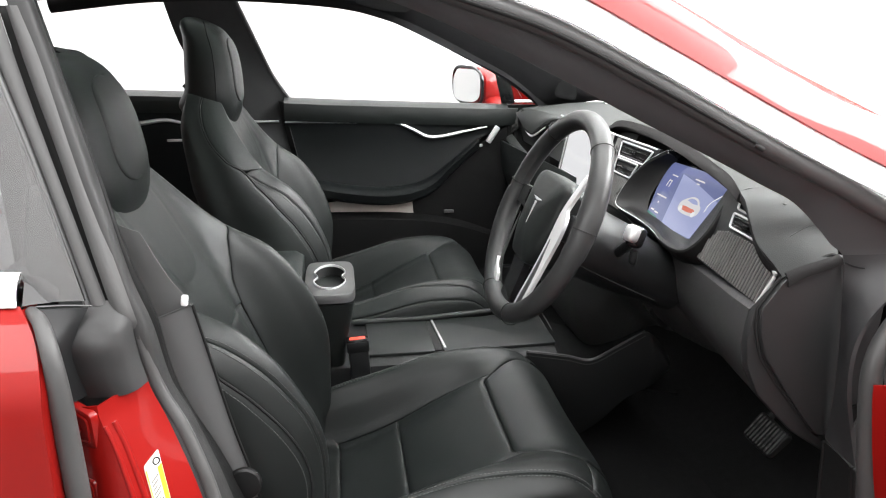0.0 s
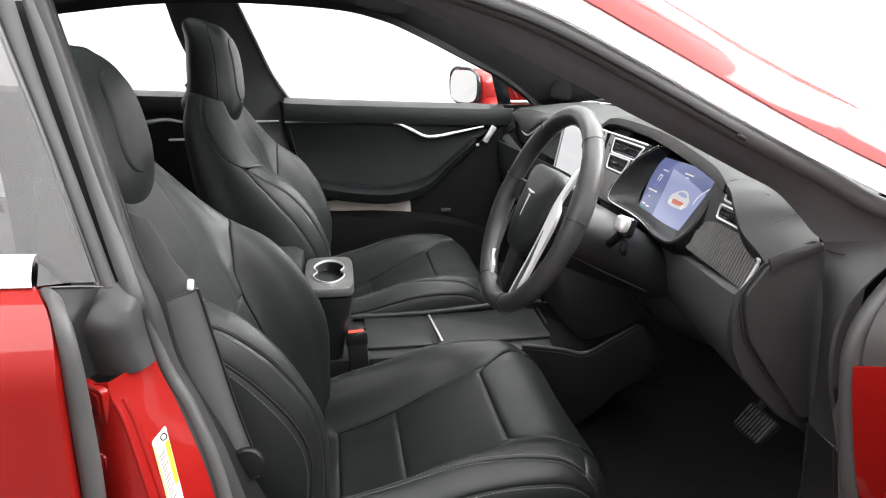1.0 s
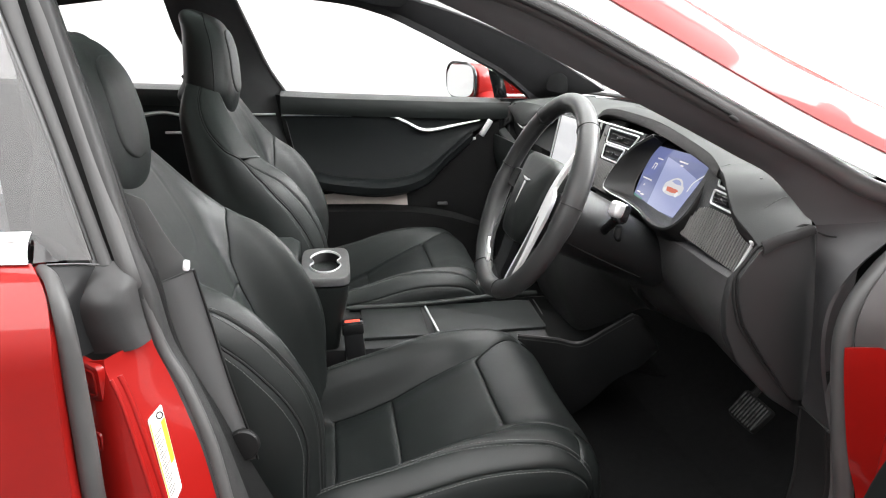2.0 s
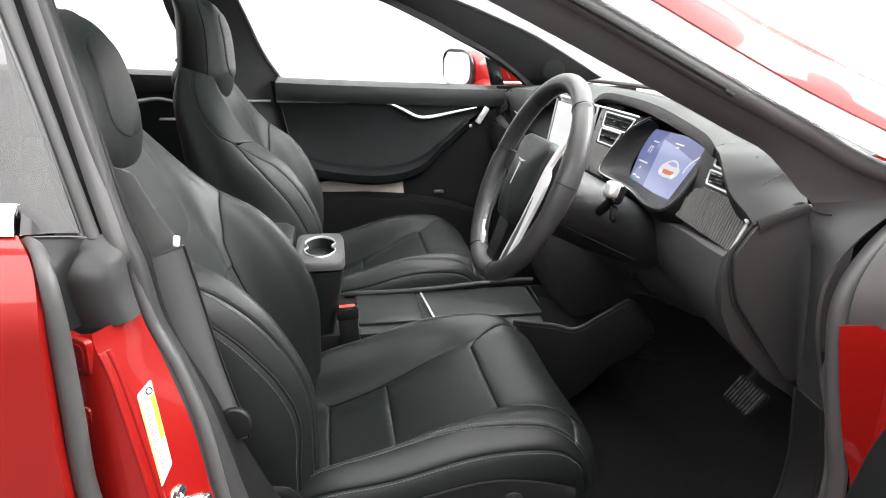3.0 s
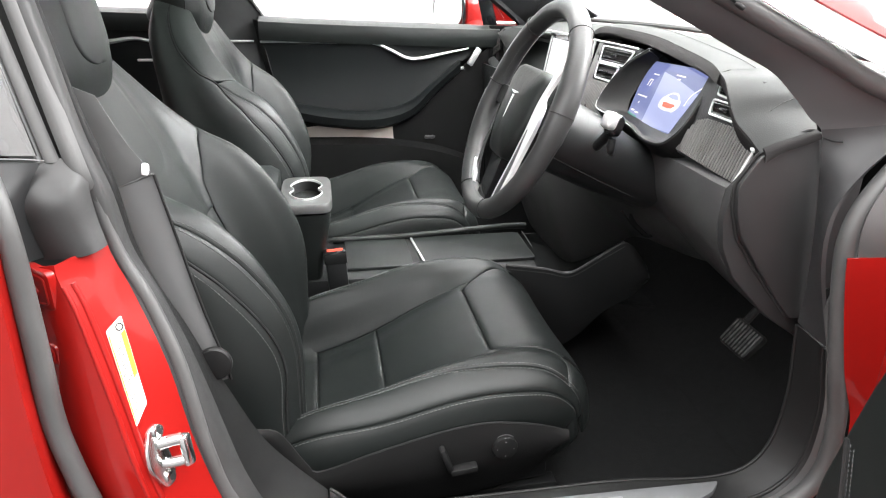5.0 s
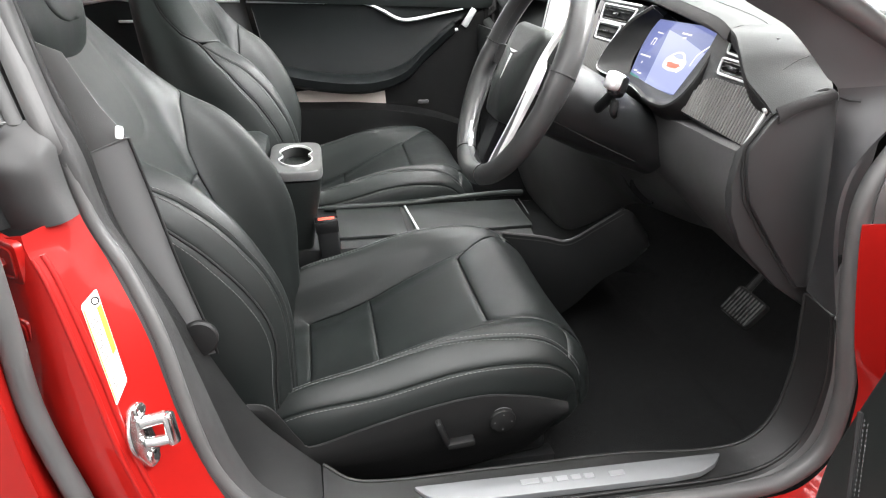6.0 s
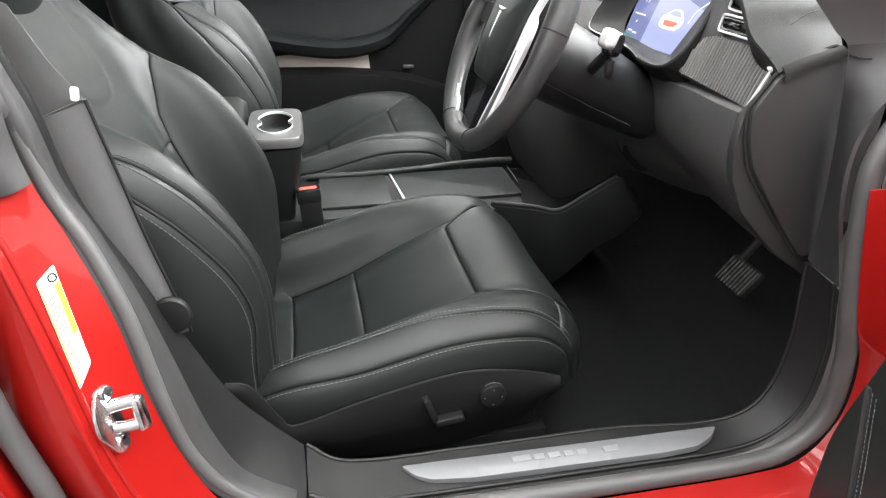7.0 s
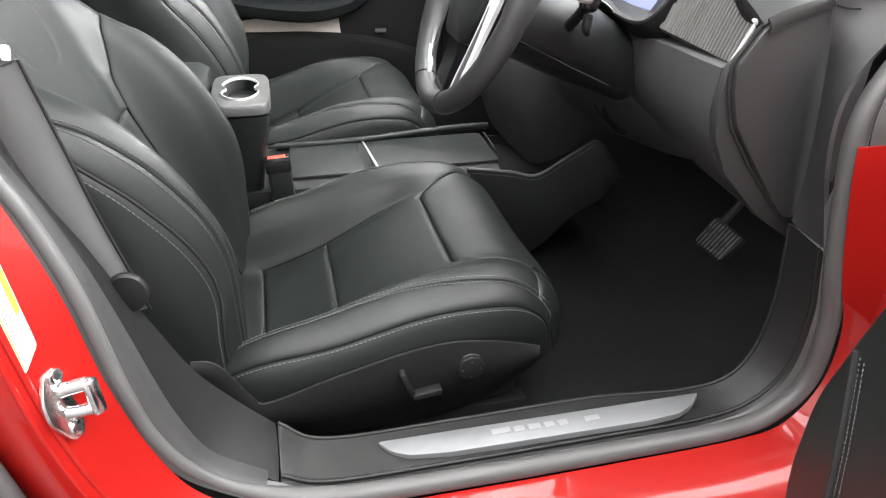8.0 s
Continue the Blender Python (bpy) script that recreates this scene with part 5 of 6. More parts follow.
for y, x, z, bx in zip(ys, rx, rz, base_x):
    prof = [(bx, 1.016), (bx - 0.05, 1.021), ((bx + x) / 2, (1.022 + z) / 2 + 0.004), (x + slant(y) + 0.04, z + 0.001), (x + slant(y) + 0.010, z - 0.0005), (x + slant(y), z - 0.004)]
    c = curve(prof, 22)
    rows.append([(a, y, b) for a, b in c])
pad_rows = np.array(rows)
top = part("top_pad", sheet(pad_rows, 0.004), LEATHER_WORN, dash, "grey-black leather dash top")
rows = []
for y, x, z in zip(ys, rx, rz):
    deep = 0.010 + 0.012 * min(1, max(0, (0.08 - y) / 0.1))
    rows.append([(a, y, b) for a, b in curve([(x + slant(y) + 0.0005, z - 0.0045), (x + 0.55 * slant(y), z - 0.009), (x, z - 0.018), (x + 0.003, z - 0.5 * deep - 0.009), (x + 0.016, z - deep - 0.004), (x + 0.06, z - deep - 0.008)], 16)])
# darker than the pad leather: shade on the lip's downward face, put into the colour
part("brow", sheet(np.array(rows), 0.003), SUEDE, dash, "dark soft brow over the dials")
seam = [(x + 0.055, y, z + 0.0022) for y, x, z in zip(ys, rx, rz) if -0.62 < y < -0.05]
part("top_stitching", stitches(curve(seam, 100)), DARK_THREAD, top)
# right-hand leg of the pad, wrapping round the end vents
leg_rows = [(0.5794, -0.604, 1.0225, 0.895, -0.604, 1.016), (0.570, -0.640, 1.016, 0.78, -0.668, 1.012), (0.562, -0.668, 0.998, 0.695, -0.694, 0.999), (0.561, -0.692, 0.972, 0.664, -0.700, 0.985), (0.570, -0.718, 0.952, 0.656, -0.720, 0.971), (0.576, -0.733, 0.938, 0.650, -0.733, 0.962)]
leg = strip(leg_rows, 30, 16)
leg = leg + (np.clip(np.linspace(0, 2.5, 30), 0, 1)[:, None] * 0.009 * np.sin(np.pi * np.linspace(0, 1, 16))[None])[..., None] * np.array([-0.35, -0.3, 0.7])
join = pad_rows[0, ::-1]
join = np.stack([np.interp(np.linspace(0, 1, 16), np.linspace(0, 1, len(join)), join[:, k]) for k in range(3)], 1)
fade = np.clip(1 - np.linspace(0, 1, 30) / 0.4, 0, 1) ** 2
leg = leg + fade[:, None, None] * (join - leg[0])[None]
part("pad_end", sheet(leg, 0.004), LEATHER_WORN, dash, "grey-black leather pad end")
roll_under = leg[:, :1] + np.array([[0.035, 0.014, -0.034], [0.014, 0.008, -0.026], [0.004, 0.003, -0.014], [0.001, 0.0, -0.004]])[None]
# same darker tone, painting the shaded underside of the pad end
part("pad_lip", sheet(roll_under, 0.003), SUEDE, dash)
part("pad_strip", sheet(strip([(0.578, -0.733, 0.9435, 0.578, -0.741, 0.929), (0.598, -0.734, 0.951, 0.598, -0.742, 0.9415), (0.625, -0.734, 0.958, 0.625, -0.742, 0.9495), (0.648, -0.733, 0.964, 0.648, -0.741, 0.957)], 16, 6, 0.003, (0, -1, 0.3)), 0.003), SUEDE, dash, "dark leather strip below the pad")
# far end of the pad: a drooping rounded tongue with a bright arc under it
tongue = [(0.640, 0.25, 1.0125, 0.632, 0.25, 1.006), (0.634, 0.32, 1.012, 0.612, 0.312, 1.003), (0.628, 0.373, 1.011, 0.602, 0.373, 0.987), (0.622, 0.451, 1.010, 0.598, 0.451, 0.955), (0.615, 0.50, 1.009, 0.597, 0.50, 0.946), (0.608, 0.56, 1.005, 0.598, 0.56, 0.949), (0.603, 0.625, 0.995, 0.600, 0.623, 0.963), (0.604, 0.655, 0.985, 0.603, 0.661, 0.978)]
part("pad_tongue", sheet(strip(tongue, 50, 12, 0.008, (-1, 0, 0.2)), 0.006), LEATHER_WORN, dash, "rounded grey-black leather pad end")
part("tongue_gap", tube([(r[3] + 0.004, r[4], r[5] - 0.004) for r in tongue[1:6]], 0.004, 8, 30), DARK_GAP, dash)
part("tongue_arc", tube([(r[3] + 0.002, r[4] - 0.004, r[5] - 0.011) for r in tongue[2:5]] + [(0.600, 0.545, 0.941)], [0.002, 0.003, 0.003, 0.0018], 8, 30), SATIN, dash, "satin silver arc")
part("pad_corner", sheet(strip([(0.604, 0.600, 1.000, 0.872, 0.600, 1.0155), (0.604, 0.638, 0.990, 0.85, 0.66, 1.010), (0.605, 0.662, 0.977, 0.83, 0.72, 1.0)], 14, 12, 0.004, (0, 0, 1)), 0.005), LEATHER_WORN, dash, "grey-black leather dash corner")
demister = part("side_demister", slab([(0.710, 0.936), (0.632, 0.957), (0.628, 0.938), (0.716, 0.910)], frame3((0.598, 0, 0), (0, 1, 0), (0, 0, 1)), 0.004, 0.001), DARK_GAP, dash, "black side vent slats")
for k in range(3):
    part("slat", tube([(0.6, 0.648 + k * 0.02, 0.951 - k * 0.0055), (0.596, 0.651 + k * 0.02, 0.942 - k * 0.006), (0.6, 0.655 + k * 0.02, 0.933 - k * 0.006)], 0.0022, 6), TRIM_LIGHT, demister)
# solid near-black slab, standing in for shade between dash and door
part("dash_end_gap", slab([(0.607, 0.974), (0.72, 0.985), (0.72, 0.64), (0.63, 0.64), (0.604, 0.88), (0.603, 0.94)], frame3((0, 0.692, 0), (1, 0, 0), (0, 0, 1)), 0.03, 0.002), DARK_GAP, dash, "black slab painted as the shaded gap at the dash end")
part("glovebox_rail", sheet(strip([(0.604, 0.715, 0.902, 0.590, 0.722, 0.888), (0.606, 0.527, 0.873, 0.592, 0.49, 0.850), (0.620, 0.30, 0.868, 0.606, 0.28, 0.846)], 24, 8, 0.006, (-1, 0, 0)), 0.006), LEATHER_WORN, dash, "grey leather rail over the glovebox")
part("rail_gap", tube([(0.602, 0.715, 0.9035), (0.604, 0.527, 0.8745), (0.618, 0.30, 0.8695)], 0.0022, 6, 20), DARK_GAP, dash)
part("leg_stitching", stitches(curve([(0.640, -0.728, 1.010), (0.610, -0.718, 1.000), (0.590, -0.712, 0.985)], 20)), DARK_THREAD, dash)

def recess(y):
    return float(np.interp(y, [-0.50, -0.28, 0.4], [0.052, 0.016, 0.030]))


# fascia: a far sheet and two flat panels beside the dial pod
fascia = []
for y in np.linspace(-0.085, 0.69, 20):
    x, z = table(RIDGE, y)[0]
    fascia.append((x + recess(y), y, z - 0.030, 0.627, y, 0.892))
part("fascia", sheet(strip(fascia, 40, 12, 0.004, (-1, 0, 0)), 0.008), LEATHER_WORN, dash, "grey-black leather fascia")
FL = frame3((0.625, -0.12, 1.005), (0.02, -1, 0), (0.3, 0, 0.95))
FR = frame3((0.595, -0.60, 0.945), (-0.11, -1, 0), (0.3, 0, 0.95))
part("fascia", slab([(-0.045, 0.016), (0.14, 0.016), (0.11, -0.13), (-0.045, -0.13)], FL @ pose(0, 0, -0.012), 0.010, 0.001), PLASTIC, dash, "black fascia")
part("fascia", slab([(-0.11, -0.060), (-0.09, 0.078), (0.06, 0.075), (0.112, 0.0), (0.112, -0.060)], FR @ pose(0, 0, -0.012), 0.010, 0.001), PLASTIC, dash, "black fascia")


def ribbed(m, outline, top, low, count, skew, sides):
    """A ribbed trim plate: its outline, and ribs between its top and low edges."""
    base = part("ribbed_trim", slab(rounded(outline, 0.003, 3), m @ pose(0, 0, -0.003), 0.004, 0.001), DARK_GAP, dash, "dark ribbed trim")
    (tx, ty), (lx, ly) = zip(*top), zip(*low)
    step = (sides[1] - sides[0]) / count
    for x in np.arange(sides[0] + step / 2, sides[1], step):
        a, b = np.interp(x, tx, ty) - 0.001, np.interp(x + skew, lx, ly) + 0.001
        if a - b > 0.004:
            part("rib", tube([m @ Vector((x, a, 0.0012)), m @ Vector((x + skew * (a - b) / 0.06 / 2, (a + b) / 2, 0.0014)), m @ Vector((x + skew * (a - b) / 0.06, b, 0.0012))], step * 0.27, 6), RIBBED, base)


ribbed(FR, [(-0.100, -0.057), (-0.058, -0.002), (-0.030, 0.006), (0.0615, 0.009), (0.085, 0.001), (0.1185, -0.006), (0.108, -0.057)],
       [(-0.100, -0.055), (-0.058, -0.002), (-0.030, 0.006), (0.0615, 0.009), (0.085, 0.001), (0.1185, -0.006)], [(-0.1, -0.057), (0.108, -0.057), (0.1185, -0.007)], 30, -0.004, (-0.097, 0.116))
ribbed(FL, [(-0.040, 0.012), (-0.018, 0.012), (-0.012, -0.061), (0.10, -0.061), (0.10, -0.125), (-0.040, -0.125)],
       [(-0.040, 0.012), (-0.018, 0.012), (-0.012, -0.061), (0.16, -0.061)], [(-0.040, -0.125), (0.17, -0.125)], 19, 0.0, (-0.040, 0.095))
part("trim_edge", tube([FR @ Vector((x, y, 0.002)) for x, y in ((0.119, -0.010), (0.1155, -0.030), (0.110, -0.056))], 0.0026, 8), SATIN, dash, "satin silver trim edge")
part("trim_edge", tube([FR @ Vector((x, y, 0.004)) for x, y in ((0.056, 0.018), (0.063, 0.009), (0.084, 0.0005), (0.108, -0.004), (0.120, -0.003))], [0.0022, 0.0026, 0.003, 0.0036], 8, 20), SATIN, dash)
part("trim_corner", rbox((0.012, 0.008, 0.008), FR @ pose(0.1195, -0.006, 0.004, 0, 0, -20), 0.003), SATIN, dash, "satin silver trim corner")


def vent(m, outline, slats=2, fins=0):
    """An air vent: a satin frame with square corners, a dark throat, slats and a thumb tab."""
    line = rounded(outline, 0.004, 4)
    v = part("air_vent", tube([m @ Vector((x, y, 0.002)) for x, y in line], 0.0017, 8, closed=True), SATIN, dash, "air vent with satin silver frame")
    # no opening behind the slats: the throat's shade is a flat near-black slab
    part("vent_throat", slab(line, m @ pose(0, 0, -0.0015), 0.001, 0), DARK_GAP, v)
    (x0, y0), (x1, y1), (x2, y2), (x3, y3) = outline
    inner = [(x0 + 0.0045, y0 - 0.0042), (x1 - 0.0045, y1 - 0.0042), (x2 - 0.0045, y2 + 0.0042), (x3 + 0.0045, y3 + 0.0042)]
    part("vent_liner", tube([m @ Vector((x, y, 0.001)) for x, y in rounded(inner, 0.003, 4)], 0.0017, 8, closed=True), GLOSS_BLACK, v)
    for s in range(slats):
        k = (s + 1) / (slats + 1)
        a, b = Vector((x0 * (1 - k) + x3 * k + 0.005, y0 * (1 - k) + y3 * k, 0.002)), Vector((x1 * (1 - k) + x2 * k - 0.005, y1 * (1 - k) + y2 * k, 0.002))
        part("slat", tube([m @ a, m @ ((a + b) / 2), m @ b], 0.0021, 6, flat=0.45), GLOSS_BLACK, v)
    for s in range(fins):
        k = (s + 0.7) / (fins + 0.4)
        part("fin", tube([m @ Vector((x0 * (1 - k) + x1 * k, y0 - 0.006, 0.0005)), m @ Vector((x3 * (1 - k) + x2 * k, y3 + 0.006, 0.0005))], 0.0006, 5), TRIM, v)
    cx, cy = (x0 + x1 + x2 + x3) / 4, (y0 + y1 + y2 + y3) / 4
    part("vent_tab", rbox((0.022, 0.006, 0.006), m @ pose(cx, cy, 0.004), 0.002), GLOSS_BLACK, v)


vent(FL, [(-0.014, 0.007), (0.125, 0.007), (0.108, -0.0225), (-0.007, -0.0235)], 2, 16)
vent(FL, [(-0.009, -0.028), (0.088, -0.027), (0.075, -0.057), (-0.003, -0.0575)], 1)
vent(FR, [(-0.037, 0.064), (0.030, 0.064), (0.033, 0.040), (-0.033, 0.041)], 1)
vent(FR, [(-0.037, 0.033), (0.042, 0.035), (0.055, 0.014), (-0.033, 0.012)], 1)
part("vent_chip", tube([FR @ Vector((-0.062, 0.072, 0.003)), FR @ Vector((-0.034, 0.0675, 0.003))], 0.003, 8), SATIN, dash)
part("fascia_line", tube([FL @ Vector((x, 0.0145, 0.003)) for x in (-0.40, -0.2, 0.0, 0.135)], 0.0019, 8, 30), SATIN, dash, "satin silver fascia line")

# centre display
cd = frame3((0.63, 0.115, 0.90), (0, -1, 0), (0.18, 0, 0.98))
part("centre_display", slab(rounded([(-0.14, -0.08), (0.14, -0.08), (0.14, 0.115), (-0.14, 0.115)], 0.01), cd @ pose(0, 0, 0), 0.012, 0.003), GLOSS_BLACK, dash, "black centre display")
part("centre_screen", slab(rounded([(-0.125, -0.065), (0.125, -0.065), (0.125, 0.10), (-0.125, 0.10)], 0.004), cd @ pose(0, 0, 0.0125), 0.001, 0), SCREEN_WHITE, dash, "bright white display")
part("display_frame", tube([cd @ Vector(q) for q in ((-0.14, -0.08, 0.012), (-0.14, 0.115, 0.012), (0.14, 0.115, 0.012), (0.14, -0.08, 0.012))], 0.003, 8), SATIN, dash)

# dial pod: a hooded housing round its lit screen
sc = frame3((0.6275, -0.385, 0.9525), (0, -1, 0), (0.5, 0, 0.865))
glass_rim = rounded([(-0.112, 0.054), (0.088, 0.060), (0.094, 0.048), (0.077, -0.058), (0.006, -0.061), (-0.084, -0.056), (-0.106, 0.0)], 0.006)
hood_line = [(-0.098, 0.064, -0.100, 0.060, 0.028), (-0.120, 0.041, -0.108, 0.042, 0.033), (-0.135, 0.021, -0.110, 0.024, 0.035), (-0.152, -0.021, -0.109, -0.002, 0.035), (-0.152, -0.055, -0.108, -0.020, 0.035), (-0.142, -0.068, -0.102, -0.034, 0.035), (-0.112, -0.0715, -0.086, -0.050, 0.034),
             (-0.045, -0.071, -0.05, -0.0535, 0.032), (0.012, -0.074, 0.0, -0.0565, 0.030), (0.063, -0.083, 0.045, -0.0585, 0.028), (0.110, -0.080, 0.075, -0.0575, 0.025), (0.129, -0.061, 0.0795, -0.050, 0.022), (0.136, -0.028, 0.083, -0.022, 0.020), (0.134, 0.012, 0.088, 0.018, 0.020), (0.124, 0.056, 0.089, 0.058, 0.020)]
hl = curve(hood_line, 90)
n_out = np.gradient(hl[:, :2], axis=0)[:, ::-1] * np.array([1, -1])
n_out /= np.linalg.norm(n_out, axis=1, keepdims=True)
n_out *= np.where(((hl[:, :2] - np.array([-0.02, 0.03])) * n_out).sum(1) < 0, -1, 1)[:, None]
hood = []
for (a, b, c, d, f), (u, v) in zip(hl, n_out):
    k = [(a + u * 0.012, b + v * 0.012, -0.05), (a + u * 0.008, b + v * 0.008, f - 0.03), (a + u * 0.004, b + v * 0.004, f - 0.008), (a + u * 0.001, b + v * 0.001, f - 0.0005), (a, b, f), (a - u * 0.003, b - v * 0.003, f - 0.0015),
         (a * 0.7 + c * 0.3, b * 0.7 + d * 0.3, f * 0.6), (a * 0.35 + c * 0.65, b * 0.35 + d * 0.65, f * 0.2), (c, d, -0.001)]
    hood.append([sc @ Vector(q) for q in k])
pod = part("dial_pod", sheet(np.array(hood), -0.002), DULL, dash, "black hooded dial housing")
part("pod_back", slab(rounded([(-0.17, 0.075), (0.115, 0.075), (0.115, -0.06), (-0.16, -0.06)], 0.012), sc @ pose(0, 0, -0.012), 0.006, 0.002), GLOSS_BLACK, pod)
part("pod_edge", tube([sc @ Vector((a, b, f + 0.0005)) for a, b, c, d, f in hl[2:62]], [0.0012, 0.0016, 0.0016, 0.001], 8), SATIN, pod, "thin satin edge")
screen = part("dial_screen", slab(glass_rim, sc @ pose(0, 0, -0.001), 0.0015, 0), SCREEN, pod, "lit blue dial screen with a red car picture")
part("screen_panel", slab([(-0.050, 0.040), (0.0, 0.034), (0.086, 0.018), (0.0765, -0.055), (0.006, -0.058), (-0.022, -0.057)], sc @ pose(0, 0, 0.0008), 0.0003, 0), SCREEN_LIGHT, pod)
part("screen_panel", slab([(-0.096, 0.044), (-0.060, 0.046), (-0.052, 0.034), (-0.066, -0.004), (-0.098, -0.006)], sc @ pose(0, 0, 0.0008), 0.0002, 0), SCREEN_MID, pod)
part("screen_panel", slab([(-0.104, 0.052), (0.086, 0.057), (0.090, 0.048), (-0.106, 0.040)], sc @ pose(0, 0, 0.0004), 0.0003, 0), SCREEN_MID, pod)
car_line = curve([(-0.005, -0.018), (-0.006, -0.006), (0.002, 0.001), (0.010, 0.006), (0.020, 0.010), (0.032, 0.0105), (0.042, 0.007), (0.049, 0.001), (0.056, -0.003), (0.057, -0.014), (0.048, -0.021), (0.026, -0.024), (0.006, -0.023)], 40, True)
part("car_picture", slab([tuple(q) for q in car_line], sc @ pose(0, 0, 0.0012), 0.0003, 0), SCREEN_PALE, pod)
part("car_picture_window", slab([(0.010, 0.001), (0.019, 0.0065), (0.031, 0.007), (0.038, 0.005), (0.044, 0.0), (0.028, -0.0015)], sc @ pose(0, 0, 0.0016), 0.0003, 0), SCREEN_LIGHT, pod)
part("car_picture", slab([(0.006, -0.016), (0.006, -0.011), (0.014, -0.0095), (0.028, -0.010), (0.042, -0.0095), (0.046, -0.012), (0.044, -0.016), (0.028, -0.0185), (0.010, -0.018)], sc @ pose(0, 0, 0.0016), 0.0003, 0), SCREEN_RED, pod)
for x, y in ((0.004, -0.017), (0.047, -0.018)):
    part("car_picture_wheel", disc(0.0052, sc @ pose(x, y, 0.002), 0.0003, 16, 0), SCREEN_WHITE, pod)
for x, y, w, h in ((-0.006, 0.038, 0.030, 0.0028), (0.004, 0.0315, 0.010, 0.0026), (-0.080, 0.030, 0.020, 0.0025), (-0.090, -0.014, 0.036, 0.003), (-0.080, 0.008, 0.0025, 0.012), (-0.071, 0.008, 0.0025, 0.012), (-0.080, 0.019, 0.0115, 0.0025), (-0.072, -0.027, 0.003, 0.004), (-0.080, -0.043, 0.012, 0.003), (-0.064, -0.045, 0.014, 0.003)):
    part("screen_bar", slab([(x, y), (x + w, y), (x + w, y + h), (x, y + h)], sc @ pose(0, 0, 0.0014), 0.0003, 0), SCREEN_PALE, pod)
part("screen_bar", slab([(-0.086, -0.052), (-0.048, -0.056), (-0.048, -0.050), (-0.086, -0.047)], sc @ pose(0, 0, 0.0012), 0.0003, 0), SCREEN_GREEN, pod)
part("screen_arc", tube([sc @ Vector((x, y, 0.0014)) for x, y in ((0.088, 0.03), (0.072, 0.012), (0.070, -0.006))], 0.0009, 6, 16), SCREEN_WHITE, pod)
# knee panel under the trim, end cover and lower dash
knee = [(0.548, -0.716, 0.890, 0.600, -0.712, 0.74), (0.556, -0.66, 0.886, 0.612, -0.66, 0.735), (0.572, -0.58, 0.880, 0.628, -0.58, 0.73), (0.584, -0.50, 0.874, 0.640, -0.50, 0.73), (0.590, -0.42, 0.868, 0.650, -0.44, 0.73), (0.598, -0.34, 0.862, 0.655, -0.34, 0.73), (0.605, -0.25, 0.862, 0.66, -0.25, 0.73), (0.625, -0.06, 0.885, 0.66, -0.12, 0.73)]
kn = strip(knee, 50, 14, 0.022, (-1, 0, -0.2))
under = kn[:, -1:] + np.array([[0.03, 0, -0.03], [0.09, 0, -0.05], [0.2, 0, -0.05]])[None]
part("knee_panel", sheet(np.concatenate([kn[:, :1] + np.array([[[0.03, 0, 0.004]]]), kn, under], 1), 0.006), DASH_PLASTIC, dash, "black knee panel")
end_cover = [(0.551, 0.896), (0.575, 0.933), (0.594, 0.950), (0.642, 0.965), (0.653, 0.957), (0.672, 0.883), (0.688, 0.80), (0.690, 0.70), (0.668, 0.700), (0.649, 0.722), (0.605, 0.778), (0.568, 0.828), (0.555, 0.865)]
part("end_cover", slab(rounded(end_cover, 0.006, 3), frame3((0, -0.728, 0), (1, 0, 0), (0, 0, 1)), 0.010, 0.004), COVER_PLASTIC, dash, "black plastic dash end cover")
cover_line = rounded([(x + (0.0016 if x > 0.62 else -0.0016), z + (0.0016 if z > 0.83 else -0.0016)) for x, z in end_cover], 0.006, 4)
part("cover_seam", tube([(x, -0.7295, z) for x, z in cover_line], 0.0022, 6, closed=True), DARK_GAP, dash, "dark seam round the end cover")
side_fill = [(0.549, 0.888), (0.545, 0.85), (0.552, 0.81), (0.575, 0.765), (0.602, 0.737), (0.64, 0.70), (0.70, 0.66), (0.74, 0.66), (0.74, 0.95), (0.66, 0.96), (0.60, 0.95)]
part("dash_side", slab(side_fill, frame3((0, -0.715, 0), (1, 0, 0), (0, 0, 1)), 0.012, 0.004), COVER_PLASTIC, dash)
far_face = [(0.615, 0.10, 0.885, 0.66, 0.12, 0.70), (0.60, 0.30, 0.885, 0.66, 0.30, 0.66), (0.58, 0.50, 0.885, 0.66, 0.50, 0.64), (0.565, 0.715, 0.885, 0.66, 0.715, 0.64)]
part("glovebox", sheet(strip(far_face, 30, 10, 0.03, (-1, 0, 0)), 0.006), LEATHER, dash, "black glovebox front")

lower_cover = [(0.625, 0.385, 0.80, 0.635, 0.375, 0.492), (0.615, 0.30, 0.83, 0.635, 0.30, 0.470), (0.61, 0.16, 0.84, 0.640, 0.15, 0.462), (0.605, 0.06, 0.835, 0.650, 0.03, 0.468), (0.60, -0.02, 0.83, 0.678, -0.07, 0.53), (0.585, -0.12, 0.83, 0.71, -0.15, 0.60), (0.58, -0.22, 0.83, 0.725, -0.20, 0.62), (0.585, -0.32, 0.83, 0.735, -0.28, 0.63), (0.605, -0.42, 0.83, 0.745, -0.36, 0.64), (0.635, -0.53, 0.83, 0.76, -0.46, 0.66), (0.69, -0.62, 0.82, 0.79, -0.58, 0.69)]
part("lower_cover", sheet(strip(lower_cover, 56, 12, 0.03, (-1, 0, -0.4)), 0.006), DASH_PLASTIC, dash, "dull black cover under the column")

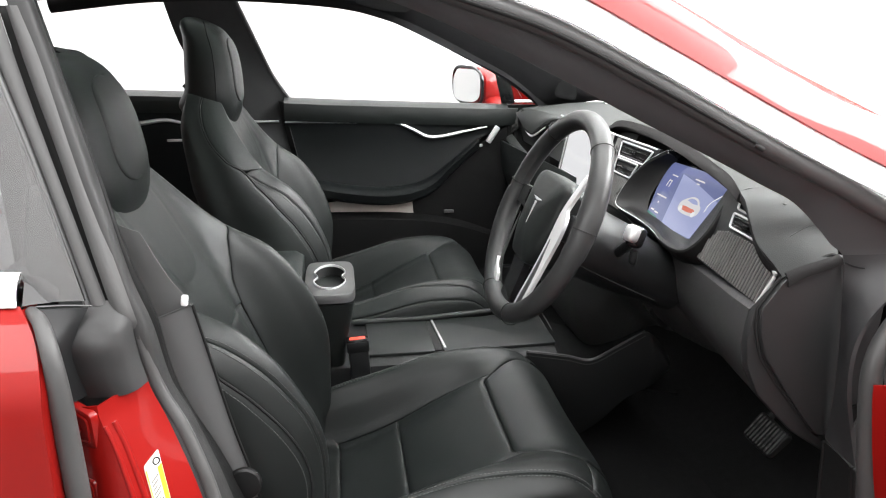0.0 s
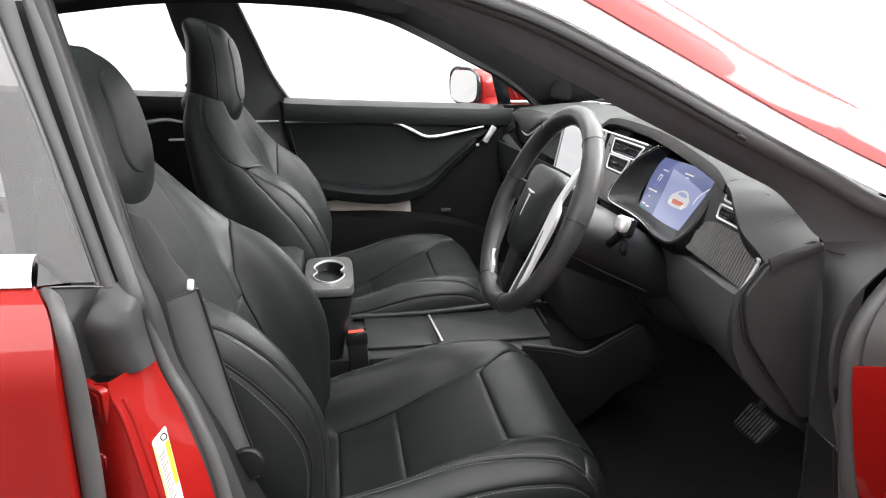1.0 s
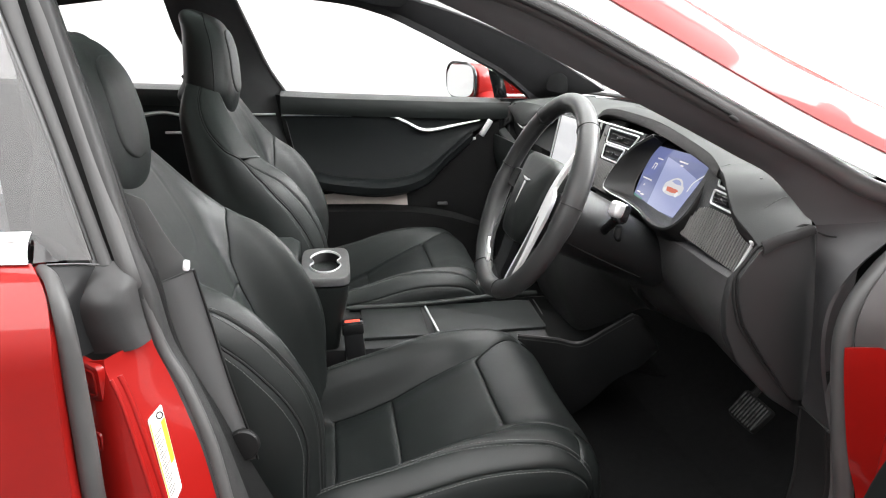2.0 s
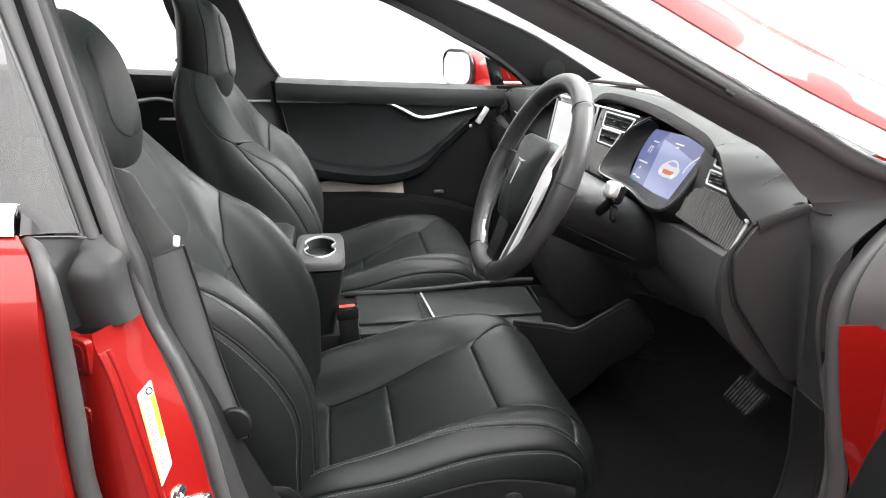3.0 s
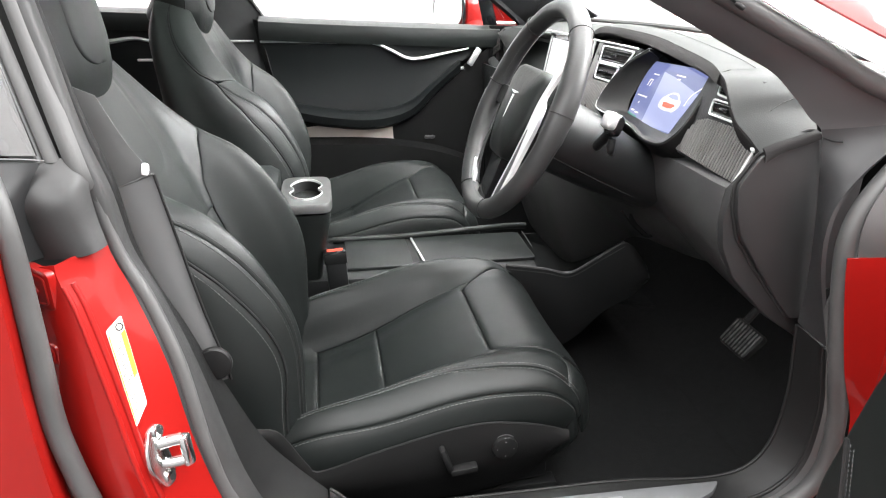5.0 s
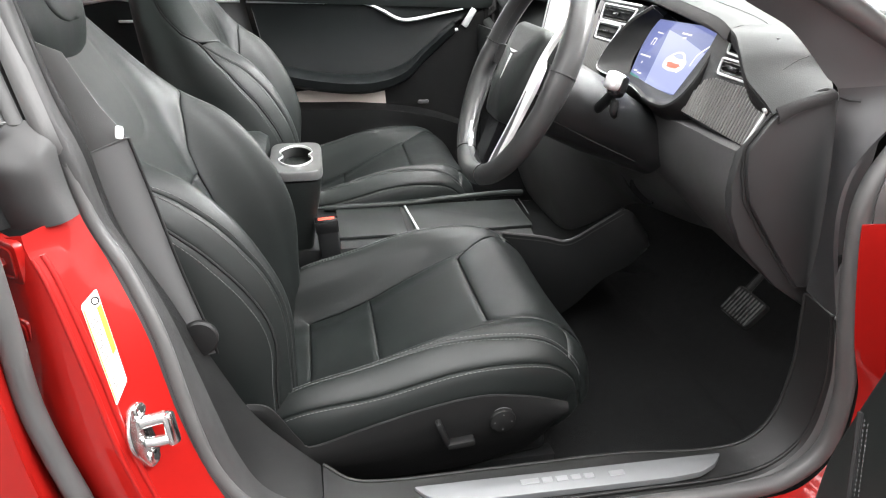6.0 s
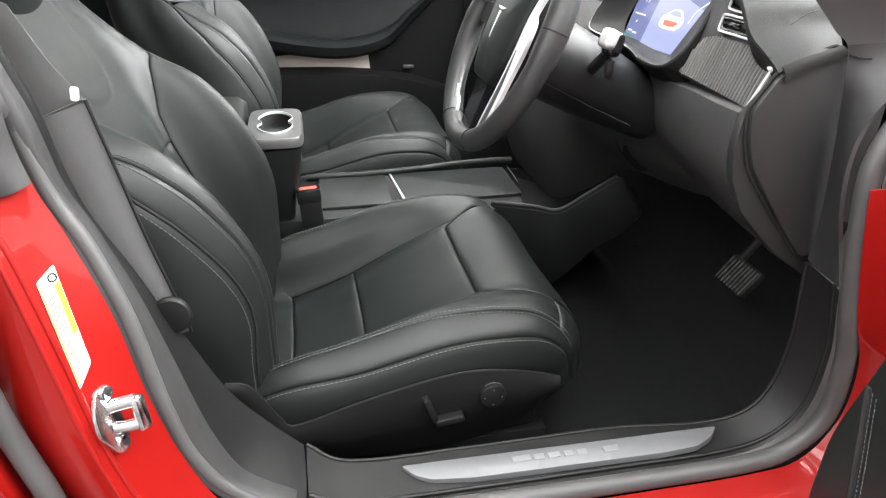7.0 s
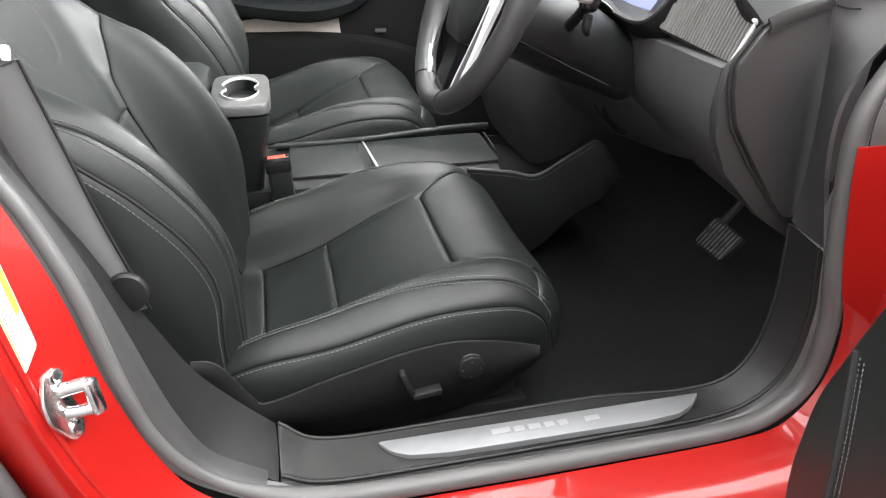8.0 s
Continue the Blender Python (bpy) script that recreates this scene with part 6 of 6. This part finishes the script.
# solid near-black tube for the shaded pocket inside, a second tube for its lit edge
part("pocket_slot", tube([(0.629, -0.309, 0.710), (0.645, -0.292, 0.692), (0.664, -0.284, 0.674), (0.682, -0.276, 0.658), (0.684, -0.300, 0.660)], [0.003, 0.009, 0.012, 0.012, 0.004], 10, 30, flat=0.6), DARK_GAP, dash, "pocket under the column, its shaded inside drawn as a dark tube")
part("pocket_edge", tube([(0.625, -0.277, 0.708), (0.645, -0.266, 0.685), (0.674, -0.249, 0.657), (0.691, -0.259, 0.646), (0.686, -0.290, 0.655)], 0.0020, 8, 24), DASH_PLASTIC, dash)

# ---- steering wheel ----
A = 0.41
WC = Vector((0.360, -0.405, 0.937))
WM = Matrix(((0, math.sin(A), -math.cos(A), WC.x), (-1, 0, 0, WC.y), (0, math.cos(A), math.sin(A), WC.z), (0, 0, 0, 1)))
wheel = thing("steering_wheel", "black leather steering wheel with satin silver spokes", "steering wheel", tuple(WC))
ring = [WM @ Vector((0.1718 * math.cos(a), 0.1718 * math.sin(a), 0)) for a in np.linspace(0, 2 * math.pi, 96, endpoint=False)]
fat = [0.0166 + 0.0022 * math.exp(-((math.degrees(a) % 180 - 15) / 25) ** 2) for a in np.linspace(0, 2 * math.pi, 96)]
rim = part("rim", tube(ring, fat, 20, closed=True), WHEEL_LEATHER, wheel, "black leather rim")
for deg in (52, 128, 248, 292, 8, 172):
    a = radians(deg)
    mid = WM @ Vector((0.173 * math.cos(a), 0.173 * math.sin(a), 0))
    e1, e2 = (WM.to_3x3() @ Vector((math.cos(a), math.sin(a), 0))), (WM.to_3x3() @ Vector((0, 0, 1)))
    part("rim_seam", tube([mid + (e1 * math.cos(k) + e2 * math.sin(k)) * 0.0182 for k in np.linspace(0, 2 * math.pi, 20, endpoint=False)], 0.0008, 6, closed=True), DARK_GAP, rim)
part("rim_stitching", stitches([WM @ Vector((0.1558 * math.cos(a), 0.1558 * math.sin(a), 0.004)) for a in np.linspace(0, 2 * math.pi, 240)], 0.003, 0.003), DARK_THREAD, rim)
hub_line = rounded([(1.15 * a, b) for a, b in [(-0.050, 0.078), (0.050, 0.078), (0.067, 0.068), (0.062, 0.0), (0.054, -0.040), (0.034, -0.074), (-0.034, -0.074), (-0.054, -0.040), (-0.062, 0.0), (-0.067, 0.068)]], 0.010, 5)
rings = []
for h, s in ((-0.050, 0.92), (-0.03, 1.0), (0.0, 1.0), (0.006, 0.995), (0.0092, 0.965), (0.0125, 0.88), (0.0175, 0.62), (0.0205, 0.3), (0.021, 0.1)):
    rings.append([WM @ Vector((x * s, y * s - 0.006, h)) for x, y in hub_line])
hub = part("airbag_hub", loft(rings), LEATHER, wheel, "black leather airbag cover")
kite = [(1.5 * a, 1.5 * b) for a, b in [(-0.013, 0.0135), (-0.006, 0.0115), (0.0, 0.0108), (0.006, 0.0115), (0.013, 0.0135), (0.006, 0.0137), (0.0, 0.0135), (-0.006, 0.0137)]]
part("badge", slab(kite, WM @ pose(0, 0.006, 0.0196), 0.002, 0.0004, 1), SATIN, hub, "small silver badge")
part("badge", slab([(-0.0042, 0.014), (0.0042, 0.014), (0.0008, -0.026), (-0.0008, -0.026)], WM @ pose(0, 0.006, 0.0196), 0.002, 0.0004, 1), SATIN, hub)
for s in (-1, 1):
    arm_rows = [[WM @ Vector((s * x, y, z)) for x, y, z in q] for q in (
        [(0.055, 0.030, -0.014), (0.055, 0.034, -0.032), (0.055, -0.02, -0.034), (0.055, -0.018, -0.014)],
        [(0.10, 0.028, -0.014), (0.10, 0.030, -0.026), (0.10, -0.012, -0.026), (0.10, -0.012, -0.014)],
        [(0.165, 0.024, -0.002), (0.165, 0.026, -0.012), (0.165, -0.010, -0.012), (0.165, -0.008, -0.002)])]
    spoke = part("spoke", loft(arm_rows), WHEEL_LEATHER, wheel, "black side spoke")
    band = [(0.094, 0.096, 0.106, 0.091), (0.084, 0.066, 0.099, 0.062), (0.078, 0.044, 0.093, 0.037), (0.0745, 0.026, 0.098, 0.030), (0.074, 0.008, 0.106, 0.018), (0.073, -0.022, 0.108, -0.010), (0.069, -0.060, 0.103, -0.042), (0.063, -0.098, 0.098, -0.074), (0.057, -0.132, 0.092, -0.110), (0.050, -0.154, 0.084, -0.135)]
    lift = [0.001, 0.0032, 0.0040, 0.0044, 0.0044, 0.0036, 0.0026, 0.0018, 0.001, -0.002]
    up = tuple(WM.to_3x3() @ Vector((0, 0, 1)))
    rows = [(*(WM @ Vector((s * a, b, h))), *(WM @ Vector((s * c, d, h)))) for (a, b, c, d), h in zip(band, lift)][0 if s > 0 else 8:]
    part("silver_spoke", sheet(strip(rows, 60, 8, 0.0012, up), 0.006), SILVER_PAINT, wheel, "satin silver spoke trim")
    inset = [(*(WM @ Vector((s * (a + 0.30 * (c - a)), b + 0.30 * (d - b), h + 0.0016))), *(WM @ Vector((s * (a + k * (c - a)), b + k * (d - b), h + 0.0016)))) for (a, b, c, d), h, k in zip(band[5:], lift[5:], (0.36, 0.55, 0.70, 0.74, 0.74))]
    part("spoke_inset", sheet(strip(inset, 24, 4, 0.0004, up), 0.001), GREY_SATIN, wheel, "dark grey spoke inset")
    part("switch_pack", rbox((0.034, 0.030, 0.012), WM @ pose(s * 0.122, 0.010, -0.014), 0.004), GLOSS_BLACK, spoke, "black switch pack")
part("lower_spoke", loft([[WM @ Vector(q) for q in ((-w, y, z), (w, y, z), (w, y, z - 0.012), (-w, y, z - 0.012))] for w, y, z in ((0.030, -0.070, 0.004), (0.026, -0.11, 0.0), (0.024, -0.165, -0.002))]), GLOSS_BLACK, wheel, "black lower spoke")
column_rings = []
for d, r in ((-0.02, 0.052), (-0.05, 0.060), (-0.09, 0.066), (-0.15, 0.064), (-0.22, 0.056), (-0.28, 0.050)):
    column_rings.append([WM @ Vector((r * 1.1 * math.cos(a), r * 0.95 * math.sin(a) - 0.012 + 0.06 * min(0, d + 0.08), d)) for a in np.linspace(0, 2 * math.pi, 32, endpoint=False)])
col = thing("steering_column", "black plastic steering column cover with stalks", "steering column", (0.45, -0.4, 0.9))
part("column_shroud", loft(column_rings), PLASTIC, col, "black column shroud")
part("stalk", tube([WM @ Vector(q) for q in ((0.05, -0.01, -0.125), (0.10, 0.022, -0.112), (0.130, 0.040, -0.102))], [0.008, 0.008, 0.008], 12, 20), PLASTIC, col, "black stalk")
part("stalk_end", rbox((0.020, 0.022, 0.026), pose(0.455, -0.549, 0.946, 0, 22, 20), 0.007, 3), SATIN, col, "satin silver stalk end")
part("stalk_body", rbox((0.024, 0.024, 0.034), pose(0.466, -0.542, 0.938, 0, 22, 20), 0.009, 3), GLOSS_BLACK, col, "gloss black stalk body")
part("stalk_knob", tube([(0.462, -0.548, 0.918), (0.462, -0.546, 0.902), (0.468, -0.538, 0.893)], [0.006, 0.0065, 0.004], 12, 12), PLASTIC, col)
part("shroud_seam", tube([WM @ Vector((r * 1.1 * math.cos(-0.55) + 0.0006, r * 0.95 * math.sin(-0.55) - 0.0125, d)) for d, r in ((-0.05, 0.060), (-0.09, 0.066), (-0.15, 0.072), (-0.22, 0.076))], 0.0011, 6, 20), DARK_GAP, col)

# ---- pedal ----
pedal = thing("brake_pedal", "black rubber brake pedal with raised ribs", "pedal", (0.84, -0.42, 0.48))
pm = frame3((0.846, -0.425, 0.474), (0.1, -1, -0.08), (0.62, 0, 0.78))
part("pedal_pad", slab(rounded([(-0.037, -0.031), (0.037, -0.031), (0.041, 0.031), (-0.041, 0.031)], 0.010), pm, 0.014, 0.004), DULL, pedal)
for k in range(9):
    part("rib", rbox((0.0028, 0.053, 0.004), pm @ pose(-0.0325 + k * 0.0081, 0, 0.0148), 0.001), GLINT_RUBBER, pedal)
part("pedal_arm", tube([(0.85, -0.40, 0.485), (0.92, -0.385, 0.57), (0.98, -0.37, 0.75)], 0.008, 8, 16), DULL, pedal)

# ---- centre console ----
con = thing("centre_console", "long black centre console with sliding lids between the seats", "console", (0.25, 0.03, 0.28))
prof = [(-0.095, 0.28), (-0.100, 0.48), (-0.092, 0.508), (-0.07, 0.514), (0.13, 0.514), (0.152, 0.508), (0.160, 0.48), (0.155, 0.28)]
part("console_body", loft([[(x, y, z + dz * (z > 0.4)) for y, z in prof] for x, dz in ((-0.35, -0.01), (0.0, 0), (0.3, 0), (0.45, 0.0), (0.52, 0.0))]), PLASTIC, con, "black console body")
part("sliding_lid", rbox((0.155, 0.190, 0.010), pose(0.155, 0.035, 0.5165), 0.003), LEATHER, con, "black sliding lid")
part("tray_lid", slab(rounded([(-0.1275, -0.095), (0.150, -0.090), (0.150, 0.085), (-0.1275, 0.085)], 0.012), pose(0.378, 0.035, 0.5115), 0.010, 0.003), LEATHER, con, "black tray lid")
part("lid_slot", rbox((0.018, 0.170, 0.004), pose(0.2415, 0.035, 0.5165), 0.001), DARK_GAP, con)
part("lid_grip", rbox((0.0055, 0.165, 0.006), pose(0.2525, 0.035, 0.5205, 0, 0, 4), 0.002), SATIN, con, "silver lid grip")
part("console_rail", tube([(0.05, 0.120, 0.522), (0.232, 0.118, 0.525), (0.40, 0.130, 0.530), (0.50, 0.140, 0.531), (0.56, 0.145, 0.528)], 0.008, 10, 30), LEATHER, con)
box_top = rounded([(-0.062, -0.112), (0.050, -0.105), (0.056, 0.095), (-0.062, 0.135)], 0.018, 5)
ring8 = [(-0.004 + 0.038 * math.cos(a) * (1 - 0.30 * math.exp(-(math.sin(a) / 0.22) ** 2)), 0.008 + 0.076 * math.sin(a)) for a in np.linspace(0, 2 * math.pi, 72, endpoint=False)]
out8 = []
for x, y in ring8:
    d = Vector((x + 0.004, y - 0.008)).normalized()
    k = 1 / ((abs(d.x) / 0.056) ** 6 + (abs(d.y) / 0.112) ** 6) ** (1 / 6)
    out8.append((-0.004 + d.x * k, 0.006 + d.y * k))
lid = [[(o[0] * (1 - k) + i[0] * k, o[1] * (1 - k) + i[1] * k, z) for i, o in zip(ring8, out8)] for k, z in ((0.0, 0.672), (0.0, 0.687), (0.06, 0.691), (0.5, 0.692), (0.97, 0.6915), (1.0, 0.690), (1.0, 0.684))]
cup = part("cup_holder", grid(np.array(lid), False, True), GREY_SATIN, con, "grey satin cup holder top")
part("cup_box", loft([[(x * s + dx, y * s, z) for x, y in box_top] for z, s, dx in ((0.50, 0.80, -0.02), (0.56, 0.86, -0.015), (0.62, 0.93, -0.006), (0.667, 0.96, 0))]), LEATHER, con, "black leather cup holder body")
part("cup_rim", grid(np.array([[(x * s - 0.004 * (1 - s), y * s + 0.008 * (1 - s), z) for x, y in ring8] for s, z in ((1.05, 0.6915), (1.04, 0.6945), (1.0, 0.6945), (0.985, 0.690))]), False, True), SATIN, cup, "bright rim")
part("cup_well", merge(loft([[(x * s, y * s, z) for x, y in ring8] for s, z in ((0.99, 0.689), (0.985, 0.60), (0.90, 0.595))][1:]), grid(np.array([[(x * s, y * s, z) for x, y in ring8] for s, z in ((0.985, 0.689), (0.975, 0.602))]), False, True)), DARK_GAP, cup, "black cup well")
part("armrest", loft([[(x, 0.062 + 0.085 * math.copysign(abs(math.cos(a)) ** 0.5, math.cos(a)), z + 0.03 * math.copysign(abs(math.sin(a)) ** 0.5, math.sin(a))) for a in np.linspace(0, 2 * math.pi, 28, endpoint=False)] for x, z in ((-0.40, 0.68), (-0.39, 0.69), (-0.2, 0.695), (-0.085, 0.692), (-0.066, 0.68))]), LEATHER, con, "black leather armrest")
part("armrest_block", rbox((0.30, 0.13, 0.16), pose(-0.23, 0.062, 0.57), 0.015), LEATHER, con)
# side wing of the console towards the footwell
wing = [(0.44, -0.100, 0.525, 0.44, -0.105, 0.30), (0.53, -0.120, 0.517, 0.53, -0.125, 0.30), (0.586, -0.135, 0.511, 0.605, -0.14, 0.345), (0.64, -0.165, 0.560, 0.662, -0.166, 0.425), (0.684, -0.188, 0.601, 0.706, -0.188, 0.466), (0.712, -0.19, 0.578, 0.726, -0.19, 0.488), (0.738, -0.19, 0.540, 0.740, -0.19, 0.503), (0.745, -0.19, 0.517, 0.7445, -0.19, 0.510)]
part("console_wing", sheet(strip(wing, 60, 10, 0.008, (0, -1, 0)), 0.006), PLASTIC, con, "black leather console side")
# lighter plastic than the wing, painting the light caught by its edge
part("wing_edge", tube([r[:3] for r in wing[:5]], 0.0040, 8, 40), DASH_PLASTIC, con)
for x, y0, y1 in ((0.538, 0.02, 0.15), (0.553, 0.05, 0.155)):
    part("tray_edge", tube([(x - 0.003, y0, 0.506), (x, (y0 + y1) / 2, 0.507), (x + 0.002, y1, 0.507)], 0.0013, 6, 12), GREY_SATIN, con)
part("wing_stitching", stitches(curve([(r[0] - 0.002, r[1] - 0.008, r[2] - 0.006) for r in wing[:5]], 80)), THREAD, con)
hump = [(0.51, -0.095, 0.500, 0.51, 0.155, 0.500), (0.58, -0.10, 0.475, 0.58, 0.16, 0.475), (0.68, -0.14, 0.44, 0.68, 0.16, 0.44), (0.80, -0.16, 0.42, 0.80, 0.16, 0.42)]
# carpet black instead of plastic, painting the shade below the dash
part("console_front", sheet(strip(hump, 20, 10), 0.006), CARPET, con, "black console front")

# ---- seat belts ----
bk = thing("belt_buckle", "black seat belt buckle with red release button", "buckle", (0.05, -0.12, 0.45))
bm_ = pose(0.055, -0.100, 0.535, 0, -4, 0) @ Matrix.Diagonal((1.25, 1.1, 1, 1))
part("buckle_case", merge(rbox((0.036, 0.024, 0.105), bm_ @ pose(0, 0, -0.02), 0.005), rbox((0.040, 0.027, 0.028), bm_ @ pose(0, 0, 0.034), 0.004)), PLASTIC, bk)
part("button_frame", rbox((0.039, 0.025, 0.006), bm_ @ pose(0, 0, 0.0465), 0.003), GLOSS_BLACK, bk)
part("release_button", rbox((0.029, 0.014, 0.006), bm_ @ pose(0, 0, 0.048), 0.003), BUCKLE_RED, bk, "red release button")
belt = thing("seat_belt", "black seat belt webbing hanging on the middle pillar", "seat belt", (-0.15, -0.7, 0.8))
web = [(-0.232, -0.688, 1.03, -0.196, -0.694, 1.015), (-0.212, -0.692, 0.97, -0.172, -0.698, 0.965), (-0.188, -0.698, 0.915, -0.150, -0.698, 0.928), (-0.184, -0.690, 0.88, -0.148, -0.690, 0.89)]
part("webbing", sheet(strip(web, 40, 5, 0.002), 0.0018), BELT_WEB, belt)
part("tongue_end", rbox((0.008, 0.006, 0.014), pose(-0.154, -0.706, 0.936, 0, 10, 0), 0.003), WHITE_PLASTIC, belt, "white plastic stop")
guide = [(-0.206, -0.700, 0.906, -0.147, -0.704, 0.930), (-0.184, -0.704, 0.85, -0.131, -0.706, 0.85), (-0.162, -0.708, 0.78, -0.116, -0.708, 0.775), (-0.134, -0.710, 0.71, -0.098, -0.710, 0.70), (-0.118, -0.706, 0.66, -0.092, -0.704, 0.66)]
gd = part("belt_guide_trim", sheet(strip(guide, 40, 6, 0.003), 0.006), LIT_GUIDE, body, "soft grey lower pillar trim")
part("guide_edge", tube([(-0.199, -0.7015, 0.909), (-0.172, -0.7045, 0.9205), (-0.148, -0.7055, 0.9305)], 0.0012, 8, 12), GREY_SATIN, gd)
part("guide_seam", tube([(r[3] + 0.001, r[4] - 0.002, r[5]) for r in guide], 0.0018, 8, 30), TRIM, gd)
part("belt_anchor", loft([[(-0.106 + 0.021 * s * math.cos(a), -0.714 - h, 0.690 + 0.023 * s * math.sin(a)) for a in np.linspace(0, 2 * math.pi, 24, endpoint=False)] for h, s in ((0, 1), (0.004, 1), (0.0065, 0.9), (0.008, 0.5))]), TRIM, belt, "black belt anchor cover")

# ---- open front door ----
od = thing("car_door", "open front car door, black stitched lining and red edge", "car door", (0.6, -0.95, 0.3))
dm = frame3((0.585, -0.93, 0), (-0.34, -0.94, 0), (0, 0, 1))
lining = rounded([(0.035, 0.40), (0.004, 0.50), (0.004, 0.60), (0.03, 0.685), (0.06, 0.78), (0.12, 0.90), (0.95, 0.98), (0.95, 0.36), (0.10, 0.36)], 0.03, 6)
part("lining", slab([(x, y) for x, y in lining], dm @ pose(0, 0, -0.035), 0.035, 0.012, 4), LEATHER, od, "black leather door lining")
part("lining_groove", tube([dm @ Vector(q) for q in ((0.045, 0.69, 0.0005), (0.075, 0.60, 0.0005), (0.10, 0.50, 0.0005), (0.12, 0.40, 0.0005))], 0.004, 8, 20), DARK_GAP, od)
for off in (0.010, 0.018):
    part("stitching", stitches(curve([tuple(dm @ Vector((x + off, z, 0.0015))) for x, z in ((0.045, 0.69), (0.075, 0.60), (0.10, 0.50), (0.12, 0.40))], 60), 0.0032, 0.002, 0.0005), THREAD, od)
part("door_shell", slab(rounded([(-0.02, 0.34), (-0.02, 0.96), (1.0, 1.02), (1.0, 0.30), (0.1, 0.28)], 0.03), dm @ pose(0, 0, -0.155), 0.115, 0.01), RED, od, "red door shell")

# ---- wheels ----
def road_wheel(x, y):
    w = thing("car_wheel", "dark alloy car wheel with black tyre", "wheel", (x, y, 0.0), "car wheels")
    prof = [(0.235, -0.10), (0.30, -0.118), (0.335, -0.105), (0.345, -0.06), (0.347, 0), (0.345, 0.06), (0.335, 0.105), (0.30, 0.118), (0.235, 0.10)]
    ang = np.linspace(0, 2 * math.pi, 40, endpoint=False)
    part("tyre", grid([[(x + r * math.cos(a), y + d, 0.347 + r * math.sin(a)) for r, d in prof] for a in ang], True, True), RUBBER, w, "black tyre")
    r = part("rim", grid([[(x + q * math.cos(a), y + d, 0.347 + q * math.sin(a)) for q, d in ((0.238, -0.10), (0.225, -0.09), (0.21, 0.0), (0.225, 0.09), (0.238, 0.10))] for a in ang], True), GREY_SATIN, w, "grey alloy rim")
    for k in range(5):
        a = 2 * math.pi * k / 5
        part("spoke", tube([(x, y + math.copysign(0.07, y), 0.347), (x + 0.12 * math.cos(a), y + math.copysign(0.085, y), 0.347 + 0.12 * math.sin(a)), (x + 0.225 * math.cos(a), y + math.copysign(0.08, y), 0.347 + 0.225 * math.sin(a))], [0.04, 0.025, 0.02], 8), GREY_SATIN, r)
    return w


ROAD_WHEELS = [road_wheel(x, y) for x in (1.45, -1.51) for y in (-0.83, 0.83)]


# ---- doors, mirror, wheels and fittings are parts of the car ----
def offset(ob):
    at = Vector((0, 0, 0))
    while ob is not None:
        at += ob.location
        ob = ob.parent
    return at


def fold_in(holder, main, name, label=""):
    """Turn a group of pieces into one part of the car: its main mesh, with the other pieces under it."""
    pieces = [ob for ob in holder.children_recursive]
    old = {ob.name: offset(ob) for ob in pieces}
    top = [ob for ob in pieces if ob.name.split(".")[0] == main][0]
    for ob in pieces:
        ob.data.transform(Matrix.Translation(old[ob.name] - body.location))
        ob.parent = body if ob == top else top
    bpy.data.objects.remove(holder)
    top.name = name
    if label:
        tagged(top, label)


fold_in(fd, "upper_panel", "front_door", "closed front door with black leather lining")
fold_in(rd, "panel", "rear_door", "closed rear door with black leather lining")
fold_in(nr, "door_skin", "rear_door", "closed glossy red rear door")
fold_in(od, "lining", "front_door", "open front door with black stitched lining")
fold_in(mir, "mirror_shell", "door_mirror", "red door mirror")
fold_in(st, "striker_plate", "door_striker", "zinc plated steel door striker")
fold_in(lab, "paper", "label", "white and yellow paper label")
fold_in(pedal, "pedal_pad", "brake_pedal", "black rubber brake pedal")
for w in ROAD_WHEELS:
    fold_in(w, "tyre", "wheel", "black tyre on a grey alloy rim")
